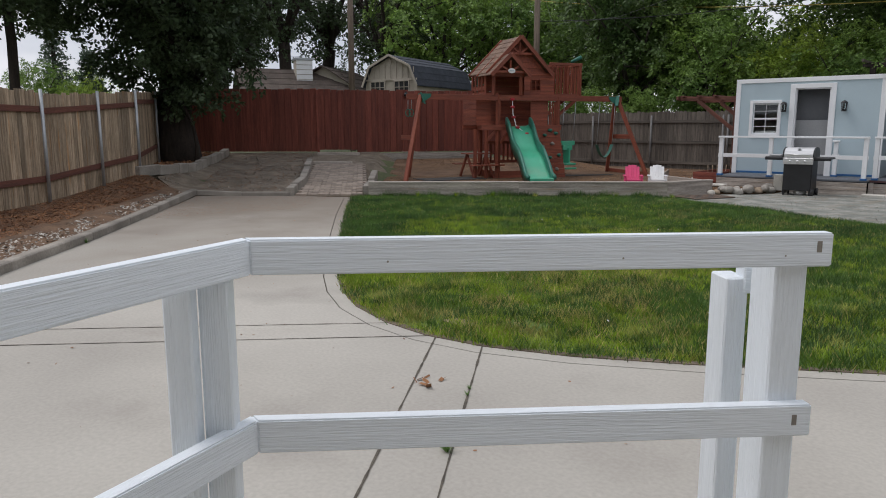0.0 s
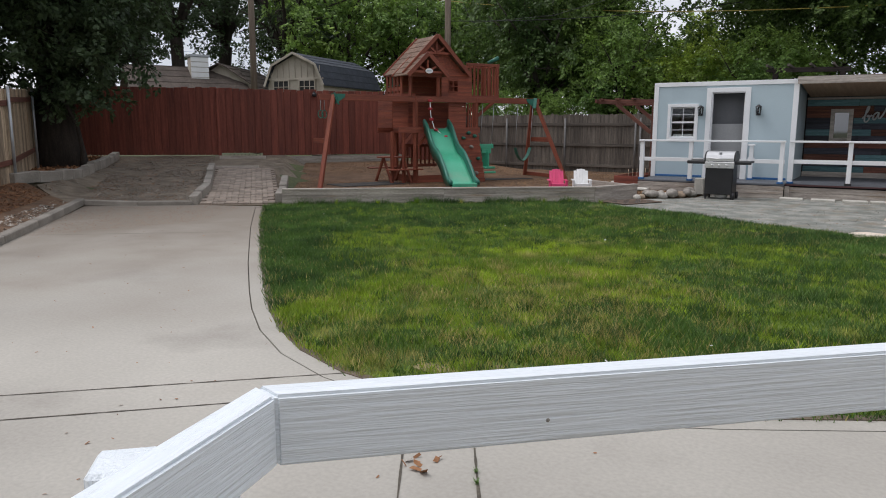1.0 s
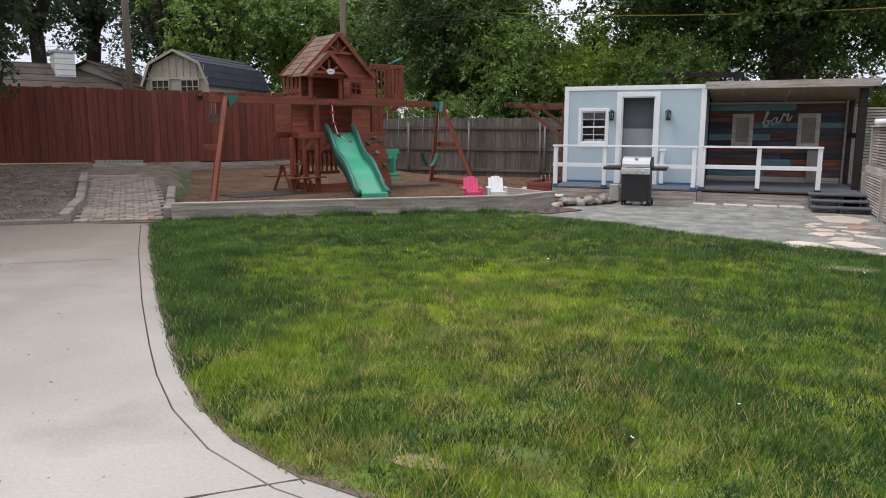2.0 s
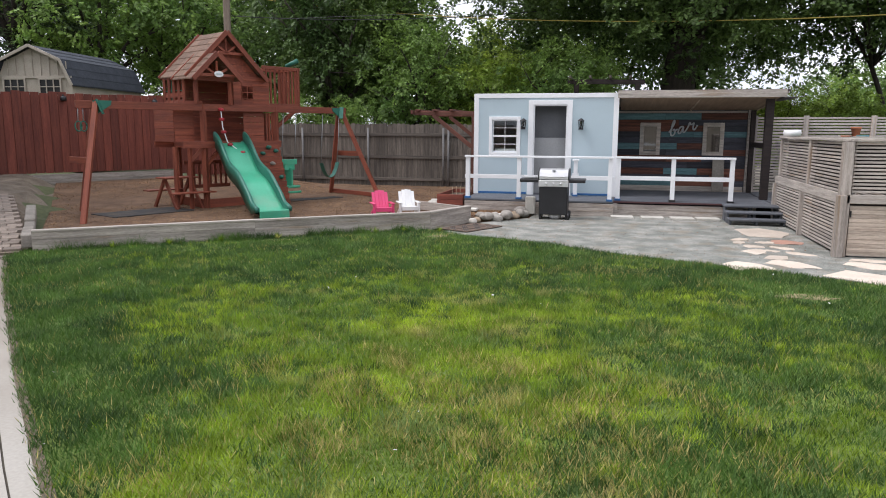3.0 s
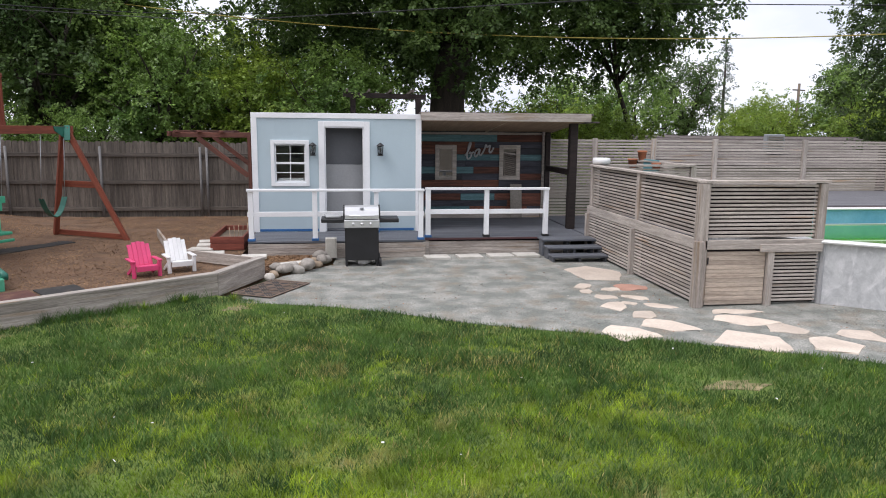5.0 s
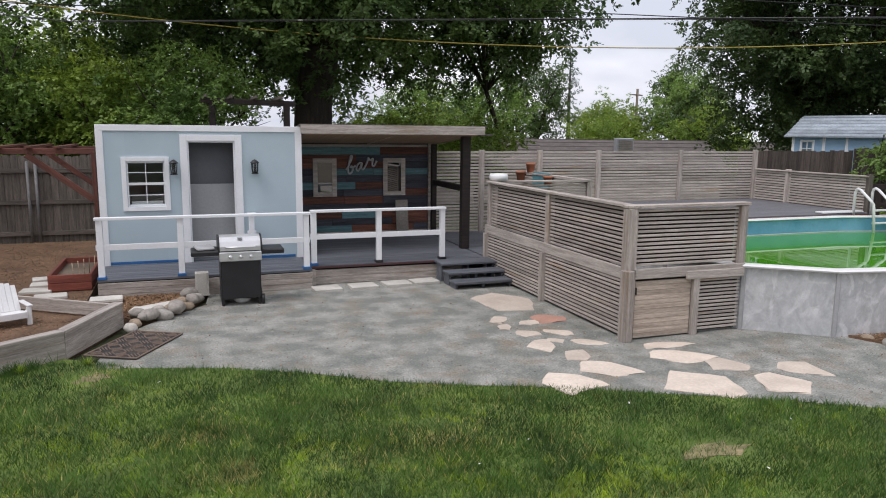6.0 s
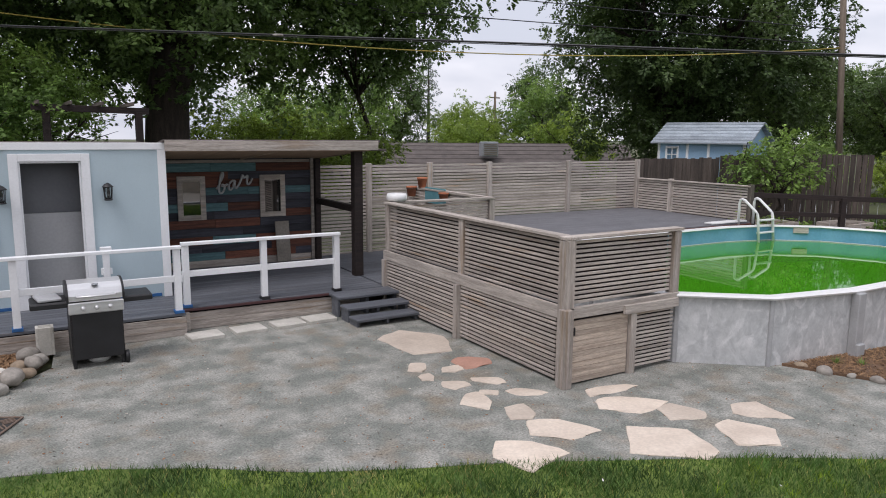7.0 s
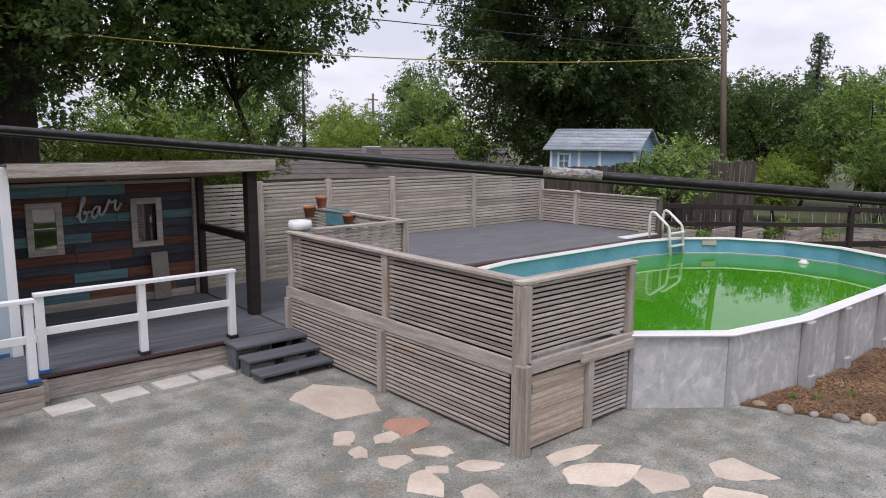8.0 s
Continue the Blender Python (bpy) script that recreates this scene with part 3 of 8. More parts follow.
    tufty = lambda x, y: rng.uniform(0, 1, x.shape) < 0.16 * np.clip(np.sin(x * 2.3 + 2.2 * np.sin(y * 1.9)) * np.sin(y * 2.9 + 2 * np.sin(x * 1.7)) - 0.15, 0, 1) + 0.018 + 0.5 * np.exp(-((x + 4.45) / 0.28) ** 2 - ((y - 11.55) / 0.16) ** 2) + 0.3 * np.exp(-((x + 2.7) / 0.6) ** 2 - ((y - 11.0) / 0.35) ** 2)
    blades("dry_tufts", 560000, tufty, 0.03, 0.08, 0.004, DRYBLADE, "dry tan tufts scattered through the lawn")
    blades("dry_grass", 420000, straw, 0.03, 0.085, 0.004, DRYBLADE, "dry straw-coloured grass mixed into the lawn")
    def border(x, y):
        d = -0.605 * (x + 8.2) + 0.796 * (y - 12.4)
        return (d > -0.16) & (d < -0.02) & (np.sin(x * 3.1) * np.sin(x * 7.7 + 1) > -0.25)
    blades("border_grass", 700000, border, 0.07, 0.19, 0.005, BLADE_DARK, "long dark grass against the plank wall")
    tufts = lambda x, y: (np.sin(x * 3.7 + np.sin(y * 2.1) * 2) * np.sin(y * 3.1 + np.sin(x * 1.7) * 2) > 0.55)
    blades("coarse_grass", 170000, tufts, 0.04, 0.085, 0.005, BLADE_BLUE, "coarser grey-green grass tufts in the lawn")


grass()
for i, (x, y, rx, ry) in enumerate(BARE):
    rg = random.Random(i)
    ring = [(x + rx * rg.uniform(0.3, 0.75) * math.cos(6.2832 * k / 14), y + ry * rg.uniform(0.3, 0.75) * math.sin(6.2832 * k / 14)) for k in range(14)]
    sheet("bare_patch", ring, BAREPATCH, 0.006, 0.3, "bare straw-coloured patch worn into the lawn", "soil", rough=0.012)


def offset(line, d):
    """The polyline moved d metres to its right."""
    out = []
    for i, p in enumerate(line):
        a, b = Vector(line[max(i - 1, 0)]), Vector(line[min(i + 1, len(line) - 1)])
        t = (b - a).normalized()
        out.append((p[0] + t.y * d, p[1] - t.x * d))
    return out


def concrete():
    """Poured slabs parted by open joints, with a narrow border along the lawn."""
    root = thing("concrete_drive", (-4, 1, 0), "pale grey poured concrete drive with dirt-filled joints", "driveway", kind="structure")
    band = offset(CURVE, 0.0) + offset(CURVE, 0.13)[::-1]
    inner = offset(CURVE, 0.141)
    main = inner + [(6.5, 4.5), (6, -6), (-6, -6), FL(2.0, -3.9), FL(7.0, -4.28), FL(9, -4.42), FL(15.0, -5.15), FL(14.95, -3.2), FL(14.6, -1.75)]
    for outline in (band, main):
        part("slab", prism(outline, -0.09, 0.0), CONCRETE, root)
    edge = offset(CURVE, 0.125) + offset(CURVE, 0.146)[::-1]
    part("joint_bed", prism(edge, -0.1, -0.012), JOINT, root, "dark dirt in the border joint")


concrete()
lawn_edge = part("lawn_edge", prism(offset(CURVE, -0.05) + offset(CURVE, 0.008)[::-1], -0.05, 0.006), EARTH)
tagged(lawn_edge, "bare brown earth edge between lawn and drive", "soil", kind="structure")

GRAVEL_AREA = [FL(15.1, -5.15), FL(15.1, -3.2), FL(16.8, -3.25), FL(20.2, -3.65), FL(23.4, -4.2), FL(23.4, -7.0), FL(18.0, -6.3), FL(15.9, -6.3), FL(15.1, -5.6)]
sheet("gravel_area", GRAVEL_AREA, GRAVEL, 0.0, 0.5, "bare grey gravel slope before the red fence", "gravel", rough=0.03)
scatter("pebbles", GRAVEL_AREA, 13000, PEBBLE, 0.0145, 0.0, "loose grey pebbles on the slope", "gravel", 0.3, 5)
scatter("slope_litter", GRAVEL_AREA, 5500, BARK, 0.013, 0.004, "dry leaf and bark crumbs over the gravel", "leaf litter", 0.3, 15)
STRIP = [FL(2.0, -3.95), FL(7.0, -4.42), FL(9, -4.55), FL(15.0, -5.32), FL(15.9, -6.5), FL(16.2, -7.2), FL(8, -7.1), FL(2.0, -7.0)]
sheet("bark_strip", STRIP, MULCH, 0.0, 0.5, "reddish bark mulch bed along the fence", "mulch bed", rough=0.03)
scatter("bark_mulch", [FL(4, -5.3), FL(9, -5.4), FL(15.5, -5.9), FL(16, -6.8), FL(4, -6.7)], 60000, BARK, 0.021, 0.0, "red-brown shredded bark", "mulch", 0.3, 6, 0.45)
scatter("white_gravel", [FL(4, -4.2), FL(7.0, -4.45), FL(9, -4.6), FL(15.0, -5.35), FL(15.2, -5.7), FL(9, -5.3), FL(4, -5.1)], 11000, PALEPEBBLE, 0.018, 0.0, "pale gravel along the kerb", "gravel", 0.3, 7)
BED = [FL(15.9, -6.7), FL(17.8, -6.25), FL(22.6, -6.8), FL(23.3, -8.4), FL(19.5, -8.1), FL(16.0, -7.0)]
sheet("tree_bed", BED, EARTH, 0.06, 0.5, "dark earth bed round the tree", "soil bed", rough=0.08)
scatter("leaf_litter", BED, 5000, BARK, 0.04, 0.06, "dark leaf litter and bark", "mulch", 0.5, 8)
PLAY = [(-10.64, 10.52), (-8.22, 12.44), (-5.82, 14.26), (-5.35, 15.5), (-5.85, 16.5), (-5.85, 22.6), (-14.0, 22.6), FL(24.6, 1.3), FL(23.4, -1.5), FL(16.0, -1.5)]
sheet("play_area", PLAY, MULCH, 0.09, 0.6, "wood chip play area, trodden bare in places", "mulch bed", rough=0.03)
scatter("wood_chips", PLAY, 135000, CHIP, 0.0125, 0.09, "brown wood chips under the swing set", "mulch", 0.3, 9, 0.7)
PATIO_AREA = [(p[0], p[1]) for p in PATIO_EDGE] + [(-5.5, 13.75), (-5.3, 14.9), (-5.0, 15.4), (-4.3, 16.3), (-4.2, 17.4), (0.6, 17.4), (3, 13.4), (8, 12.4), (12, 11)]
sheet("patio", PATIO_AREA, PATIO, 0.004, 0.5, "grey-green decomposed granite patio, blotched and damp", "patio", rough=0.012)
scatter("patio_grit", PATIO_AREA, 9000, PEBBLE, 0.011, 0.002, "fine grit and debris on the patio", "gravel", 0.3, 10)
SIDEBED = [(-5.3, 15.55), (-4.95, 15.75), (-4.45, 16.5), (-4.3, 16.9), (-5.85, 16.9), (-5.85, 16.4)]
sheet("mulch_corner", SIDEBED, MULCH, 0.05, 0.4, "wood chip corner before the shed deck", "mulch bed", rough=0.02)
scatter("corner_chips", SIDEBED, 9000, CHIP, 0.013, 0.06, "wood chips behind the river rocks", "mulch", 0.4, 12)
RBED = [(3.1, 12.2), (3.3, 11.75), (3.5, 11.35), (3.9, 10.95), (5, 10.5), (10, 9.6), (14, 11.5), (12.5, 13.5), (9, 12.1), (5, 11.95), (4.0, 12.1)]
sheet("pool_bed", RBED, MULCH, 0.03, 0.4, "mulch bed beside the pool", "mulch bed", rough=0.03)
scatter("pool_bark", RBED, 52000, CHIP, 0.021, 0.035, "fresh brown shredded wood beside the pool", "mulch", 0.3, 13, 0.42)


# ---- porch rail by the camera's start ----
def porch_rail():
    root = thing("porch_rail", (-1.49, 1.05, 0), "white-painted timber rail with two boards and posts", "railing")
    K, A, B = Vector((-1.496, 1.047, 0)), Vector((-0.404, 2.086, 0)), Vector((-1.06, -0.85, 0))
    u, v = (A - K).normalized(), (B - K).normalized()
    m = (u + v).normalized()
    h = 0.021 / math.sin(u.angle(v) / 2)
    def rail(far, top):
        """One board from the mitred corner K to its far end."""
        x = (far - K).normalized()
        y = Vector((-x.y, x.x, 0))
        side = 0.021 if y.dot(m) > 0 else -0.021
        M = Matrix((x, y, Vector((0, 0, 1)))).transposed().to_4x4()
        M.translation = Vector((*((K + far) / 2).xy, top - 0.0445))
        back = M.inverted()
        flat = [back @ Vector((p.x, p.y, M.translation.z)) for p in (K + m * h, far + y * side, far - y * side, K - m * h)]
        bm = prism([(p.x, p.y) for p in flat], -0.0445, 0.0445)
        bmesh.ops.bevel(bm, geom=bm.edges[:], offset=0.004, segments=2, affect="EDGES")
        part("rail", bm, WHITE, root, at=M)
    for top, end in ((1.124, 0.0), (0.655, -0.02)):
        rail(A + u * end, top)
        rail(B, top)
    w = Vector((-u.y, u.x, 0))
    for c, top, size in ((Vector((-1.522, 0.972, 0)), 1.03, 0.072), (Vector((-1.532, 0.880, 0)), 1.095, 0.064)):
        beam("post", (c.x, c.y, -0.04), (c.x, c.y, top), size, size, WHITE, root, bevel=0.005, lean=46.6)
    for s, off, top, wide, deep in ((1.422, 0.082, 1.035, 0.089, 0.13), (1.366, 0.25, 0.962, 0.066, 0.11)):
        c = K + u * s + w * off
        beam("post", (c.x, c.y, -0.04), (c.x, c.y, top), deep, wide, WHITE, root, bevel=0.005, lean=46.6)
    c = K + u * 1.40 + w * 0.22
    board("post_block", (c.x, c.y, 0.955), (0.035, 0.06, 0.08), WHITE, root, turn=43)
    for z, d in ((1.10, 1.47), (0.625, 1.44)):
        c = K + u * d - w * 0.0205
        board("end_notch", (c.x, c.y, z - 0.012), (0.014, 0.003, 0.03), KERB, root, "chipped paint notch", turn=43.4)
    for d in (0.35, 0.95, 1.38):
        c = K + u * d - w * 0.0195
        rod("nail_head", [(c.x, c.y, 1.065), (c.x + w.x * -0.0015, c.y + w.y * -0.0015, 1.065)], 0.003, KERB, root, sides=6)


porch_rail()


def house_wall():
    """A plain lapped wall with an eave, never in view: added behind the rail to block sky and darken its faces."""
    root = thing("house_wall", (*FL(-1.5, 1.5), 0), "plain cream lap-sided house wall, unseen, added to block sky behind the porch", "wall", kind="structure")
    a, b = FL(-1.6, -4.5), FL(-1.6, 7.5)
    beam("wall_core", (*a, 1.45), (*b, 1.45), 0.16, 2.9, BEIGE, root)
    for k in range(15):
        beam("lap_board", (*FL(-1.5, -4.5), 0.12 + k * 0.19), (*FL(-1.5, 7.5), 0.12 + k * 0.19), 0.022, 0.18, BEIGE, root)
    beam("eave", (*FL(-1.35, -4.8), 2.96), (*FL(-1.35, 7.8), 2.96), 0.8, 0.12, WHITE_PLAIN, root, "white boxed eave, added out of view to block more sky")


house_wall()


# ---- shed with its deck and the open bar ----
DECK = 0.31
def shed():
    root = thing("garden_shed", (-4.2, 18.1, DECK), "pale blue garden shed with white trim and open doorway", "shed")
    x0, x1, y0, y1, top = -5.74, -2.67, 18.08, 20.25, 2.44
    dx0, dx1, dtop = -4.45, -3.72, 2.27
    wx0, wx1, wz0, wz1 = -5.36, -4.80, 1.24, 1.95
    t = 0.09
    for k, (a, b, z0, z1) in enumerate(((x0, wx0, DECK, top), (wx1, dx0, DECK, top), (dx1, x1, DECK, top), (wx0, wx1, DECK, wz0), (wx0, wx1, wz1, top), (dx0, dx1, dtop, top))):
        bm = bmesh.new()
        bmesh.ops.create_cube(bm, size=1)
        bmesh.ops.scale(bm, vec=(b - a, t, z1 - z0), verts=bm.verts)
        bmesh.ops.translate(bm, vec=((a + b) / 2, y0 + t / 2, (z0 + z1) / 2), verts=bm.verts)
        part("wall_panel", bm, BLUE, root)
    board("wall_panel", (x0 + 0.04, (y0 + y1) / 2 + t / 2, (DECK + top) / 2), (0.08, y1 - y0 - t, top - DECK), BLUE, root)
    board("wall_panel", (x1 - 0.04, (y0 + y1) / 2 + t / 2, (DECK + top) / 2), (0.08, y1 - y0 - t, top - DECK), BLUE, root)
    board("back_wall", ((x0 + x1) / 2, y1 + 0.04, (DECK + top) / 2), (x1 - x0, 0.08, top - DECK), GREYPANEL, root)
    board("floor_panel", ((x0 + x1) / 2, (y0 + y1) / 2, DECK + 0.01), (x1 - x0 - 0.17, y1 - y0 - 0.2, 0.02), DECKPAINT, root)
    board("roof", ((x0 + x1) / 2, (y0 + y1) / 2 + 0.03, top + 0.03), (x1 - x0, y1 - y0 + 0.1, 0.06), ROOFGREY, root)
    # inside: half-height grey panel facing the door
    board("inner_panel", (-4.0, 18.42, DECK + 0.63), (1.5, 0.03, 1.24), GREYPANEL, root, "plain grey panel inside the doorway")
    board("upper_panel", (-4.0, 18.47, 1.9), (1.5, 0.03, 0.72), DARKPANEL, root, "darker grey upper panel inside the doorway")
    for a, b in ((-5.66, -4.58), (-3.58, -2.78)):
        board("masking_tape", ((a + b) / 2, y0 - 0.006, DECK + 0.035), (b - a, 0.008, 0.045), TAPE, root, "blue masking tape along the wall foot")
    tr = lambda a, b, z0, z1, d=0.022, n="trim": board(n, ((a + b) / 2, y0 - d / 2, (z0 + z1) / 2), (b - a, d, z1 - z0), WHITE_PLAIN, root)
    tr(x0 - 0.03, x1 + 0.03, top - 0.02, top + 0.075)
    tr(x0 - 0.03, x0 + 0.075, DECK, top - 0.02)
    tr(x1 - 0.08, x1 + 0.03, DECK, top - 0.02)
    tr(dx0 - 0.11, dx0, DECK, dtop + 0.1, 0.03)
    tr(dx1, dx1 + 0.11, DECK, dtop + 0.1, 0.03)
    tr(dx0, dx1, dtop, dtop + 0.1, 0.03)
    for x in (dx0 + 0.012, dx1 - 0.012):
        board("jamb", (x, y0 + 0.05, (DECK + dtop) / 2), (0.024, 0.1, dtop - DECK), WHITE_PLAIN, root)
    board("jamb", ((dx0 + dx1) / 2, y0 + 0.05, dtop - 0.012), (dx1 - dx0 - 0.05, 0.1, 0.024), WHITE_PLAIN, root)
    win = board("window", ((wx0 + wx1) / 2, y0 + 0.05, (wz0 + wz1) / 2), (wx1 - wx0, 0.006, wz1 - wz0), GLASS, root, "white six-over-six sash window with dark glass")
    win.visible_shadow = False
    for a, b, z0, z1, d in ((wx0 - 0.07, wx0, wz0 - 0.07, wz1 + 0.07, 0.03), (wx1, wx1 + 0.07, wz0 - 0.07, wz1 + 0.07, 0.03), (wx0, wx1, wz1, wz1 + 0.07, 0.03), (wx0, wx1, wz0 - 0.07, wz0, 0.03)):
        board("window_frame", ((a + b) / 2, y0 - d / 2, (z0 + z1) / 2), (b - a, d, z1 - z0), WHITE_PLAIN, win)
    zm = (wz0 + wz1) / 2
    for z, h in ((wz0 + 0.015, 0.03), (wz1 - 0.015, 0.03), (zm, 0.04), ((wz0 + zm) / 2, 0.012), ((wz1 + zm) / 2, 0.012)):
        board("muntin", ((wx0 + wx1) / 2, y0 + 0.035, z), (wx1 - wx0, 0.02, h), WHITE_PLAIN, win)
    for x, w in ((wx0 + 0.012, 0.024), (wx1 - 0.012, 0.024), ((wx0 + wx1) / 2, 0.012)):
        board("muntin", (x, y0 + 0.037, zm), (w, 0.022, wz1 - wz0), WHITE_PLAIN, win)
    board("blind", ((wx0 + wx1) / 2, y0 + 0.12, wz0 + 0.05), (wx1 - wx0 - 0.1, 0.05, 0.05), WHITEPLASTIC, root)


shed()


def lantern(x):
    at = Vector((x, 18.06, 1.86))
    root = thing("wall_lantern", at, "black metal coach lantern on the shed wall", "lantern", "shed lanterns")
    board("back_plate", at, (0.07, 0.02, 0.2), BLACK, root)
    beam("arm", at + Vector((0, -0.01, 0.07)), at + Vector((0, -0.1, 0.07)), 0.02, 0.02, BLACK, root)
    lathe("cap", at + Vector((0, -0.1, 0.06)), [(0.075, 0), (0.07, 0.012), (0.04, 0.04), (0.01, 0.06), (0.002, 0.062)], BLACK, root, sides=8)
    lathe("base", at + Vector((0, -0.1, -0.12)), [(0.045, 0), (0.06, 0.01), (0.05, 0.02), (0.001, 0.021)], BLACK, root, sides=8)
    lathe("chimney", at + Vector((0, -0.1, -0.1)), [(0.03, 0), (0.034, 0.08), (0.028, 0.15)], GLASS, root, sides=10)
    for dx, dy in ((-1, -1), (1, -1), (1, 1), (-1, 1)):
        beam("bar", at + Vector((dx * 0.04, -0.1 + dy * 0.04, -0.1)), at + Vector((dx * 0.05, -0.1 + dy * 0.05, 0.06)), 0.01, 0.01, BLACK, root)


lantern(-4.66)
lantern(-3.42)


def deck():
    root = thing("shed_deck", (-2.5, 18, 0), "slate-painted plank deck with weathered board skirting", "deck", kind="structure")
    w = 0.139
    n = 0
    for x0, x1, y0 in ((-5.74, -2.68, 16.93), (-2.676, 0.36, 17.19)):
        y = y0
        while y < 20.6:
            board("plank", ((x0 + x1) / 2, y + w / 2, DECK - 0.019), (x1 - x0, w - 0.006, 0.038), DECKPAINT, root)
            y += w
            n += 1
    for k in range(11):
        board("plank", (1.6, 17.36 + k * 0.29, DECK - 0.019), (2.4, 0.284, 0.038), DECKPAINT, root)
    board("joist_bed", (-2.4, 18.9, 0.12), (6.3, 3.2, 0.2), DARKWOOD_AND_GAPS, root)
    for k in range(3):
        board("skirt_board", (-4.21, 16.94, 0.045 + k * 0.086), (3.06, 0.025, 0.082), GREYWOOD, root)
    for k in range(2):
        board("skirt_board", (-1.3, 17.2, 0.062 + k * 0.118), (2.72, 0.03, 0.114), GREYWOOD, root)
    board("skirt_post", (-2.64, 17.17, 0.13), (0.09, 0.09, 0.25), GREYWOOD, root)
    board("edge_board", (-1.16, 17.175, DECK - 0.028), (3.03, 0.03, 0.034), DECKEDGE, root, "dark red deck edge")


deck()


def white_rail(x0, x1, y, posts, label, top=1.185):
    root = thing("deck_rail", ((x0 + x1) / 2, y, DECK), label, "railing", "white deck rails")
    board("top_rail", ((x0 + x1) / 2, y - 0.02, top), (x1 - x0, 0.1, 0.04), WHITE_PLAIN, root)
    board("mid_rail", ((x0 + x1) / 2, y, 0.77), (x1 - x0, 0.04, 0.085), WHITE_PLAIN, root)
    for x in posts:
        p = board("post", (x, y, (DECK + top - 0.02) / 2), (0.085, 0.085, top - 0.02 - DECK), WHITE_PLAIN, root)
        board("post_foot", (x, y, DECK + 0.02), (0.12, 0.12, 0.04), BLACK if x > -2.6 else TAPE, p)


white_rail(-5.74, -2.70, 16.985, (-5.68, -4.60, -2.76), "white timber rail round the shed deck")
white_rail(-2.655, -0.37, 17.245, (-2.6, -1.53, -0.42), "white timber rail before the bar")
white_rail(-3.57, -3.43, 17.95, (-3.5,), "short white rail post beside the shed door", 1.09)


CEILPLY = mat("tan_plywood", (0.40, 0.27, 0.17), (0.29, 0.19, 0.12), 0.8, 1.5, 14, 0.2, stretch=GRAIN, vary=0.15)


def bar():
    root = thing("bar_shelter", (-1.1, 19, DECK), "open timber bar shelter with reclaimed plank wall", "shelter")
    y = 20.12
    rng = random.Random(3)
    z = DECK + 0.12
    row = 0
    while z < 2.2:
        h = rng.choice((0.135, 0.14, 0.15))
        x = -2.64
        while x < 0.26:
            w = min(rng.uniform(0.7, 1.7), 0.27 - x)
            if 0.27 - x - w < 0.3:
                w = 0.27 - x
            m = rng.choice((BARNRED, BARNRED, BARNRED, BARNDARK, BARNBLUE)) if row % 3 else rng.choice((BARNRED, BARNBLUE, BARNDARK, BARNDARK))
            board("wall_plank", (x + w / 2, y + rng.uniform(0, 0.008), z + h / 2), (w - 0.004, 0.03, h - 0.004), m, root)
            x += w
        z += h
        row += 1
    board("backing", (-1.18, y + 0.05, 1.3), (3.0, 0.05, 2.05), DARKWOOD_AND_GAPS, root)
    board("wall_trim", (0.31, y - 0.005, 1.3), (0.075, 0.07, 2.0), PALEWOOD, root)
    board("wall_trim", (-1.2, y - 0.01, DECK + 0.06), (2.9, 0.05, 0.12), PALEWOOD, root)
    board("wall_trim", (-1.2, y - 0.01, 2.165), (2.9, 0.05, 0.05), PALEWOOD, root)
    # roof: front fascia, joists and boards falling to the back
    board("fascia", (-1.03, 17.92, 2.475), (3.28, 0.05, 0.15), GREYWOOD, root, "weathered grey roof beam")
    beam("ceiling_sheet", (-1.05, 17.96, 2.40), (-1.05, 20.15, 2.215), 3.1, 0.015, CEILPLY, root, "tan plywood ceiling")
    beam("roof_sheet", (-1.0, 17.95, 2.50), (-1.0, 20.5, 2.26), 3.3, 0.03, TANFENCE, root, "bare timber roof boards")
    for x in (-1.0, 0.45):
        beam("joist", (x, 18.05, 2.435), (x, 20.3, 2.225), 0.045, 0.1, TANFENCE, root)
    beam("roofing", (-1.0, 17.97, 2.545), (-1.0, 20.55, 2.30), 3.36, 0.035, ROOFGREY, root)
    board("dark_post", (0.36, 18.2, (DECK + 2.4) / 2), (0.15, 0.15, 2.4 - DECK), DARKWOOD_AND_GAPS, root, "charred dark timber post")
    board("dark_post", (0.37, 20.02, (DECK + 2.2) / 2), (0.1, 0.1, 2.2 - DECK), DARKWOOD_AND_GAPS, root)
    board("side_rail", (0.37, 19.1, 1.42), (0.09, 1.7, 0.11), DARKWOOD_AND_GAPS, root)
    board("roof_overhang", (0.72, 18.9, 2.40), (0.26, 1.6, 0.03), ROOFGREY, root, "curled roofing felt edge")
    for x in (-1.89, -0.465):
        f = board("mirror", (x, y - 0.025, 1.535), (0.30, 0.012, 0.6), MIRROR, root, "small mirror in a pale driftwood frame")
        for dx, dz, sx, sz in ((-0.19, 0, 0.09, 0.76), (0.19, 0, 0.09, 0.76), (0, 0.335, 0.30, 0.09), (0, -0.335, 0.30, 0.09)):
            board("mirror_frame", (x + dx, y - 0.035, 1.535 + dz), (sx, 0.03, sz), PALEWOOD, f)
    return root


bar()


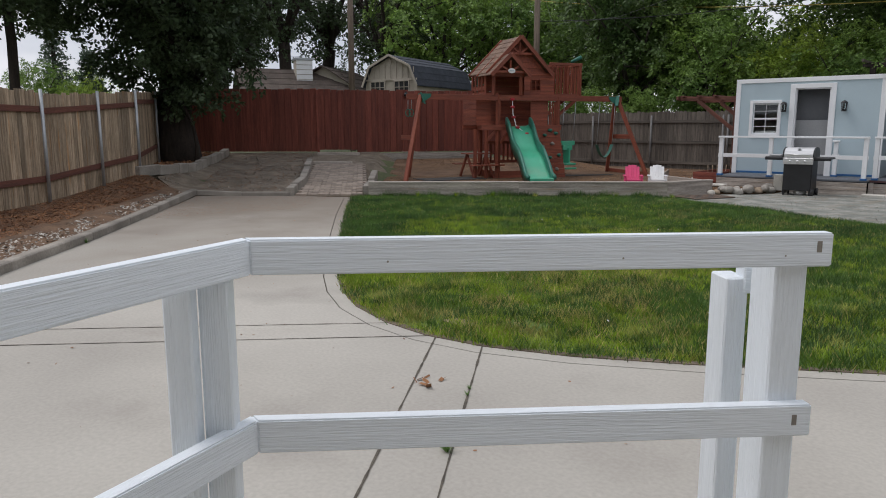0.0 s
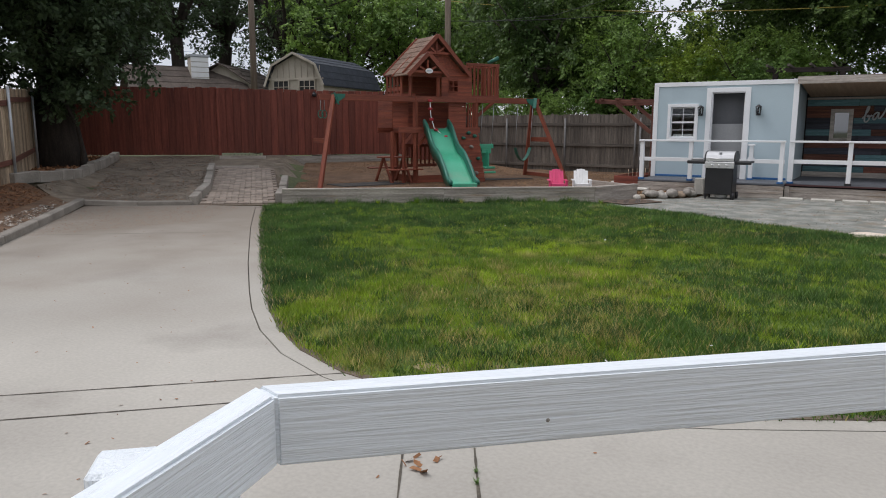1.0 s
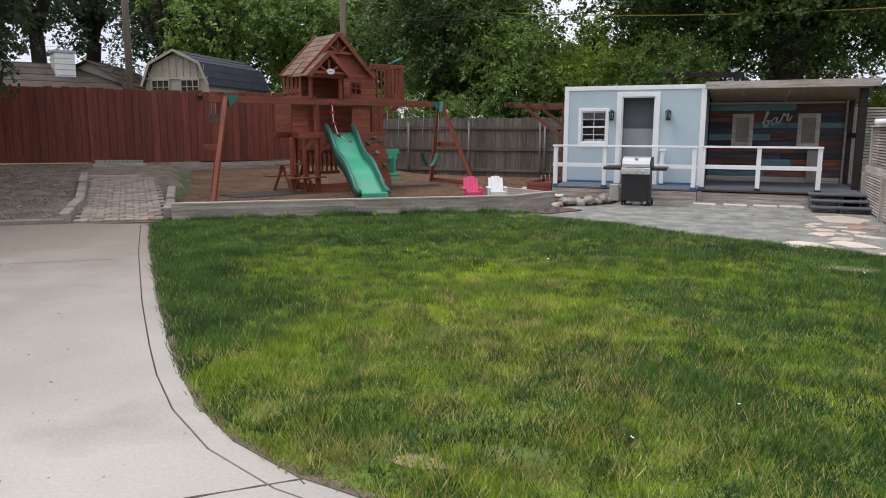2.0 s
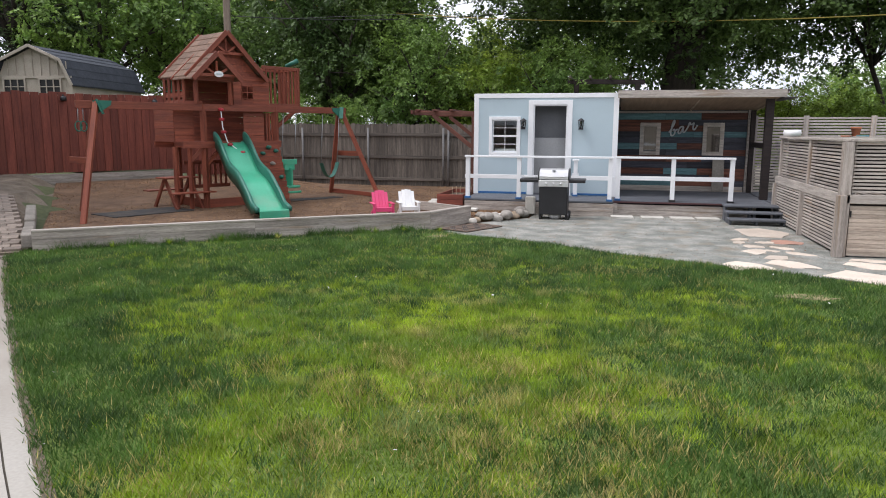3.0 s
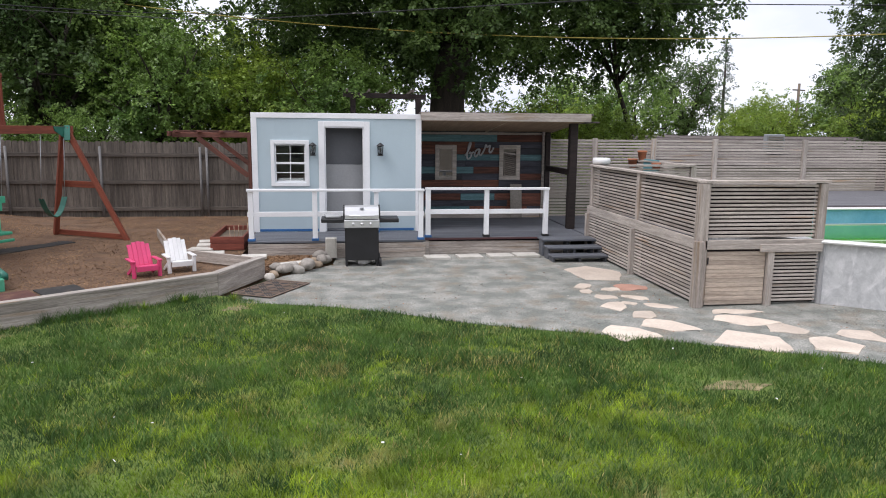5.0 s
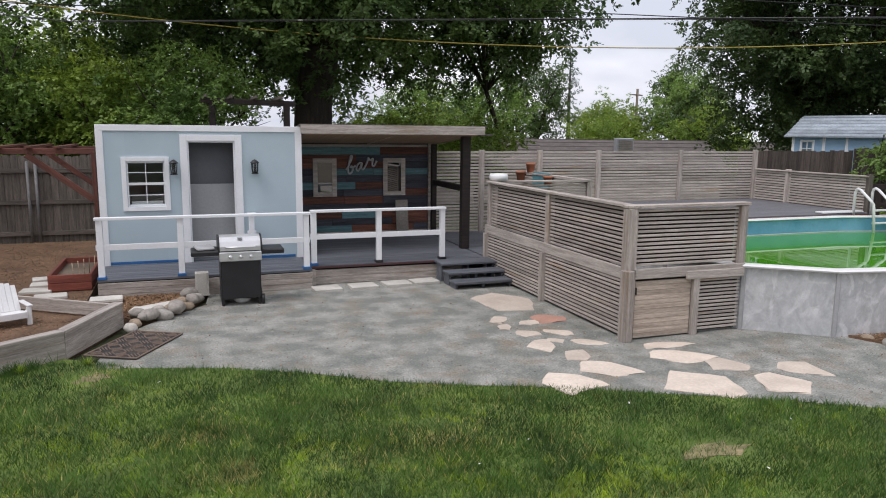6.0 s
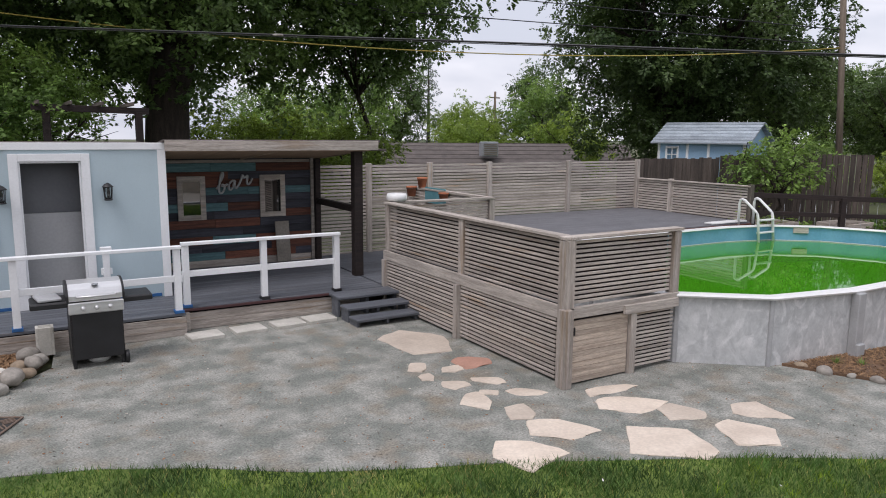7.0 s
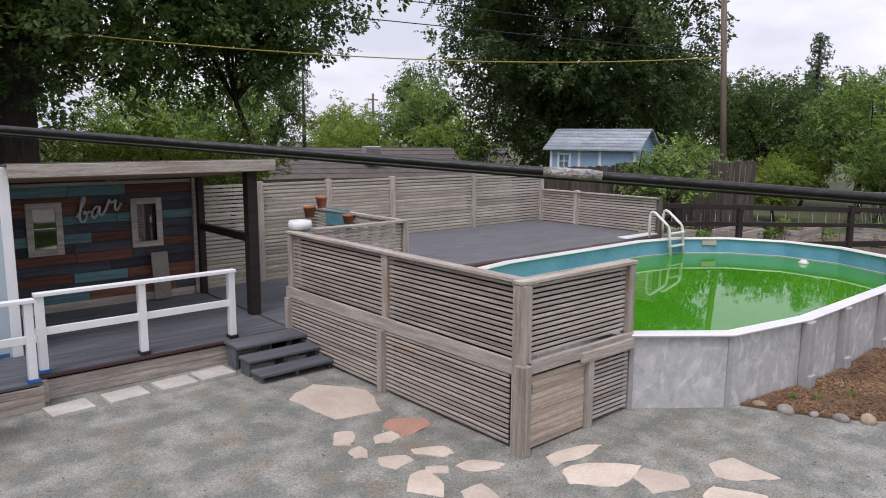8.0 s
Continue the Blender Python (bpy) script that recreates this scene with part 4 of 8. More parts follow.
def bar_letters():
    """Cursive metal letters that spell bar: tubes along looping strokes."""
    root = thing("bar_sign", (-1.14, 20.08, 1.75), "pale metal cursive sign that reads bar", "sign")
    def glyph(pts, ox):
        t = [(-1.45 + (ox + px) * 0.53, 20.07, 1.60 + (ox + px) * 0.15 + pz * 0.30) for px, pz in pts]
        fine = []
        for i in range(len(t) - 1):
            p0, p1, p2, p3 = (Vector(t[max(0, min(len(t) - 1, i + k))]) for k in (-1, 0, 1, 2))
            for s in range(6):
                u = s / 6
                fine.append(0.5 * (2 * p1 + (p2 - p0) * u + (2 * p0 - 5 * p1 + 4 * p2 - p3) * u * u + (3 * p1 - p0 - 3 * p2 + p3) * u ** 3))
        fine.append(Vector(t[-1]))
        rod("letter", fine, 0.02, PEWTER, root, sides=6)
    glyph([(-0.04, 0.30), (0.06, 0.50), (0.17, 0.85), (0.20, 1.08), (0.15, 1.12), (0.10, 0.85), (0.05, 0.35), (0.06, 0.06), (0.13, -0.02), (0.21, 0.10), (0.23, 0.32), (0.18, 0.44), (0.14, 0.38), (0.24, 0.33), (0.33, 0.40)], 0)
    glyph([(0.25, 0.42), (0.17, 0.50), (0.07, 0.38), (0.03, 0.14), (0.09, 0.0), (0.17, 0.12), (0.25, 0.46), (0.23, 0.14), (0.28, 0.0), (0.35, 0.10), (0.40, 0.24)], 0.33)
    glyph([(-0.02, 0.18), (0.06, 0.48), (0.08, 0.64), (0.12, 0.58), (0.13, 0.48), (0.20, 0.47), (0.27, 0.52), (0.25, 0.32), (0.24, 0.10), (0.29, 0.0), (0.36, 0.10), (0.42, 0.30)], 0.74)


PEWTER = mat("brushed_pewter", (0.55, 0.56, 0.57), (0.42, 0.43, 0.44), 0.5, 6, 60, 0.1, metal=0.3, vary=0.08)
bar_letters()
board("leaning_panel", (-0.33, 19.97, 0.70), (0.26, 0.02, 0.74), KERB, None, turn=0, roll=-8)
tagged(bpy.data.objects["leaning_panel"], "grey board leaning on the bar wall", "board")


def steps():
    root = thing("deck_steps", (-0.1, 16.6, 0), "slate-painted open timber steps up to the deck", "steps")
    for z, y in ((0.10, 16.27), (0.20, 16.58), (0.295, 16.95)):
        board("tread", (-0.09, y, z), (1.0, 0.3 if y < 16.9 else 0.4, 0.04), DECKPAINT, root, bevel=0.008)
    for x in (-0.55, -0.09, 0.37):
        for y, z in ((16.27, 0.08), (16.58, 0.18), (16.95, 0.275)):
            board("stringer", (x, y + 0.02, z / 2), (0.04, 0.24, z), DECKPAINT, root)


steps()


# ---- slatted pool deck ----
def slat_panel(root, a, b, z0, z1, n, material, thick=0.02, gap=0.4, face=0.0):
    """Level slats between two posts, from a to b."""
    a, b = Vector(a), Vector(b)
    d = (b - a)
    turn = math.degrees(math.atan2(d.y, d.x))
    pitch = (z1 - z0) / n
    c = (a + b) / 2
    for k in range(n):
        board("slat", (c.x, c.y, z0 + (k + 0.5) * pitch), (d.length, thick, pitch * (1 - gap)), material, root, turn=turn, bevel=0.003)


def post(root, x, y, z0, z1, s=0.1, material=None, turn=0):
    beam("post", (x, y, z0), (x, y, z1), s, s, material or GREYWOOD, root, bevel=0.006, lean=turn)


def enclosure():
    left = thing("slatted_screen", (0.45, 15, 0), "weathered horizontal slat screen along the pool deck", "screen", "pool deck screens")
    xl = 0.47
    for y in (13.06, 15.1, 17.24):
        post(left, xl + 0.01, y, 0.0, 1.585, 0.105)
    for y0, y1 in ((13.12, 15.04), (15.16, 17.18)):
        slat_panel(left, (xl, y0), (xl, y1), 0.86, 1.58, 14, GREYWOOD)
    beam("cap", (xl, 12.9, 1.605), (xl, 17.3, 1.605), 0.13, 0.035, GREYWOOD, left)
    beam("ledge", (xl - 0.07, 12.97, 0.80), (xl - 0.07, 17.27, 0.80), 0.045, 0.14, PALEWOOD, left)
    for y0, y1 in ((13.1, 15.02), (15.14, 17.15)):
        slat_panel(left, (xl - 0.07, y0), (xl - 0.07, y1), 0.03, 0.73, 14, PALEWOOD)
    # Near-black sheets added to put shade into the gaps between slats.
    board("backing", (xl + 0.06, 15.1, 0.42), (0.012, 4.2, 0.84), DARKWOOD_AND_GAPS, left)
    board("backing", (xl + 0.09, 15.1, 1.22), (0.012, 4.1, 0.7), DARKWOOD_AND_GAPS, left)
    post(left, xl - 0.09, 15.08, 0, 0.73, 0.09, PALEWOOD)
    post(left, xl - 0.09, 17.2, 0, 0.73, 0.09, PALEWOOD)
    front = thing("slatted_screen", (1.2, 12.97, 0), "weathered slat screen with low plank hatch below", "screen", "pool deck screens")
    yf = 12.98
    post(front, 0.41, 12.97, 0, 1.585, 0.13)
    post(front, 2.04, yf, 0.86, 1.585, 0.11)
    slat_panel(front, (0.5, yf), (1.98, yf), 0.88, 1.58, 14, PALEWOOD)
    board("cap", (1.23, yf, 1.609), (1.78, 0.13, 0.035), GREYWOOD, front)
    board("ledge", (1.25, yf - 0.05, 0.805), (1.66, 0.05, 0.12), PALEWOOD, front)
    board("ledge_block", (1.62, yf - 0.09, 0.76), (0.85, 0.045, 0.10), PALEWOOD, front)
    post(front, 0.36, yf - 0.08, 0, 0.86, 0.12)
    hatch = board("hatch_door", (0.89, yf - 0.03, 0.37), (0.8, 0.012, 0.7), DARKWOOD_AND_GAPS, front, "low plank hatch door")
    for k in range(12):
        board("hatch_plank", (0.89, yf - 0.045, 0.05 + k * 0.058), (0.8, 0.018, 0.055), HATCHWOOD, hatch, bevel=0.002)
    board("latch", (0.50, yf - 0.06, 0.60), (0.02, 0.015, 0.09), BLACK, hatch)
    post(front, 1.35, yf - 0.05, 0, 0.74, 0.09, PALEWOOD)
    slat_panel(front, (1.4, yf - 0.03), (2.04, yf - 0.03), 0.04, 0.70, 14, PALEWOOD)
    # Dark sheets again, standing in for the unlit space behind this screen.
    board("backing", (1.25, yf + 0.02, 0.42), (1.6, 0.012, 0.8), DARKWOOD_AND_GAPS, front)
    board("backing", (1.25, yf + 0.05, 1.22), (1.45, 0.012, 0.66), DARKWOOD_AND_GAPS, front)
    inner = thing("slatted_screen", (1.5, 17.25, 0), "short slat screen returning along the pool deck", "screen", "pool deck screens")
    slat_panel(inner, (0.55, 17.28), (2.36, 17.28), 0.86, 1.56, 14, PALEWOOD)
    post(inner, 2.42, 17.28, 0.3, 1.60, 0.1)
    board("cap", (1.48, 17.28, 1.605), (1.95, 0.12, 0.035), GREYWOOD, inner)
    bar_side = thing("slatted_screen", (2.42, 18.8, 0), "low slat screen between the bar and the pool deck", "screen", "pool deck screens")
    slat_panel(bar_side, (2.42, 17.34), (2.42, 20.2), 0.36, 1.58, 22, PALEWOOD)
    beam("cap", (2.42, 17.3, 1.605), (2.42, 20.22, 1.605), 0.11, 0.035, GREYWOOD, bar_side)
    post(bar_side, 2.44, 19.1, 0.3, 1.585, 0.09)
    back_ = thing("slatted_fence", (5, 20.3, 0), "tall weathered horizontal slat fence behind the deck", "fence", "pool deck screens")
    posts = (0.46, 1.55, 2.95, 4.45, 6.7, 8.95)
    for x in posts:
        post(back_, x, 20.28, 0.0, 2.08, 0.1, PALEWOOD)
    for x0, x1 in zip(posts, posts[1:]):
        slat_panel(back_, (x0 + 0.05, 20.30), (x1 - 0.05, 20.30), 0.30 if x0 < 2.5 else 0.88, 2.06, 26 if x0 < 2.5 else 18, PALEWOOD, gap=0.34)
    side = thing("slatted_fence", (8.95, 18.6, 0), "low slat fence at the deck's far side", "fence", "pool deck screens")
    for y in (17.02, 19.2):
        post(side, 8.97, y, 0.4, 1.66, 0.1, PALEWOOD if y > 18 else DARKFENCE)
    for y0, y1 in ((17.08, 19.14), (19.26, 20.22)):
        slat_panel(side, (8.95, y0), (8.95, y1), 0.88, 1.60, 12, PALEWOOD, gap=0.34)
    beam("cap", (8.95, 17.0, 1.62), (8.95, 20.2, 1.62), 0.11, 0.03, GREYWOOD, side)


enclosure()

PC, PR, PL = (3.97, 14.43), 2.38, 3.98       # pool: near end's centre, end radius, straight length
def pool_outline(r, n=7):
    pts = []
    for k in range(n + 1):
        a = math.pi / 2 + math.pi * k / n
        pts.append((PC[0] + r * math.cos(a) + (0.25 if k in (0, n) else 0.0), PC[1] + r * math.sin(a)))
    for k in range(1, 3):
        pts.append((PC[0] + PL * k / 3, PC[1] - r))
    for k in range(n + 1):
        a = -math.pi / 2 + math.pi * k / n
        pts.append((PC[0] + PL + r * math.cos(a), PC[1] + r * math.sin(a)))
    for k in range(2, 0, -1):
        pts.append((PC[0] + PL * k / 3, PC[1] + r))
    return pts


def band(name, pts_a, z_a, pts_b, z_b, material, parent, label="", close=True):
    bm = bmesh.new()
    a = [bm.verts.new((x, y, z_a)) for x, y in pts_a]
    b = [bm.verts.new((x, y, z_b)) for x, y in pts_b]
    n = len(a)
    for i in range(n):
        bm.faces.new((a[i], a[(i + 1) % n], b[(i + 1) % n], b[i]))
    return part(name, bm, material, parent, label)


def pool():
    root = thing("swimming_pool", (6.05, 14.43, 0), "oval above-ground pool with grey marbled wall and green water", "pool")
    out, inn = pool_outline(PR), pool_outline(PR - 0.03)
    n = len(out)
    for i in range(n):
        (x0, y0), (x1, y1) = out[i], out[(i + 1) % n]
        a, b = Vector((x0, y0, 0)), Vector((x1, y1, 0))
        beam("wall_panel", a + Vector((0, 0, 0.405)), b + Vector((0, 0, 0.405)), 0.03, 0.81, POOLWALL, root, bevel=0.002)
    liner = band("liner", pool_outline(PR - 0.03), 0.825, pool_outline(PR - 0.04), 0.0, POOLLINER, root, "blue pool liner")
    coping = bmesh.new()
    lo = [(pool_outline(PR + 0.075), 0.81), (pool_outline(PR + 0.085), 0.83), (pool_outline(PR + 0.06), 0.85), (pool_outline(PR - 0.06), 0.85), (pool_outline(PR - 0.075), 0.825), (pool_outline(PR - 0.05), 0.81)]
    rings = [[coping.verts.new((x, y, z)) for x, y in pts] for pts, z in lo]
    for r0, r1 in zip(rings, rings[1:] + rings[:1]):
        for i in range(n):
            coping.faces.new((r0[i], r0[(i + 1) % n], r1[(i + 1) % n], r1[i]))
    part("coping", coping, WHITEPLASTIC, root, "white top rail")
    for x, y in out:
        d = Vector((x - min(max(x, PC[0]), PC[0] + PL), y - PC[1])).normalized()
        turn = math.degrees(math.atan2(d.y, d.x))
        if PC[0] - 0.1 < x < PC[0] + PL + 0.1:
            up = board("buttress", (x + d.x * 0.06, y + d.y * 0.06, 0.405), (0.11, 0.15, 0.81), POOLGREY, root, "grey steel buttress", turn=turn, bevel=0.012)
            board("buttress_foot", (x + d.x * 0.13, y + d.y * 0.13, 0.09), (0.05, 0.15, 0.18), POOLGREY, up, turn=turn, bevel=0.012)
        else:
            board("upright", (x + d.x * 0.022, y + d.y * 0.022, 0.405), (0.035, 0.055, 0.81), POOLGREY, root, turn=turn, bevel=0.008)
    band("waterline", pool_outline(PR - 0.042), 0.533, pool_outline(PR - 0.042), 0.549, WHITEPLASTIC, root, "pale scum line on the liner")
    water = prism(inn, 0.35, 0.53)
    part("water", water, WATER, root, "still bright green algae water")
    board("skimmer", (9.46, 16.13, 0.755), (0.3, 0.03, 0.12), PALEWOOD, root, "cream skimmer opening", turn=-39)


pool()


def pool_ladder():
    root = thing("pool_ladder", (8.74, 16.6, 0.87), "white plastic pool ladder hooked over the rim", "ladder")
    for x in (8.50, 8.98):
        pts = [(x, 16.93, 0.84), (x, 16.93, 1.30), (x, 16.915, 1.36), (x, 16.87, 1.385), (x, 16.80, 1.36), (x, 16.53, 1.15), (x, 16.49, 1.10), (x, 16.47, 1.02), (x, 16.41, 0.45)]
        rod("handrail", pts, 0.028, WHITEPLASTIC, root)
    for z in (0.72, 0.98):
        board("rung", (8.74, 16.45, z), (0.48, 0.09, 0.03), WHITEPLASTIC, root)
    board("step_plate", (8.22, 17.02, 0.905), (1.1, 0.2, 0.03), WHITEPLASTIC, root)


pool_ladder()


def pool_deck():
    root = thing("pool_deck", (5, 18.7, 0), "grey-painted plank deck beside the pool", "deck", kind="structure")
    y = 16.93
    while y < 20.2:
        board("plank", (5.7, y + 0.07, 0.865), (6.4, 0.136, 0.03), DECKGREY, root, bevel=0.003)
        y += 0.14
    board("fascia", (5.7, 16.92, 0.79), (6.4, 0.03, 0.12), REDRAIL, root)
    board("fascia", (2.49, 18.6, 0.57), (0.03, 3.3, 0.55), GREYWOOD, root)
    for x in (2.6, 4.2, 5.8, 7.4, 8.8):
        for y in (17.3, 20.1):
            post(root, x, y, 0, 0.85)


pool_deck()
# ---- fences ----
def fence(name, p, q, base, height, w, material, label, side=1, rails=(), rail_mat=None, posts=(), post_kind=None, seed=1, dog=False, gap=0.004):
    """Upright boards from p to q; rails and posts stand on the yard's side of the boards."""
    rng = random.Random(seed)
    p, q = Vector(p), Vector(q)
    d = (q - p)
    L = d.length
    u = d.normalized()
    nrm = Vector((-u.y, u.x)) * side
    turn = math.degrees(math.atan2(u.y, u.x))
    zb = lambda s: base[0] + (base[1] - base[0]) * s / L
    root = thing(name, (p.x, p.y, zb(0)), label, "fence", "yard fences")
    n = int(L / w)
    for k in range(n):
        s = (k + 0.5) * L / n
        c = p + u * s + nrm * rng.uniform(-0.004, 0.004)
        h = round(height + rng.choice((-0.02, -0.01, 0, 0, 0.01, 0.02)), 3)
        ob = new("fence_board", dog_board(w - gap, h, material) if dog else box_mesh(h, w - gap, 0.018, material, 0.003))
        m = Matrix.Translation((c.x, c.y, zb(s) + h / 2)) @ Matrix.Rotation(radians(turn + rng.uniform(-1, 1)), 4, "Z") @ UPRIGHT
        hang(ob, m, root)
    if material is REDFENCE or dog:
        a, b = p - nrm * 0.022, q - nrm * 0.022
        beam("backing", (a.x, a.y, zb(0) + height / 2 - 0.02), (b.x, b.y, zb(L) + height / 2 - 0.02), 0.012, height - 0.1, material, root)
    for z, t, h in rails:
        a, b = p + nrm * (0.012 + t / 2), q + nrm * (0.012 + t / 2)
        beam("rail", (a.x, a.y, zb(0) + z), (b.x, b.y, zb(L) + z), t, h, rail_mat or material, root)
    for s in posts:
        c = p + u * s + nrm * 0.085
        if post_kind == "steel":
            rod("post", [(c.x, c.y, zb(s) - 0.1), (c.x, c.y, zb(s) + height + (-0.12 if dog else 0.04))], 0.03, STEEL_OLD if dog else STEEL, root, "galvanised steel post", 10)
        else:
            board("post", (c.x, c.y, zb(s) + height / 2 - 0.05), (0.09, 0.09, height), rail_mat or material, root, turn=turn)
    return root


UPRIGHT = Matrix(((0, 1, 0, 0), (0, 0, 1, 0), (1, 0, 0, 0), (0, 0, 0, 1)))   # a board's length turned upright, its face outwards


def dog_board(w, h, material):
    key = ("dog", round(w, 3), round(h, 3), material.name)
    if key not in BOXES:
        bm = bmesh.new()
        c = 0.03
        out = [(-h / 2, -w / 2), (h / 2 - c, -w / 2), (h / 2, -w / 2 + c), (h / 2, w / 2 - c), (h / 2 - c, w / 2), (-h / 2, w / 2)]
        prism(out, -0.009, 0.009, bm)
        BOXES[key] = mesh_of(bm, material, "fence_board")
    return BOXES[key]


fence("tan_fence", FL(3.0, -6.72), FL(12.3, -6.77), (0.10, 0.13), 1.87, 0.142, TANFENCE, "weathered tan board fence with steel posts", -1,
      ((1.58, 0.04, 0.10), (0.42, 0.04, 0.10)), REDRAIL, (1.1, 3.1, 5.1, 7.1, 9.2), "steel", 1)
fence("tan_fence", FL(12.32, -6.77), FL(16.1, -6.79), (0.13, 0.36), 1.82, 0.142, TANFENCE, "tan board fence climbing to the corner", -1,
      ((1.55, 0.04, 0.10), (0.42, 0.04, 0.10)), REDRAIL, (1.9, 3.68), "steel", 9)
fence("tan_fence", FL(16.12, -6.80), FL(19.6, -7.75), (0.37, 0.5), 1.82, 0.142, TANFENCE, "orange-tan board fence under the tree", -1,
      ((1.60, 0.04, 0.10), (0.42, 0.04, 0.10)), REDRAIL, (3.4,), "steel", 2)
fence("tan_fence", FL(19.6, -7.75), FL(23.6, -8.8), (0.5, 0.63), 1.86, 0.142, TANFENCE, "board fence in the tree's shade", -1, seed=3)
fence("red_fence", FL(23.5, -8.75), FL(23.5, -4.05), (0.64, 0.64), 1.98, 0.20, REDFENCE, "dark red stained board fence", -1, seed=4)
gate = fence("red_gate", FL(23.45, -4.0), FL(23.45, -2.75), (0.70, 0.70), 1.90, 0.20, REDFENCE, "red stained board gate with a steel grate below", -1, seed=5)
fence("red_fence", FL(23.5, -2.7), FL(24.9, 1.6), (0.62, 0.62), 1.98, 0.20, REDFENCE, "dark red stained board fence above a retaining board", -1, seed=6)
fence("red_fence", FL(24.9, 1.6), (-14.1, 22.6), (0.5, 0.2), 1.95, 0.20, REDFENCE, "dark red stained board fence behind the swing set", -1, seed=7)
fence("old_fence", (-14.1, 22.68), (-5.3, 22.68), (0.08, 0.08), 1.82, 0.14, DARKFENCE, "old grey dog-eared board fence", -1,
      ((1.5, 0.04, 0.09), (0.85, 0.04, 0.09), (0.2, 0.04, 0.09)), DARKFENCE, (0.4, 2.15, 4.25, 6.55, 6.7, 8.6), "steel", 8, dog=True)


def retaining():
    root = thing("retaining_board", (*FL(23.3, -0.5), 0.3), "weathered grey retaining boards under the red fence", "retaining wall")
    a, b = FL(23.38, -2.6), FL(24.75, 1.6)
    for z in (0.40, 0.53):
        beam("retaining_plank", (*a, z), (*b, z), 0.045, 0.125, GREYWOOD, root)
    g = thing("gate_step", (*FL(22.0, -3.3), 0.4), "timber steps up to the red gate", "steps")
    beam("step_timber", (*FL(20.3, -3.75), 0.40), (*FL(20.3, -2.55), 0.40), 0.12, 0.14, GREYWOOD, g)
    beam("step_timber", (*FL(22.6, -3.9), 0.56), (*FL(22.6, -2.6), 0.56), 0.12, 0.16, GREYWOOD, g)
    for k in range(9):
        s = -3.75 + k * 0.11
        beam("grate_bar", (*FL(23.4, s), 0.58), (*FL(23.4, s + 0.05), 0.68), 0.012, 0.012, BLACK, gate)


retaining()
for l in (-4.025, -2.725):
    tagged(beam('gate_post', (*FL(23.47, l), 0.45), (*FL(23.47, l), 2.6), 0.09, 0.09, REDFENCE, None, 'dark red gate post beside the board gate', lean=39), '', 'post', 'gate posts')


def fence_light(f, l, z):
    at = (*FL(f, l), z)
    r = thing("fence_light", at, "small black spotlight on the red fence", "lamp", "fence lights")
    lathe("housing", at, [(0.02, 0.10), (0.06, 0.09), (0.08, 0.0), (0.05, -0.02), (0.001, -0.02)], BLACK, r, sides=10)
    board("bracket", (at[0], at[1], at[2] + 0.11), (0.05, 0.08, 0.05), BLACK, r, turn=39)


fence_light(23.9, -1.2, 2.42)
fence_light(24.58, 0.98, 2.40)


# ---- kerbs, path and planks ----
def kerb(name, pts, w, h, material, label, piece="kerb_stone", length=1.2, lift=0.0, jitter=0.0, group=""):
    root = thing(name, (*pts[0], float(rise(*pts[0]))), label, "kerb", group)
    rng = random.Random(len(pts))
    for p, q in zip(pts, pts[1:]):
        p, q = Vector(p), Vector(q)
        n = max(1, round((q - p).length / length))
        for k in range(n):
            a, b = p.lerp(q, k / n), p.lerp(q, (k + 1) / n)
            j = rng.uniform(-jitter, jitter)
            za, zb = float(rise(a.x, a.y)), float(rise(b.x, b.y))
            beam(piece, (a.x, a.y, za + lift + h / 2 - 0.03 + j), (b.x, b.y, zb + lift + h / 2 - 0.03 + j), w, h, material, root, bevel=0.015)
    return root


kerb("drive_kerb", [FL(2.0, -3.92), FL(7.0, -4.35), FL(9.0, -4.5), FL(15.05, -5.22)], 0.14, 0.13, KERB, "worn concrete kerb along the drive", length=1.4)
kerb("gravel_kerb", [FL(15.02, -5.2), FL(15.02, -3.2)], 0.12, 0.11, KERB, "low concrete kerb before the gravel", length=1.0)
kerb("path_kerb", [FL(15.0, -3.2), FL(16.6, -3.22), FL(20.2, -3.72)], 0.16, 0.22, KERB, "rough stone kerb beside the brick path", length=0.55, jitter=0.03)
kerb("path_kerb", [FL(15.2, -1.62), FL(18.5, -1.75)], 0.16, 0.2, KERB, "rough stone kerb beside the play area", length=0.5, jitter=0.03)
kerb("bed_kerb", [FL(15.9, -6.75), FL(17.2, -6.35), FL(18.2, -6.3), FL(22.6, -6.75)], 0.18, 0.24, KERB, "broken stone edging round the tree bed", length=0.6, jitter=0.04)


def brick_path():
    root = thing("brick_path", (*FL(17.5, -2.5), 0.1), "worn brown-grey paver path up to the gate", "path", kind="structure")
    rng = random.Random(2)
    f = 15.0
    row = 0
    while f < 20.2:
        l0 = -3.1 - 0.11 * (f - 15)
        for k in range(6):
            l = l0 + 0.12 + k * 0.235 + (0.1 if row % 2 else 0)
            a, b = FL(f + 0.01, l), FL(f + 0.185, l)
            za, zb = float(rise(*a)), float(rise(*b))
            beam("path_paver", (*a, za + 0.0 + rng.uniform(-0.006, 0.006)), (*b, zb + rng.uniform(-0.006, 0.006)), 0.225, 0.06, BRICK, root, bevel=0.008)
        f += 0.195
        row += 1
    sheet("path_bed", [FL(14.9, -3.15), FL(14.9, -1.7), FL(20.3, -1.6), FL(20.3, -3.7)], EARTH, -0.005, 0.6, "sandy dirt under the path", "soil")


brick_path()
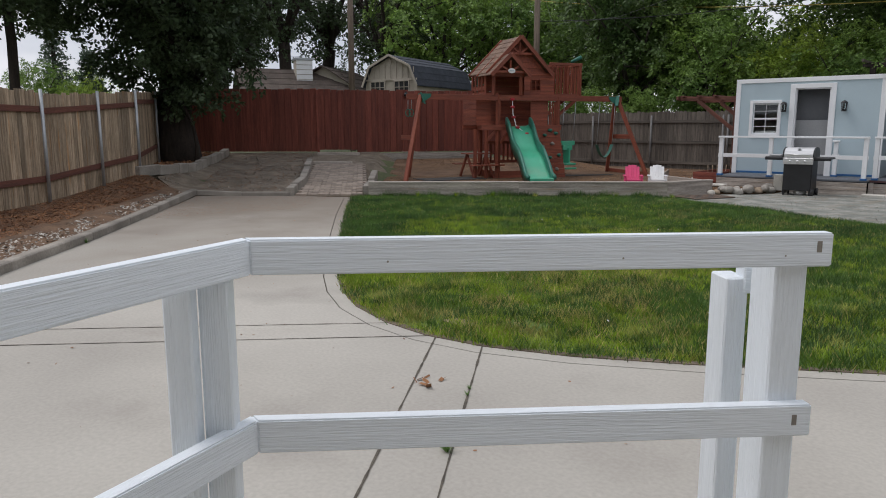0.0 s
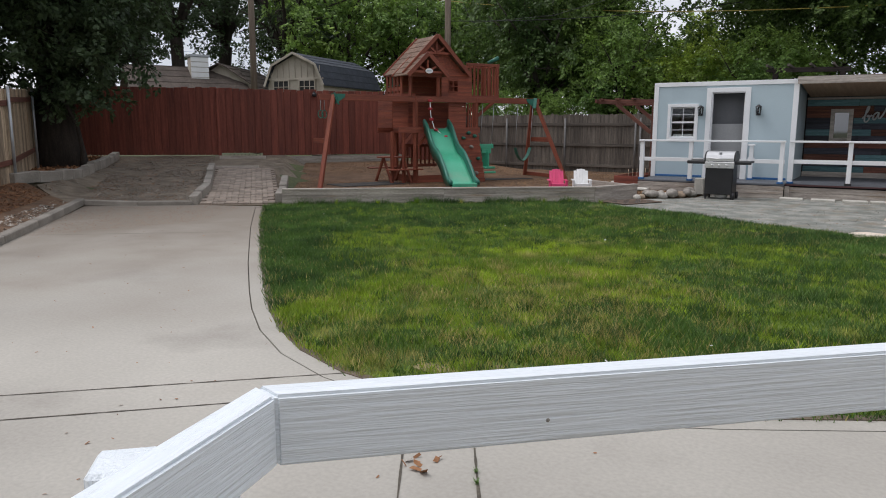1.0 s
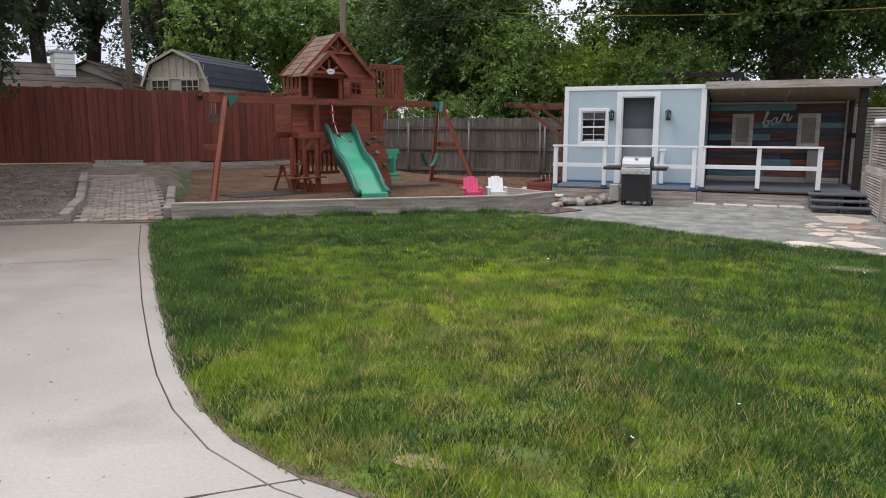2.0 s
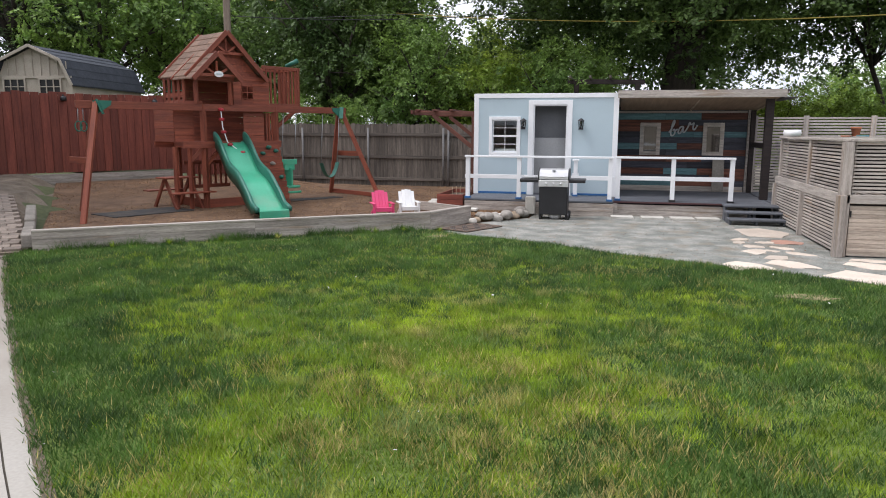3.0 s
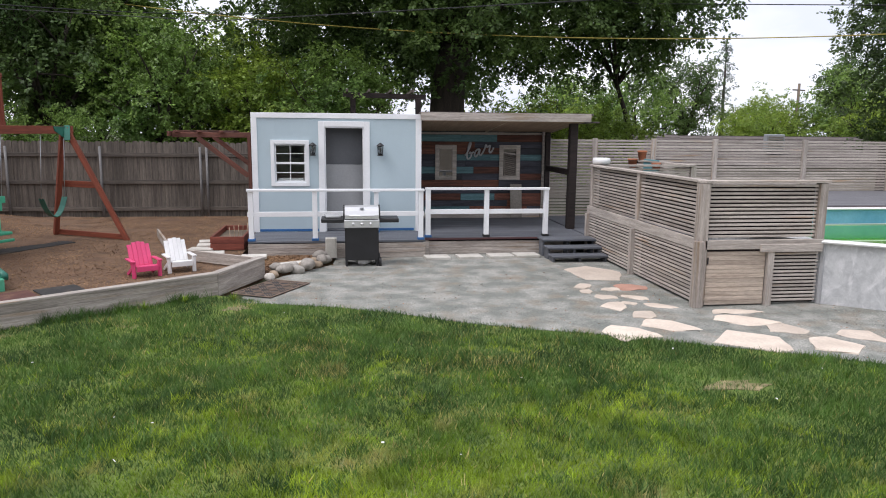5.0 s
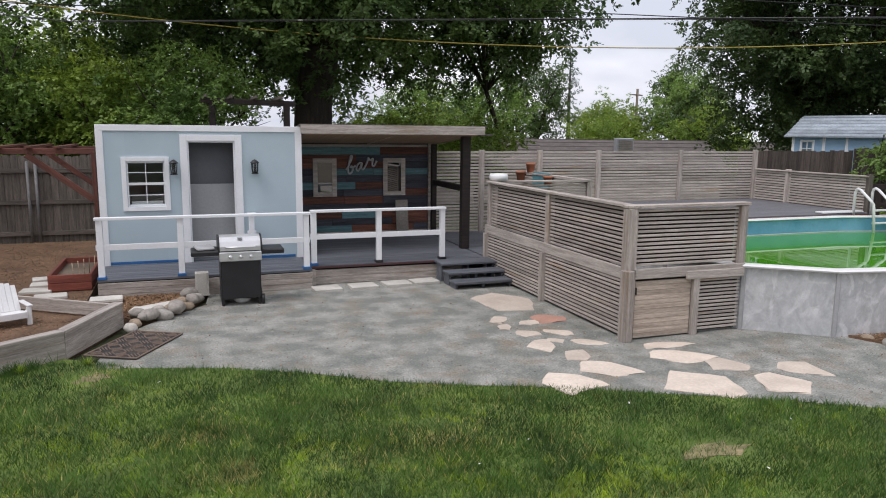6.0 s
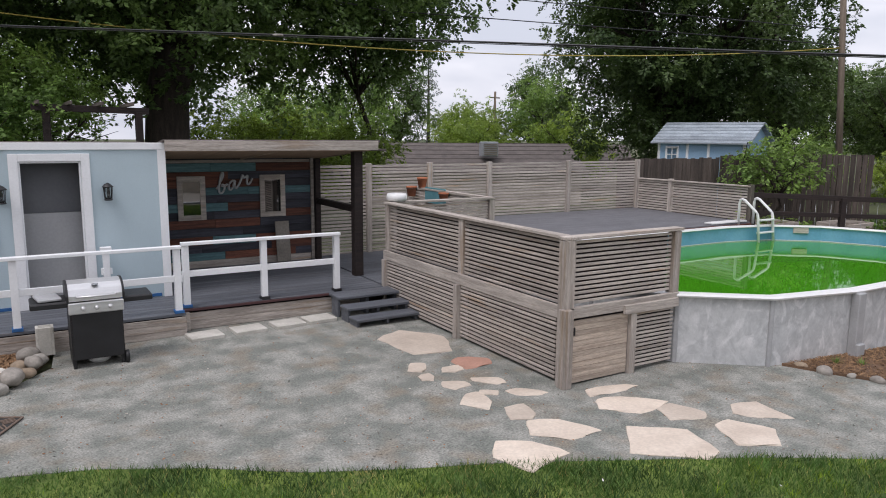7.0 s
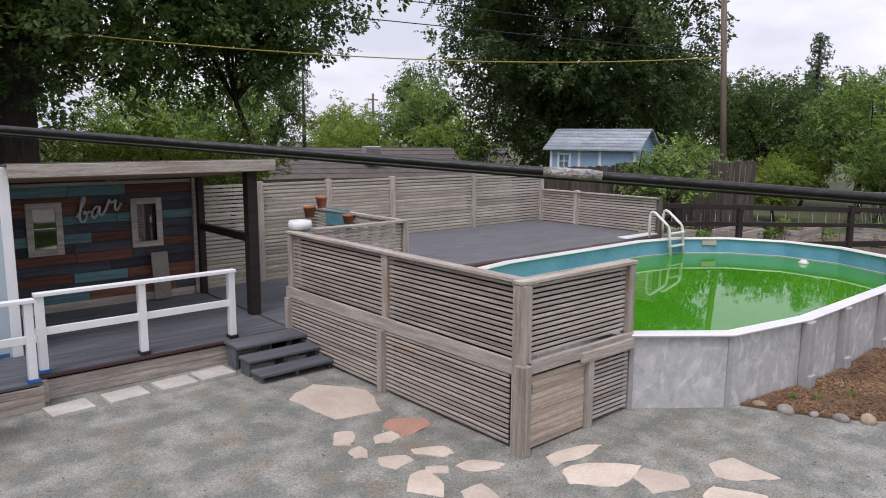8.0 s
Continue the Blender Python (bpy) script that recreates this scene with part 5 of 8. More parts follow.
sheet("gate_landing", [FL(20.25, -3.75), FL(20.25, -1.5), FL(23.45, -1.5), FL(23.45, -4.15)], GRAVEL, 0.01, 0.5, "bare dirt landing before the red gate", "soil", rough=0.02)


def play_planks():
    root = thing("play_border", (-8, 12.3, 0), "weathered grey plank wall round the play area", "retaining wall")
    pts = [(-10.62, 10.47), (-8.2, 12.4), (-5.8, 14.22), (-5.32, 15.45)]
    for p, q in zip(pts, pts[1:]):
        beam("border_plank", (*p, 0.075), (*q, 0.075), 0.04, 0.19, GREYWOOD, root)
        beam("border_plank", (*p, 0.225), (*q, 0.225), 0.04, 0.105, GREYWOOD, root)
        a, b = Vector(p), Vector(q)
        u = (b - a).normalized()
        nn = Vector((-u.y, u.x)) * 0.03
        beam("border_cap", (p[0] + nn.x, p[1] + nn.y, 0.29), (q[0] + nn.x, q[1] + nn.y, 0.29), 0.12, 0.03, PALEWOOD, root)
    for p, q in (((-5.36, 15.42), (-6.9, 16.5)), ((-6.9, 16.5), (-7.7, 18.9))):
        beam("border_plank", (*p, 0.2), (*q, 0.2), 0.04, 0.17, GREYWOOD, root)


play_planks()

# ---- swing set ----
PO = Vector((-10.94, 15.52, 0))
PU, PB = Vector((0.48, 0.877, 0)), Vector((-0.877, 0.48, 0))
PTURN = math.degrees(math.atan2(PU.y, PU.x))


def PP(a, d, z):
    """a along the swing beam, d back from it, z up."""
    return PO + PU * a + PB * d + Vector((0, 0, z))


def gable_sheet(name, root, a0, a1, z0, z1, d, zmin, t, label=""):
    """Triangular gable wall of lapped planks."""
    am = (a0 + a1) / 2
    n = max(3, int((z1 - z0) / 0.14))
    for k in range(n):
        za, zb = z0 + (z1 - z0) * k / n, z0 + (z1 - z0) * (k + 1) / n
        wa, wb = (a1 - a0) / 2 * (1 - k / n), (a1 - a0) / 2 * (1 - (k + 1) / n)
        bm = bmesh.new()
        quad = [(am - wa, za), (am + wa, za), (am + max(wb, 0.01), zb - 0.004), (am - max(wb, 0.01), zb - 0.004)]
        f = [bm.verts.new(PP(a, d, z)) for a, z in quad]
        g = [bm.verts.new(PP(a, d + t, z)) for a, z in quad]
        bm.faces.new(f)
        bm.faces.new(g[::-1])
        for i in range(4):
            bm.faces.new((f[i], f[(i + 1) % 4], g[(i + 1) % 4], g[i]))
        part(name, bm, CEDAR, root, label)


def swing_set():
    root = thing("swing_set", PP(0.9, 0.6, 0.08), "red cedar swing set with fort, green slide and climbing wall", "swing set")
    B = lambda n, p, q, w=0.09, h=0.09, m=CEDAR, label="": beam(n, PP(*p), PP(*q), w, h, m, root, label)
    g = 0.05
    B("swing_beam", (-2.5, 0, 2.15), (3.78, 0, 2.17), 0.09, 0.14)
    # end frames
    for a, fa, ra in ((-2.15, -2.85, -2.2), (3.62, 4.12, 3.95)):
        B("leg", (a, -0.04, 2.2), (fa, -0.85, g + 0.02))
        B("leg", (a, 0.04, 2.2), (ra, 0.8, g + 0.08))
        m = (a + fa) / 2
        B("crossbar", (m, -0.42, 1.15), (m, 0.42, 1.15), 0.035, 0.12)
        B("ground_bar", (fa, -0.82, g + 0.1), (ra, 0.8, g + 0.14), 0.035, 0.1)
        bm = bmesh.new()
        s = 1 if a < 0 else -1
        tri = [(a - 0.06 * s, 2.23), (a + 0.28 * s, 2.23), (a + 0.26 * s, 2.15), (a + 0.02 * s, 1.99), (a - 0.06 * s, 1.99)]
        f = [bm.verts.new(PP(x, -0.065, z)) for x, z in tri]
        h = [bm.verts.new(PP(x, -0.045, z)) for x, z in tri]
        bm.faces.new(f)
        bm.faces.new(h[::-1])
        for i in range(5):
            bm.faces.new((f[i], f[(i + 1) % 5], h[(i + 1) % 5], h[i]))
        part("bracket", bm, SLIDE_DARK, root, "green corner bracket")
        B("bracket", (a, -0.07, 2.25), (a + 0.08 * (1 if a < 0 else -1), -0.14, 1.98), 0.10, 0.02, SLIDE_DARK, "green corner bracket")
    # tower posts and platform
    for a in (0.0, 1.77):
        for d in (0.0, 1.1):
            B("post", (a, d, g - 0.1), (a, d, 2.8 if d else 2.22), 0.095, 0.095)
    for k in range(8):
        B("platform_board", (-0.05, 0.06 + k * 0.135, 1.45), (1.82, 0.06 + k * 0.135, 1.45), 0.13, 0.03)
    for d in (-0.06, 1.16):
        B("platform_rail", (-0.5, d, 1.40), (1.85, d, 1.40), 0.035, 0.14)
    for a in (-0.06, 1.83):
        B("platform_rail", (a, -0.05, 1.40), (a, 1.15, 1.40), 0.035, 0.14)
    # fort walls between platform and beam
    for k in range(5):
        z = 1.52 + k * 0.135
        B("wall_board", (-0.5, 0.25, z), (-0.08, 0.25, z), 0.02, 0.13)
        B("wall_board", (0.98, 0.06, z), (1.5, 0.06, z), 0.02, 0.13)
        B("wall_board", (0.0, 1.09, z), (1.77, 1.09, z), 0.02, 0.13)
        B("wall_board", (-0.5, 0.27, z), (-0.5, 1.09, z), 0.02, 0.13)
    for k in range(4):
        B("baluster", (1.55 + k * 0.065, 0.02, 1.45), (1.55 + k * 0.065, 0.02, 2.08), 0.025, 0.04)
    for k in range(6):
        B("baluster", (1.77, 0.12 + k * 0.15, 1.45), (1.77, 0.12 + k * 0.15, 2.08), 0.04, 0.025)
    # the house on top
    zf, ze = 2.22, 2.80
    for k in range(4):
        z = zf + 0.075 + k * 0.145
        B("house_board", (0.86, 0.22, z), (1.06, 0.22, z), 0.02, 0.143)
        B("house_board", (1.34, 0.22, z), (1.77, 0.22, z), 0.02, 0.143)
        if k in (0, 3):
            B("house_board", (1.06, 0.22, z), (1.34, 0.22, z), 0.02, 0.143)
        B("house_board", (0.0, 1.05, z), (0.3, 1.05, z), 0.02, 0.143)
        B("house_board", (1.2, 1.05, z), (1.77, 1.05, z), 0.02, 0.143)
        B("house_board", (1.77, 0.24, z), (1.77, 0.45, z), 0.02, 0.143)
        B("house_board", (1.77, 0.8, z), (1.77, 1.05, z), 0.02, 0.143)
    for k in range(5):
        B("house_frame", (-0.25, 0.25 + k * 0.2, zf), (-0.25, 0.25 + k * 0.2, ze), 0.06, 0.06)
    for z in (zf + 0.03, ze - 0.03):
        B("house_frame", (-0.25, 0.22, z), (-0.25, 1.07, z), 0.05, 0.07)
        B("house_frame", (-0.25, 0.22, z), (0.0, 0.0, z), 0.05, 0.07)
        B("house_frame", (-0.25, 1.05, z), (1.77, 1.05, z), 0.05, 0.07)
    B("house_frame", (0.86, 0.22, ze), (1.77, 0.22, ze), 0.05, 0.08)
    for a0, a1, d in ((-0.25, -0.25, 0.42), (-0.25, -0.25, 0.86)):
        for dd in (0.0, 0.12):
            B("window_bar", (a0, d - 0.1 + dd, zf), (a0, d - 0.1 + dd, ze), 0.015, 0.015, SLIDE_DARK)
        B("window_bar", (a0, d - 0.17, 2.5), (a0, d + 0.17, 2.5), 0.015, 0.015, SLIDE_DARK)
    for a in (1.06, 1.2, 1.34):
        B("window_bar", (a, 0.2, 2.36), (a, 0.2, 2.66), 0.02, 0.02, CEDAR)
    for z in (2.37, 2.51, 2.65):
        B("window_bar", (1.06, 0.2, z), (1.34, 0.2, z), 0.02, 0.02, CEDAR)
    for k in range(4):
        z = zf + 0.075 + k * 0.145
        B("house_board", (0.3, 1.05, z), (1.2, 1.05, z), 0.02, 0.143)
    for k in range(2):
        z = zf + 0.075 + k * 0.145
        B("house_board", (-0.25, 0.24, z - 0.03), (-0.25, 1.05, z - 0.03), 0.02, 0.1)
    B("house_ceiling", (-0.25, 0.65, 2.79), (1.6, 0.65, 2.79), 0.8, 0.02)
    # porch under the small gable
    for a in (-0.16, 0.62):
        B("porch_post", (a, -0.05, zf), (a, -0.05, 2.74), 0.07, 0.07)
    B("porch_beam", (-0.26, -0.07, 2.74), (0.7, -0.07, 2.74), 0.05, 0.10)
    # roofs of lapped shingle courses
    def roof(a0, a1, z0, z1, d0, d1, courses, over=0.08):
        am = (a0 + a1) / 2
        for s, ae in ((-1, a0), (1, a1)):
            for k in range(courses):
                t0, t1 = k / courses, (k + 1.25) / courses
                aa = lambda t: ae + (am - ae) * t
                zz = lambda t: z0 + (z1 - z0) * t
                n = max(3, int((d1 - d0) / 0.3))
                for j in range(n):
                    x0, x1 = d0 + (d1 - d0) * j / n, d0 + (d1 - d0) * (j + 1) / n - 0.008
                    bm = bmesh.new()
                    lo = [PP(aa(t0), x0, zz(t0) + 0.03), PP(aa(t0), x1, zz(t0) + 0.03), PP(aa(min(t1, 1)), x1, zz(min(t1, 1)) + 0.008), PP(aa(min(t1, 1)), x0, zz(min(t1, 1)) + 0.008)]
                    f = [bm.verts.new(p) for p in lo]
                    h = [bm.verts.new(p - Vector((0, 0, 0.022))) for p in lo]
                    bm.faces.new(f)
                    bm.faces.new(h[::-1])
                    for i in range(4):
                        bm.faces.new((f[i], f[(i + 1) % 4], h[(i + 1) % 4], h[i]))
                    part("shingle", bm, SHINGLE, root)
            B("barge_board", (ae, d0 - 0.015, z0), (am, d0 - 0.015, z1), 0.025, 0.10)
            B("barge_board", (ae, d1 + 0.015, z0), (am, d1 + 0.015, z1), 0.025, 0.10)
    roof(-0.30, 1.66, 2.76, 3.73, 0.08, 1.15, 7)
    roof(-0.34, 0.78, 2.70, 3.24, -0.28, 0.55, 4)
    gable_sheet("gable_board", root, -0.22, 1.58, 2.80, 3.66, 0.24, 0, 0.02)
    gable_sheet("gable_board", root, -0.22, 1.58, 2.80, 3.66, 1.03, 0, 0.02)
    for a, s in ((0.22, 0), (0.22, -0.24), (0.22, 0.24)):
        B("gable_ray", (a, -0.24, 2.80), (a + s, -0.24, 3.08 if s == 0 else 2.94), 0.03, 0.05)
    B("gable_ray", (-0.2, -0.24, 2.80), (0.64, -0.24, 2.80), 0.03, 0.06)
    for s in (0, -0.22, 0.22):
        B("gable_ray", (0.68, 0.13, 3.30), (0.68 + s, 0.13, 3.60 if s == 0 else 3.45), 0.03, 0.045)
    B("gable_ray", (0.27, 0.13, 3.30), (1.09, 0.13, 3.30), 0.03, 0.06)
    c = PP(0.22, -0.31, 2.82)
    bm = bmesh.new()
    bmesh.ops.create_cone(bm, cap_ends=True, segments=20, radius1=0.1, radius2=0.1, depth=0.02)
    bmesh.ops.scale(bm, vec=(1, 0.62, 1), verts=bm.verts)
    bmesh.ops.transform(bm, matrix=Matrix.Translation(c) @ Matrix.Rotation(radians(PTURN), 4, "Z") @ Matrix.Rotation(radians(90), 4, "X"), verts=bm.verts)
    plate = part("name_plate", bm, WHITEPLASTIC, root, "oval white name plate")
    B("plate_bar", (0.16, -0.325, 2.82), (0.28, -0.325, 2.82), 0.006, 0.025, BLUE)
    # balcony
    for k in range(8):
        B("balcony_slat", (1.80 + k * 0.118, 0.35, 2.26), (1.80 + k * 0.118, 0.35, 3.07), 0.022, 0.05)
        if k < 5:
            B("balcony_slat", (2.66, 0.45 + k * 0.12, 2.26), (2.66, 0.45 + k * 0.12, 3.07), 0.055, 0.025)
        B("balcony_slat", (1.80 + k * 0.118, 1.05, 2.26), (1.80 + k * 0.118, 1.05, 3.07), 0.025, 0.055)
    for d in (0.35, 1.05):
        B("balcony_rail", (1.7, d, 3.09), (2.71, d, 3.09), 0.06, 0.07)
        B("balcony_rail", (1.7, d, 2.24), (2.71, d, 2.24), 0.05, 0.12)
        B("balcony_post", (2.66, d, 2.2), (2.66, d, 3.13), 0.07, 0.07)
    B("balcony_rail", (2.66, 0.35, 3.09), (2.66, 1.05, 3.09), 0.06, 0.07)
    B("balcony_floor", (2.2, 0.35, 2.2), (2.2, 1.05, 2.2), 1.0, 0.03)
    B("brace", (1.8, 0.35, 1.6), (2.6, 0.35, 2.18), 0.06, 0.08)
    B("brace", (1.8, 1.05, 1.6), (2.6, 1.05, 2.18), 0.06, 0.08)
    rod("telescope", [PP(2.53, 0.6, 3.17), PP(2.68, 0.35, 3.30)], 0.05, SLIDE_DARK, root, "green toy telescope", 10)
    # climbing wall
    for k in range(10):
        z = 0.12 + k * 0.135
        off = -0.45 + 0.4 * (z / 1.4)
        B("climb_board", (1.05, off, z), (1.80, off, z), 0.022, 0.133)
    for a, z in ((1.2, 0.4), (1.55, 0.32), (1.38, 0.62), (1.66, 0.68), (1.2, 0.9), (1.5, 0.98), (1.3, 1.2), (1.65, 1.25), (1.48, 1.33)):
        off = -0.50 + 0.4 * (z / 1.4)
        bm = bmesh.new()
        bmesh.ops.create_icosphere(bm, subdivisions=2, radius=0.06)
        bmesh.ops.scale(bm, vec=(1.1, 0.7, 0.75), verts=bm.verts)
        for v in bm.verts:
            v.co *= 1 + 0.3 * noise.noise(v.co * 18 + Vector((a * 9, z * 7, 0)))
        part("climbing_hold", bm, SLIDE_DARK if (a + z) % 0.3 > 0.1 else KERB, root, "grey-green climbing hold", Matrix.Translation(PP(a, off, z)), True)
    # seats and table under the platform
    for k in range(3):
        B("table_board", (-0.75, 0.35 + k * 0.14, 0.72), (0.0, 0.35 + k * 0.14, 0.72), 0.13, 0.03)
    B("seat_board", (-0.78, -0.02, 0.43), (0.15, -0.02, 0.43), 0.24, 0.03)
    B("seat_board", (-0.78, 1.1, 0.43), (0.1, 1.1, 0.43), 0.24, 0.03)
    for a in (-0.65, -0.1):
        B("table_leg", (a, 0.0, g), (a, 0.5, 0.7), 0.04, 0.08)
        B("table_leg", (a, 1.0, g), (a, 0.5, 0.7), 0.04, 0.08)
    for a in (-0.6, -0.28):
        B("side_post", (a, 0.1, g), (a, 0.1, 1.36), 0.07, 0.07)
    B("brace", (-0.28, 0.1, 1.05), (-0.02, 0.0, 1.36), 0.05, 0.07)
    B("brace", (0.05, 0.0, 1.0), (0.4, 0.0, 1.36), 0.05, 0.07)
    for k in range(8):
        B("bench_slat", (0.1 + k * 0.13, 0.9, 0.5), (0.1 + k * 0.13, 0.9, 0.98), 0.025, 0.07)
    B("bench_rail", (0.0, 0.9, 1.0), (1.1, 0.9, 1.0), 0.04, 0.08)
    B("bench_rail", (0.0, 0.9, 0.48), (1.1, 0.9, 0.48), 0.04, 0.08)
    B("sand_border", (0.0, 0.0, 0.17), (1.77, 0.0, 0.17), 0.035, 0.2)
    B("sand_border", (0.0, 0.0, 0.17), (0.0, 1.45, 0.17), 0.035, 0.2)
    return root


swing_set()


def slide():
    s0, s1 = PP(0.56, -0.06, 0), Vector((-8.72, 14.12, 0))
    root = thing("slide", s0, "wavy green plastic slide with dark green sides", "slide")
    d = (s1 - s0)
    L = d.length
    x = d.normalized()
    y = Vector((-x.y, x.x, 0))
    n = 28
    prof = []
    for i in range(n + 1):
        t = i / n
        z = 1.48 - 1.30 * (t ** 0.92) + 0.075 * math.sin(t * math.pi * 4.0) * (1 - 0.7 * t)
        if t > 0.86:
            z = 0.26 + 0.0 * t
        prof.append((t, z))
    def strip(name, half, lift0, cols, material, label):
        bm = bmesh.new()
        rows = []
        for t, z in prof:
            p = s0 + d * t
            low = 1.0 if half < 1 else 1.0 - 0.72 * max(0.0, (t - 0.82) / 0.18)
            rows.append([bm.verts.new(p + y * (w * half) + Vector((0, 0, z + h * low))) for w, h in cols])
        for r0, r1 in zip(rows, rows[1:]):
            for k in range(len(cols) - 1):
                bm.faces.new((r0[k], r0[k + 1], r1[k + 1], r1[k]))
        for r in (rows[0], rows[-1]):
            if len(r) > 3:
                bm.faces.new(r)
        part(name, bm, material, root, label, smooth=True)
    strip("chute", 0.27, 0, [(-1, 0.0), (-0.8, -0.03), (0, -0.04), (0.8, -0.03), (1, 0.0), (1, -0.03), (-1, -0.08)], SLIDE, "light green chute")
    for s in (-1, 1):
        strip("side_wall", 1, 0, [(s * 0.27, -0.1), (s * 0.27, 0.15), (s * 0.29, 0.19), (s * 0.33, 0.19), (s * 0.35, 0.15), (s * 0.345, -0.12), (s * 0.27, -0.1)], SLIDE_DARK, "dark green side wall")
    e = s0 + d * 1.01
    board("foot_lip", (e.x, e.y, 0.16), (0.05, 0.56, 0.2), SLIDE, root, turn=math.degrees(math.atan2(x.y, x.x)), bevel=0.02)


slide()


def swings():
    # green glider seat on two ropes
    c = PP(2.13, 0.15, 0)
    r = thing("glider_swing", PP(2.13, 0.15, 0.4), "green plastic two-seat glider swing", "swing")
    T = lambda n, p, q, w, h, m=SLIDE: beam(n, PP(*p), PP(*q), w, h, m, r, bevel=0.012)
    for a in (1.98, 2.33):
        rod("rope", [PP(a, 0, 2.08), PP(a, 0.1, 1.0)], 0.008, STEEL, r)
    T("back_plate", (1.94, 0.1, 0.98), (2.38, 0.1, 0.98), 0.06, 0.12)
    T("back_plate", (2.01, 0.1, 0.86), (2.31, 0.1, 0.86), 0.06, 0.14)
    T("stem", (2.16, 0.12, 0.85), (2.16, 0.12, 0.38), 0.2, 0.07)
    T("seat", (2.16, -0.1, 0.42), (2.16, 0.3, 0.42), 0.34, 0.05)
    T("foot_bar", (1.98, -0.1, 0.30), (2.34, -0.1, 0.30), 0.05, 0.05)
    s = thing("strap_swing", PP(3.35, 0.1, 0.5), "dark green strap swing on chains", "swing")
    pts = [PP(3.1 + 0.5 * t, 0.1, 0.92 - 0.35 * math.sin(math.pi * t) ** 0.8) for t in np.linspace(0, 1, 9)]
    bm = bmesh.new()
    rows = [[bm.verts.new(p + PB * w + Vector((0, 0, h))) for w, h in ((-0.07, 0), (0.07, 0), (0.07, 0.012), (-0.07, 0.012))] for p in pts]
    for r0, r1 in zip(rows, rows[1:]):
        for k in range(4):
            bm.faces.new((r0[k], r0[(k + 1) % 4], r1[(k + 1) % 4], r1[k]))
    part("strap", bm, SLIDE_DARK, s)
    for a in (3.1, 3.6):
        rod("chain", [PP(a, 0.1, 0.92), PP(a, 0, 2.08)], 0.007, STEEL, s)
    rr = thing("climbing_rope", PP(0.3, -0.1, 1.5), "climbing rope with red plastic discs", "rope")
    rope = [PP(0.38, -0.06, 2.1), PP(0.38, -0.1, 1.75), PP(0.42, -0.2, 1.45), PP(0.58, -0.5, 1.22)]
    rod("rope", rope, 0.012, WHITEPLASTIC, rr)
    for p in (PP(0.38, -0.06, 2.12), PP(0.38, -0.07, 1.92), PP(0.39, -0.12, 1.66), PP(0.45, -0.25, 1.40), PP(0.58, -0.5, 1.24)):
        lathe("disc", p, [(0.02, -0.035), (0.055, -0.02), (0.06, 0.015), (0.03, 0.035), (0.001, 0.036)], REDPLASTIC, rr, sides=12)
    ring = thing("trapeze_bar", PP(-1.7, 0, 1.2), "green gym rings on short ropes", "swing")
    for a in (-2.46, -2.37):
        rod("rope", [PP(a, 0, 2.12), PP(a, 0.02, 1.84)], 0.008, STEEL, ring)
        rod("ring", [PP(a + 0.06 * math.cos(t), 0.02, 1.76 + 0.09 * math.sin(t)) for t in np.linspace(0, 6.28, 13)], 0.012, SLIDE_DARK, ring)


swings()


def rubber_mat(a, d, w, l, t):
    c = PP(a, d, 0.098)
    ob = board("rubber_mat", c, (w, l, 0.02), RUBBER, None, "black rubber mat half buried in wood chips", turn=PTURN + t, bevel=0.006)
    tagged(ob, "", "mat", "swing mats")


rubber_mat(-1.3, 0.1, 1.7, 0.9, 4)
rubber_mat(2.6, 0.2, 1.8, 0.8, -3)
REDRUBBER = mat("red_brown_rubber", (0.13, 0.05, 0.038), (0.08, 0.033, 0.026), 0.85, 4, 60, 0.3, vary=0.2, spot=(0.16, 0.10, 0.06), spot_at=(0.5, 0.75), spot_scale=4)
for x, y, w, m, lab in ((-8.3, 13.72, 0.8, REDRUBBER, "red-brown rubber mat at the slide's foot"), (-7.72, 14.12, 0.52, RUBBER, "dark rubber mat beside the slide's foot")):
    tagged(board("rubber_mat", (x, y, 0.1), (w, 0.72, 0.02), m, None, lab, turn=37, bevel=0.006), "", "mat", "swing mats")
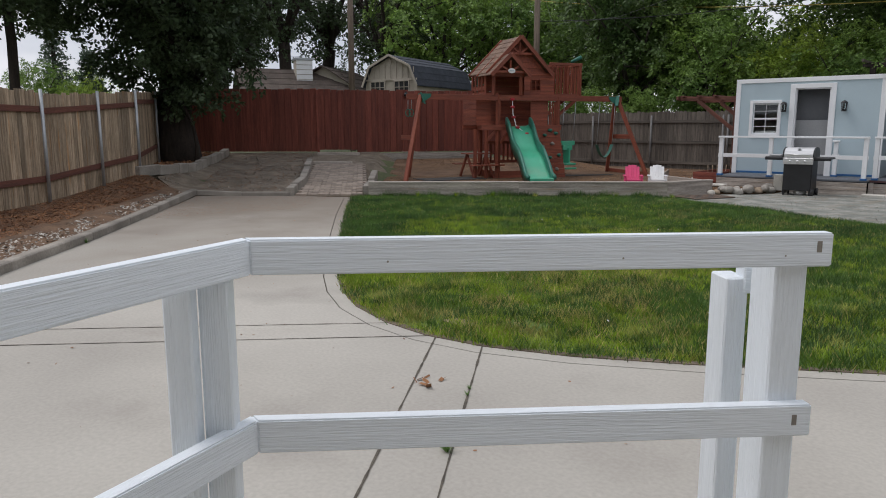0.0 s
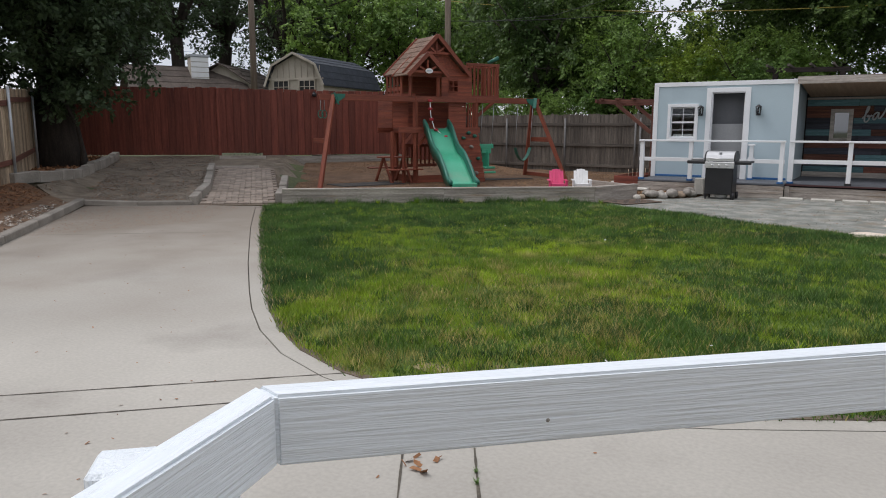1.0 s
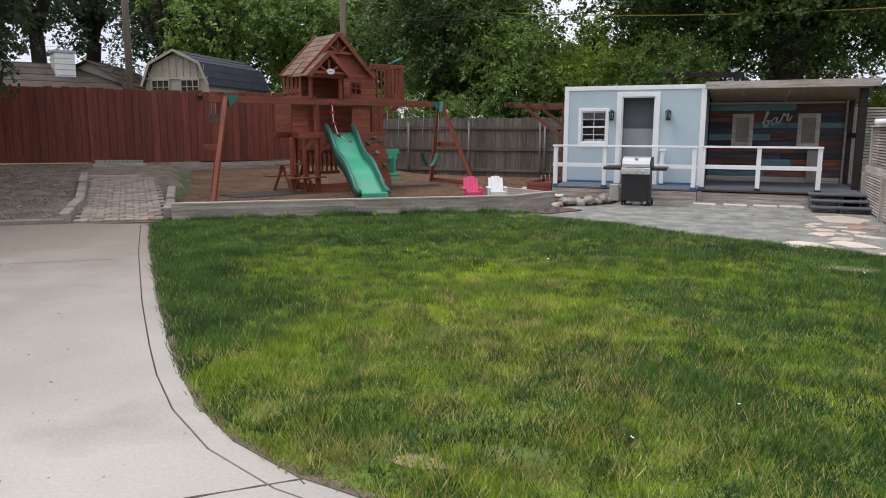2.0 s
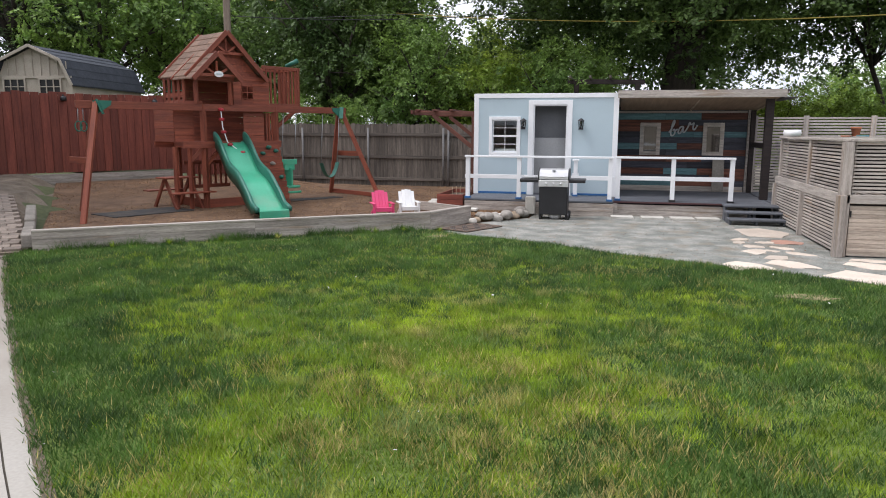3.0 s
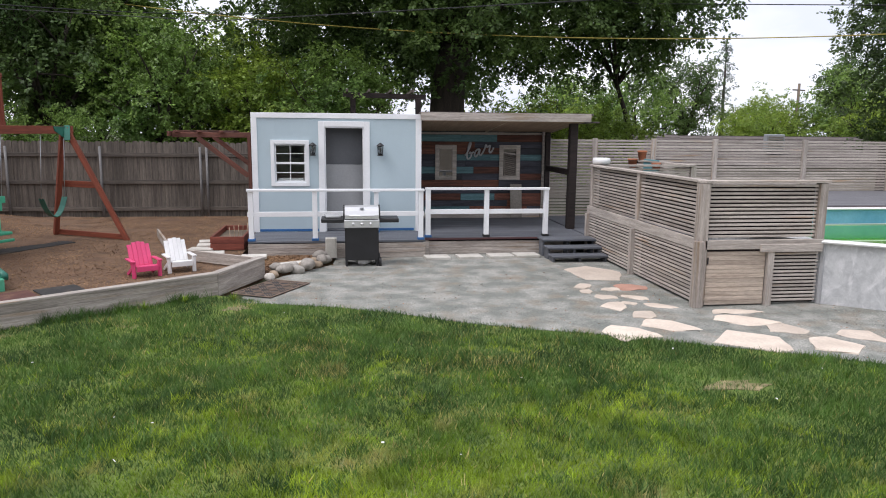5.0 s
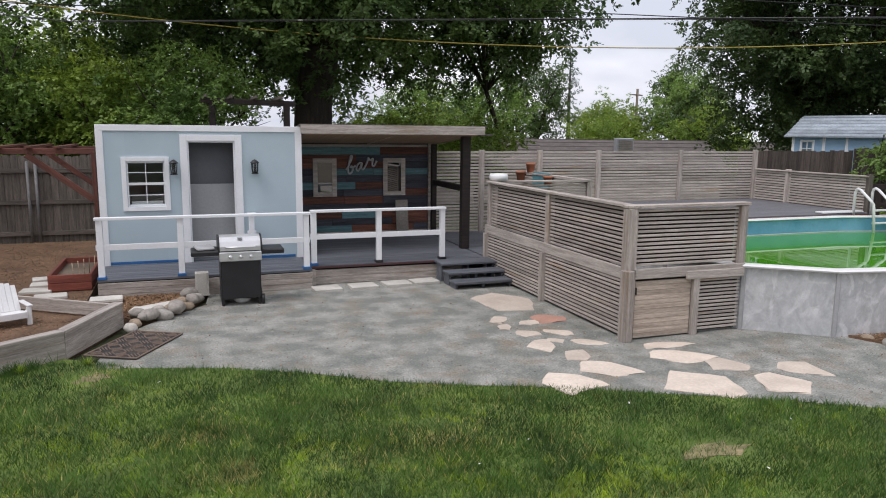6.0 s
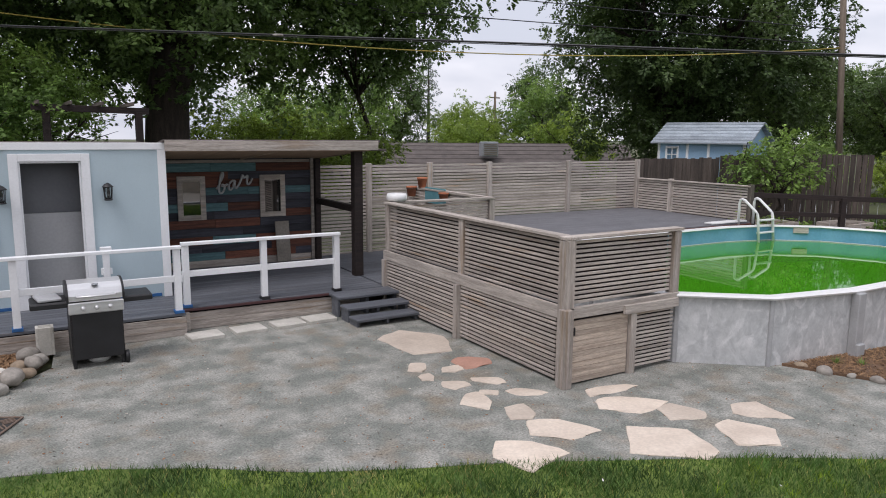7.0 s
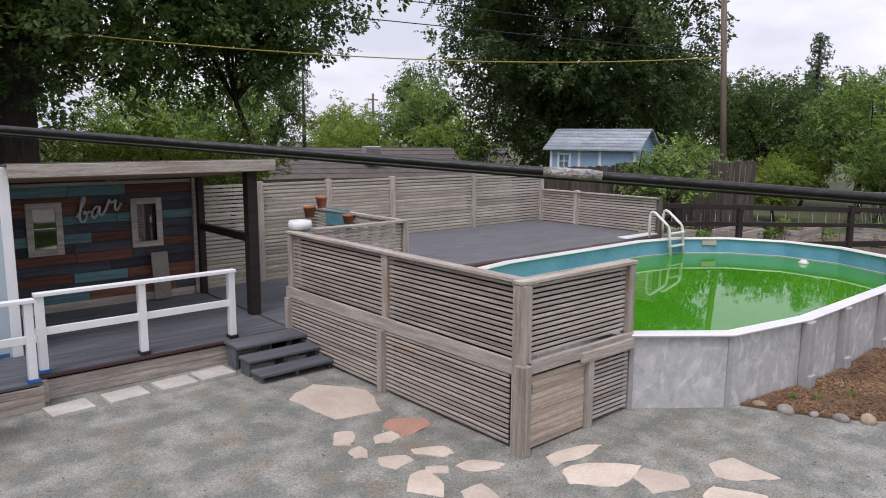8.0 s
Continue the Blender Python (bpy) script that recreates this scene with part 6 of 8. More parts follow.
# ---- trees ----
def leaves(rng, centres, spread, per, size, squash=0.75, droop=0.0):
    """Leafy sprays about the given clump centres: each spray a drooping fan of kite-shaped leaves."""
    fan = 16
    k = max(2, int(per * 0.62 / fan))
    m = len(centres) * k
    c = np.repeat(centres, k, axis=0)
    s = np.repeat(np.broadcast_to(spread, (len(centres),)), k)[:, None]
    q = rng.normal(0, 1, (m, 3))
    q *= (rng.uniform(0.05, 1, m) ** 0.4 / np.linalg.norm(q, axis=1))[:, None]
    p = c + q * s * 1.4 * np.array([1, 1, squash])
    p[:, 2] -= droop * (q[:, 0] ** 2 + q[:, 1] ** 2) * s[:, 0]
    a = np.stack([q[:, 0], q[:, 1], -0.25 - 0.6 * droop + 0.4 * q[:, 2]], -1) + rng.normal(0, 0.35, (m, 3))
    a /= np.linalg.norm(a, axis=1, keepdims=True) + 1e-9
    b = np.cross(a, np.array([0, 0, 1.0]) + rng.normal(0, 0.3, (m, 3)))
    b /= np.linalg.norm(b, axis=1, keepdims=True) + 1e-9
    n = m * fan
    p, a, b = (np.repeat(v, fan, axis=0) for v in (p, a, b))
    t = rng.uniform(-0.4, 1, n)[:, None]
    side = rng.choice((-1.0, 1.0), n)[:, None]
    reach = size * rng.uniform(1.6, 3.0, m).repeat(fan)[:, None]
    p = p + a * reach * t + b * side * size * 0.35 * (1.2 - t) + rng.normal(0, 0.16, (n, 3)) * size
    u = a * rng.uniform(0.3, 1.0, (n, 1)) + b * side * rng.uniform(0.3, 1.1, (n, 1)) + rng.normal(0, 0.25, (n, 3))
    u /= np.linalg.norm(u, axis=1, keepdims=True)
    w = np.cross(u, np.cross(a, b) + rng.normal(0, 0.4, (n, 3)))
    w /= np.linalg.norm(w, axis=1, keepdims=True) + 1e-9
    L = (size * rng.uniform(0.75, 1.5, n))[:, None]
    v = np.stack([p, p + u * L * 0.45 + w * L * 0.28, p + u * L, p + u * L * 0.45 - w * L * 0.28], 1)
    return v.reshape(-1, 3)


def leaf_mesh(name, verts, material, parent, label=""):
    ob = raw(name, verts, 4, material, label)
    return hang(ob, Matrix(), parent)


def tree(at, height, crown_z, rad, material, label, seed, clumps=260, per=150, size=0.2, trunk=0.4, fork=0.35, spread=0.75, hollow=0.45, droop=0.3, group="", bottom=-1.0, limbs=11, category="tree"):
    """A tapered trunk with forking limbs and a ragged crown of leaf clumps at the limbs' ends."""
    rng = np.random.default_rng(seed)
    x, y = at
    zg = float(rise(np.array(x), np.array(y))) - 0.1
    root = thing("tree", (x, y, zg), label, category, group)
    rx, ry, rz = rad
    fz = zg + height * fork
    bend = rng.normal(0, 0.15, (5, 2))
    tp = [(x + bend[i, 0] * i * 0.4, y + bend[i, 1] * i * 0.4, zg + (fz - zg) * i / 4) for i in range(5)]
    rod("trunk", tp, [trunk * k for k in (1.35, 1.05, 0.95, 0.9, 0.85)], TRUNK, root, sides=10)
    top = Vector(tp[-1])
    centres = []
    # clump centres over an uneven ellipsoid with gaps
    while len(centres) < clumps:
        d = rng.normal(0, 1, 3)
        d /= np.linalg.norm(d)
        r = hollow + (1 - hollow) * rng.uniform(0, 1) ** 0.6
        lump = 0.80 + 0.38 * noise.noise(Vector(d * 1.9) + Vector((seed * 3.1, 0, 0)))
        if noise.noise(Vector(d * 3.4) + Vector((0, seed * 1.7, 0))) < -0.19:
            continue
        p = np.array([x, y, zg + crown_z]) + d * r * lump * np.array([rx, ry, rz])
        if d[2] < bottom:
            continue
        centres.append(p)
    centres = np.array(centres)
    for i in range(limbs):
        a = 6.2832 * (i + rng.uniform(-0.3, 0.3)) / limbs
        e = Vector((x + rx * 0.72 * math.cos(a), y + ry * 0.72 * math.sin(a), zg + crown_z + rz * rng.uniform(-0.25, 0.6)))
        m = top.lerp(e, 0.5) + Vector((rng.normal(0, 0.3), rng.normal(0, 0.3), 0.12 * rz))
        limb = rod("limb", [top, top.lerp(m, 0.5) + Vector((0, 0, 0.1)), m, m.lerp(e, 0.5) + Vector((0, 0, rng.normal(0, 0.3))), e], [trunk * k for k in (0.55, 0.42, 0.3, 0.18, 0.06)], TRUNK, root, sides=6)
        for j in range(3):
            b = m.lerp(e, 0.25 * j)
            t = b + Vector((rng.normal(0, 0.25) * rx, rng.normal(0, 0.25) * ry, rng.uniform(-0.1, 0.4) * rz))
            rod("twig", [b, b.lerp(t, 0.5) + Vector((0, 0, 0.15)), t], [trunk * k for k in (0.16, 0.1, 0.03)], TRUNK, limb, sides=5)
    leaf_mesh("crown", leaves(rng, centres, spread * rng.uniform(0.6, 1.25, len(centres)), per, size, droop=droop), material, root)
    return root


tree(FL(20.6, -7.5), 10, 7.0, (5.3, 5.3, 3.9), LEAF_DARK, "large dark-leaved evergreen tree over the fence corner", 11, 330, 310, 0.12, 0.5, 0.3, 0.54, 0.35, 0.7)
tree(FL(19.9, -6.8), 6.0, 3.15, (2.6, 2.6, 1.75), LEAF_DARK, "low hanging dark boughs beside the fence corner", 12, 120, 290, 0.105, 0.05, 0.4, 0.36, 0.3, 0.9, limbs=6)
tree(FL(17.0, -10.0), 8, 5.3, (5.6, 5.2, 2.7), LEAF_DARK, "dark broad tree beyond the tan fence", 13, 380, 300, 0.10, 0.12, 0.5, 0.55, 0.35, 0.6)
tree((-0.7, 28.2), 14, 8.8, (10.0, 7.5, 7.0), LEAF_OAK, "big spreading oak behind the shed", 14, 930, 420, 0.12, 0.62, 0.36, 0.66, 0.35, 0.5, limbs=15)
tree((20.2, 28.8), 13, 7.8, (6.4, 6.4, 7.4), LEAF_WALNUT, "tall dense walnut tree beyond the pool", 15, 860, 460, 0.125, 0.5, 0.25, 0.62, 0.4, 0.45, limbs=13)
tree((6.0, 30.0), 10.5, 7.6, (4.4, 3.8, 4.0), LEAF_OAK, "oak limb hanging beyond the bar roof", 16, 210, 330, 0.12, 0.09, 0.4, 0.55, 0.3, 0.7)
tree((14.7, 20.2), 3.4, 2.0, (1.7, 1.5, 1.3), LEAF_MID, "young fruit tree behind the slat fence", 17, 60, 130, 0.095, 0.06, 0.3, 0.35, 0.25, 0.2, limbs=8)
tree((20.6, 14.4), 6.0, 3.4, (2.6, 2.6, 2.8), LEAF_LIGHT, "light green bushy tree beyond the garden", 18, 140, 230, 0.11, 0.12, 0.25, 0.5, 0.3, 0.2, limbs=8)

KINDS = [
    tree((60, -60), 10.5, 6.3, (4.6, 4.6, 4.6), LEAF_MID, "leafy green tree beyond the fences", 21, 240, 165, 0.165, 0.25, 0.3, 0.66, 0.35, 0.4, "background trees", limbs=9),
    tree((80, -60), 11.5, 7.0, (4.2, 4.2, 5.2), LEAF_OAK, "dark green tree beyond the fences", 22, 240, 165, 0.165, 0.28, 0.3, 0.64, 0.35, 0.4, "background trees", limbs=9),
    tree((100, -60), 9.0, 5.0, (4.4, 4.4, 3.9), LEAF_LIGHT, "bright spring-green tree beyond the fences", 23, 230, 165, 0.165, 0.2, 0.28, 0.62, 0.35, 0.4, "background trees", limbs=9),
    tree((120, -60), 12.5, 8.0, (3.8, 3.8, 4.8), LEAF_DARK, "thin dark tree with sky between its boughs", 24, 96, 190, 0.14, 0.36, 0.4, 0.5, 0.45, 0.4, "background trees", limbs=11),
]


def plant(k, x, y, s=1.0, turn=0.0, sz=None):
    z = float(rise(np.array(x), np.array(y))) - 0.1
    return copy_thing(KINDS[k], Matrix.Translation((x, y, z)) @ Matrix.Rotation(radians(turn), 4, "Z") @ Matrix.Diagonal((s, s, sz or s, 1)))


WOODS = [
    (3, FL(50, -15.0), 1.2), (3, FL(50, -8.0), 1.25), (3, FL(49, -4.0), 1.2), (0, FL(40, 0.0), 1.0), (1, FL(45, 8.5), 1.0), (0, FL(42, 4.0), 0.95), (1, FL(31, 8.6), 0.95),
    (1, FL(36, 9.5), 1.1), (3, FL(43, -13), 1.1), (0, FL(47, 5), 1.25), (0, FL(38, -21), 0.42), (2, FL(34, -16.5), 0.38), (1, FL(25, -22), 1.0), (0, FL(46, -23), 0.45),
    (1, (-14.5, 30.5), 1.0), (0, (-10.4, 28.6), 0.66), (2, (-8.2, 31.0), 0.74), (2, (-6.6, 27.0), 0.6), (1, (-12.6, 26.6), 0.66), (0, (-9.2, 26.0), 0.5), (0, (-15.0, 25.4), 0.33), (0, (-13.0, 24.6), 0.3), (0, (-11.0, 24.4), 0.28), (0, (-16.6, 24.5), 0.33), (0, (-15.5, 40), 1.0), (2, (-9, 40), 0.95), (0, (-4.5, 37), 0.85), (1, (1, 40), 1.1), (0, (-4.2, 25.6), 0.5),
    (2, (3.5, 38), 0.62), (2, (4.9, 28.6), 0.4), (2, (2.9, 30.2), 0.42), (2, (8.5, 44), 0.75), (0, (13, 55), 0.8), (0, (20, 62), 0.9), (1, (26, 66), 0.95), (2, (31, 60), 0.9), (0, (36, 58), 0.95), (2, (30, 47), 0.78), (1, (42, 66), 1.0), (0, (16, 72), 1.0), (1, (48, 57), 1.0), (2, (24, 52), 0.7),
    (1, (29, 30), 0.72), (1, (28, 24), 0.56), (0, (27, 19.5), 0.56), (1, (31, 17), 0.58), (0, (29, 12.5), 0.56), (1, (36, 22), 0.66), (0, (35, 9), 0.66), (0, (26, 7), 0.62), (3, FL(44, -9.5), 1.1), (3, FL(41, -3.0), 0.95), (1, FL(48, -1.5), 1.05), (3, FL(46, -12), 1.1), (1, (27, 13), 0.72), (1, (25.5, 9.5), 0.66), (1, (31, 24.5), 0.58), (1, (33, 28), 0.6), (0, (22.5, 17.2), 0.3), (0, (24.5, 13.8), 0.34), (2, (21.5, 20.3), 0.3), (0, (19.6, 22.2), 0.26), (0, (25, 10.5), 0.36), (1, (24.5, 17), 0.34), (2, (26.5, 21.5), 0.36), (0, (22, 9.5), 0.3),
    (0, (46, 10), 0.8), (0, (44, 28), 0.75), (0, (40, -4), 1.0), (1, (-35, -6), 1.1), (0, (-28, -16), 1.1), (0, (10, -26), 1.1), (1, (-8, -28), 1.2), (0, (28, -16), 1.1),
]
for i, (k, (x, y), s) in enumerate(WOODS):
    plant(k, x, y, s, i * 67 % 360, s * (0.92 + 0.05 * (i % 4)))
for k, ob in enumerate(KINDS):
    x, y = ((54, 42), (56, 50), (38, 74), (-48, 30))[k]
    z = float(rise(np.array(x), np.array(y))) - 0.1
    ob.matrix_basis = Matrix.Translation((x, y, z))


def pine(x, y, h, seed):
    rng = np.random.default_rng(seed)
    z = float(rise(np.array(x), np.array(y))) - 0.2
    root = thing("pine_tree", (x, y, z), "tall blue-green conifer far behind the yard", "tree", "far conifers")
    rod("trunk", [(x, y, z), (x, y, z + h * 0.97)], [0.3, 0.04], TRUNK, root, sides=8)
    t = np.linspace(0.22, 0.98, 150)
    a = rng.uniform(0, 6.28, 150)
    r = ((1 - t) * h * 0.30 + 0.3) * rng.uniform(0.25, 1.15, 150)
    c = np.stack([x + r * np.cos(a) * 0.6, y + r * np.sin(a) * 0.6, z + t * h], -1)
    leaf_mesh("needles", leaves(rng, c, 0.12 + 0.16 * r, 90, 0.12, 0.35, 0.3), LEAF_PINE, root)


pine(36, 78, 13.6, 31)
pine(-42.4, 17.8, 7.0, 34)
pine(-41.9, 19.4, 5.4, 35)
pine(42, 27.5, 9.4, 36)


# ---- buildings beyond the fences ----
def gable_house(name, at, turn, L, W, eave, ridge, base, wall, roof, label, windows=(), chimney=None, over=0.35):
    """A plain gabled building: walls, two roof slopes, windows on its long front."""
    M = Matrix.Translation((*at, 0)) @ Matrix.Rotation(radians(turn), 4, "Z")
    root = thing(name, (*at, base), label, "house" if L > 6 else "shed")
    def local(bm):
        bmesh.ops.transform(bm, matrix=M, verts=bm.verts)
        return bm
    bm = bmesh.new()
    prof = [(-W / 2, base), (W / 2, base), (W / 2, eave), (0, ridge - 0.08), (-W / 2, eave)]
    a = [bm.verts.new((-L / 2, y, z)) for y, z in prof]
    b = [bm.verts.new((L / 2, y, z)) for y, z in prof]
    bm.faces.new(a[::-1])
    bm.faces.new(b)
    for i in range(5):
        bm.faces.new((a[i], a[(i + 1) % 5], b[(i + 1) % 5], b[i]))
    part("wall", local(bm), wall, root)
    for s in (-1, 1):
        n = 7
        for k in range(n):
            y0, y1 = s * (W / 2 + over) * (1 - k / n), s * (W / 2 + over) * (1 - (k + 1.1) / n)
            drop = (ridge - eave) / (W / 2)
            z0, z1 = ridge - abs(y0) * drop, ridge - max(0, abs(y1)) * drop
            bm = bmesh.new()
            v = [(-L / 2 - over, y0, z0 + 0.05), (L / 2 + over, y0, z0 + 0.05), (L / 2 + over, y1, z1 + 0.015), (-L / 2 - over, y1, z1 + 0.015)]
            f = [bm.verts.new(p) for p in v]
            h = [bm.verts.new((p[0], p[1], p[2] - 0.05)) for p in v]
            bm.faces.new(f)
            bm.faces.new(h[::-1])
            for i in range(4):
                bm.faces.new((f[i], f[(i + 1) % 4], h[(i + 1) % 4], h[i]))
            part("roof_course", local(bm), roof, root)
    for x, z, w, h in windows:
        P = M @ Vector((x, -W / 2 - 0.01, z))
        win = board("window", P, (w, 0.03, h), GLASS, root, turn=turn)
        board("pane_back", M @ Vector((x, -W / 2 + 0.02, z)), (w, 0.02, h), BLACK, win, turn=turn)
        for dx, dz, sx, sz in ((-w / 2, 0, 0.07, h + 0.1), (w / 2, 0, 0.07, h + 0.1), (0, h / 2, w, 0.07), (0, -h / 2, w, 0.07), (0, 0, 0.03, h), (0, 0, w, 0.03)):
            board("window_frame", M @ Vector((x + dx, -W / 2 - 0.03, z + dz)), (sx, 0.04, sz), WHITE_PLAIN, win, turn=turn)
    if chimney:
        x, y, z0, z1, w = chimney
        c = board("chimney", M @ Vector((x, y, (z0 + z1) / 2)), (w, w, z1 - z0), BEIGE, root, turn=turn, bevel=0.03)
        board("chimney_cap", M @ Vector((x, y, z1 + 0.06)), (w * 1.15, w * 1.15, 0.12), STEEL, c, turn=turn)
        for k in range(7):
            board("siding_lap", M @ Vector((x, y - w / 2 - 0.01, z0 + (z1 - z0) * (k + 0.5) / 7)), (w * 1.01, 0.03, (z1 - z0) / 7 * 0.88), WHITE_PLAIN, c, turn=turn)
    return root


SKYBLUE = mat("sky_blue_siding", (0.33, 0.50, 0.68), (0.28, 0.44, 0.61), 0.7, 2, 30, 0.1, vary=0.06)
gable_house("blue_shed", (17.0, 24.5), -73, 3.1, 2.15, 2.52, 3.15, -0.1, SKYBLUE, ROOFPALE, "sky blue garden shed with pale shingle roof",
            [(-1.0, 2.02, 0.42, 0.5)], over=0.2)
for s in (-1.5, -0.45, 0.3, 1.5):
    c = Matrix.Translation((17.0, 24.5, 0)) @ Matrix.Rotation(radians(-73), 4, "Z") @ Vector((s, -1.09, 1.2))
    board("door_trim", c, (0.09, 0.03, 2.5), WHITE_PLAIN, bpy.data.objects["blue_shed"], "white trim board", turn=-73)
gable_house("far_house", (21.5, 47.5), -22, 13, 8, 0.5, 2.1, -1.8, BEIGE, ROOFGREY, "low house with brown-grey shingle roof")
gable_house("far_house", (11.5, 50), -8, 11, 8, 0.5, 2.15, -1.8, BEIGE, ROOFGREY, "low grey-roofed house among the trees")
gable_house("far_house", (33, 52), -35, 10, 8, 0.4, 1.95, -1.8, BEIGE, ROOFGREY, "low house with brown-grey shingle roof")
gable_house("neighbour_house", FL(40, -8.3), 62, 5.0, 6, 2.6, 4.55, 0.4, BEIGE, ROOFBROWN, "tan neighbour house with a white chimney", chimney=(0.6, -0.6, 3.2, 4.95, 0.85))
gable_house("neighbour_house", FL(43, -5.9), 118, 6, 6, 2.8, 4.75, 0.4, BEIGE, ROOFBROWN, "tan neighbour house with white barge boards")


def ac_unit(x, y, z, label):
    r = thing("rooftop_cooler", (x, y, z), label, "cooler", "rooftop coolers")
    board("casing", (x, y, z + 0.45), (1.0, 0.9, 0.9), STEEL, r, turn=-20, bevel=0.03)
    for k in range(6):
        board("louvre", (x - 0.17, y - 0.46, z + 0.14 + k * 0.12), (0.8, 0.05, 0.07), KERB, r, turn=-20)


ac_unit(21.2, 44.6, 1.3, "beige rooftop evaporative cooler")
ac_unit(8.2, 47.0, 1.25, "beige rooftop evaporative cooler")


def barn_shed():
    """Gambrel-roofed shed whose gable looks over the red fence."""
    root = thing("barn_shed", (*FL(30.5, -2.2), 0.4), "beige gambrel garden shed with dark shingle roof", "shed")
    turn = -30
    M = Matrix.Translation((*FL(30.5, -2.15), 0)) @ Matrix.Rotation(radians(39.5 + turn), 4, "Z")
    prof = [(-1.28, 0.4), (1.28, 0.4), (1.28, 3.15), (0.95, 3.85), (0, 4.28), (-0.95, 3.85), (-1.28, 3.15)]
    L = 4.6
    bm = bmesh.new()
    a = [bm.verts.new(M @ Vector((x, 0, z))) for x, z in prof]
    b = [bm.verts.new(M @ Vector((x, L, z))) for x, z in prof]
    bm.faces.new(a)
    bm.faces.new(b[::-1])
    for i in range(7):
        bm.faces.new((a[i], a[(i + 1) % 7], b[(i + 1) % 7], b[i]))
    part("wall", bm, BEIGE, root)
    for p, q, n in (((1.36, 3.08), (1.0, 3.88), 3), ((1.0, 3.88), (0, 4.34), 3), ((-1.36, 3.08), (-1.0, 3.88), 3), ((-1.0, 3.88), (0, 4.34), 3)):
        for k in range(n):
            t0, t1 = k / n, (k + 1.08) / n
            bm = bmesh.new()
            v = [(p[0] + (q[0] - p[0]) * t, p[1] + (q[1] - p[1]) * t + o) for t, o in ((t0, 0.04), (min(t1, 1), 0.02))]
            f = [bm.verts.new(M @ Vector((x, d, z))) for (x, z), d in ((v[0], -0.15), (v[0], L + 0.15), (v[1], L + 0.15), (v[1], -0.15))]
            g = [bm.verts.new(w.co - Vector((0, 0, 0.05))) for w in f]
            bm.faces.new(f)
            bm.faces.new(g[::-1])
            for i in range(4):
                bm.faces.new((f[i], f[(i + 1) % 4], g[(i + 1) % 4], g[i]))
            part("roof_course", bm, ROOFBLACK, root)
        beam("barge_board", M @ Vector((p[0], -0.17, p[1])), M @ Vector((q[0], -0.17, q[1])), 0.03, 0.09, BEIGE, root)
    for x in (-0.65, 0.55):
        w = board("window", M @ Vector((x, -0.01, 3.05)), (0.72, 0.03, 0.5), BLACK, root, turn=39.5 + turn)
        for dx, dz, sx, sz in ((-0.36, 0, 0.05, 0.55), (0.36, 0, 0.05, 0.55), (0, 0.25, 0.75, 0.05), (-0.12, 0, 0.025, 0.5), (0.12, 0, 0.025, 0.5), (0, 0, 0.72, 0.025)):
            board("window_frame", M @ Vector((x + dx, -0.04, 3.05 + dz)), (sx, 0.04, sz), BEIGE, w, turn=39.5 + turn)
    for k in range(9):
        beam("batten", M @ Vector((-1.12 + k * 0.28, -0.02, 3.32)), M @ Vector((-1.12 + k * 0.28, -0.02, 3.85 + 0.33 * (1 - abs(k - 4) / 4))), 0.03, 0.03, BEIGE, root)
    beam("band", M @ Vector((-1.28, -0.03, 3.36)), M @ Vector((1.28, -0.03, 3.36)), 0.04, 0.07, BEIGE, root)


barn_shed()


# ---- poles and wires ----
def pole(x, y, h, r, label, arm=None, lean=(0.0, 0.0)):
    z = float(rise(np.array(x), np.array(y)))
    root = thing("utility_pole", (x, y, z), label, "utility pole", "utility poles")
    rod("pole", [(x, y, z - 0.2), (x + lean[0], y + lean[1], z + h)], [r, r * 0.75], POLEWOOD, root, sides=12)
    if arm:
        beam("crossarm", (x + lean[0] - arm[0], y + lean[1] - arm[1], z + h - 0.6), (x + lean[0] + arm[0], y + lean[1] + arm[1], z + h - 0.6), 0.1, 0.12, POLEWOOD, root)
    return root


pa = pole(-14.6, 23.1, 9, 0.125, "weathered wooden utility pole behind the swing set", (0.9, 0.5))
pb = pole(*FL(27.5, -3.4), 9.0, 0.125, "brown wooden utility pole behind the red fence")
q = Vector((*FL(27.3, -4.4), 6.05))
beam("lamp_arm", (*FL(27.5, -3.4), 6.2), q, 0.05, 0.05, STEEL, pb)
board("lamp_head", q, (0.55, 0.22, 0.16), STEEL, pb, "grey street lamp head", turn=39)
pc = pole(17.78, 20.2, 10.5, 0.105, "tall wooden utility pole beyond the pool", (0.6, 0.9), (-0.36, 0.5))
pole(38, 68, 8.5, 0.16, "distant wooden utility pole", (0.8, 0.3))


def wire(name, pts, r, material, label, category="cable", sag=0.0, n=14):
    p = [Vector(a) for a in pts]
    line = []
    for a, b in zip(p, p[1:]):
        for k in range(n):
            t = k / n
            line.append(a.lerp(b, t) - Vector((0, 0, 4 * sag * t * (1 - t))))
    line.append(p[-1])
    ob = rod(name, line, r, material, sides=8)
    return tagged(ob, label, category, "overhead cables")


wire("service_cable", [(-14.6, 23.1, 6.9), (-9.0, 14.9, 3.75), (-5.0, 10.09, 2.99), (-3.0, 7.69, 2.79), (0.0, 4.08, 2.49), (3.0, 0.47, 2.75), (8.0, -5.5, 4.2)], 0.0021, CABLE, "thick black overhead service cable")
wire("service_cable", [(-9.0, 14.91, 3.748), (-5.0, 10.10, 2.9874), (0.0, 4.085, 2.4874)], 0.0008, CABLE, "thin messenger wire lashed under the cable")


FRAY = mat("frayed_tape", (0.62, 0.60, 0.57), (0.22, 0.20, 0.19), 0.8, 140, 420, 0.5, vary=0.3)


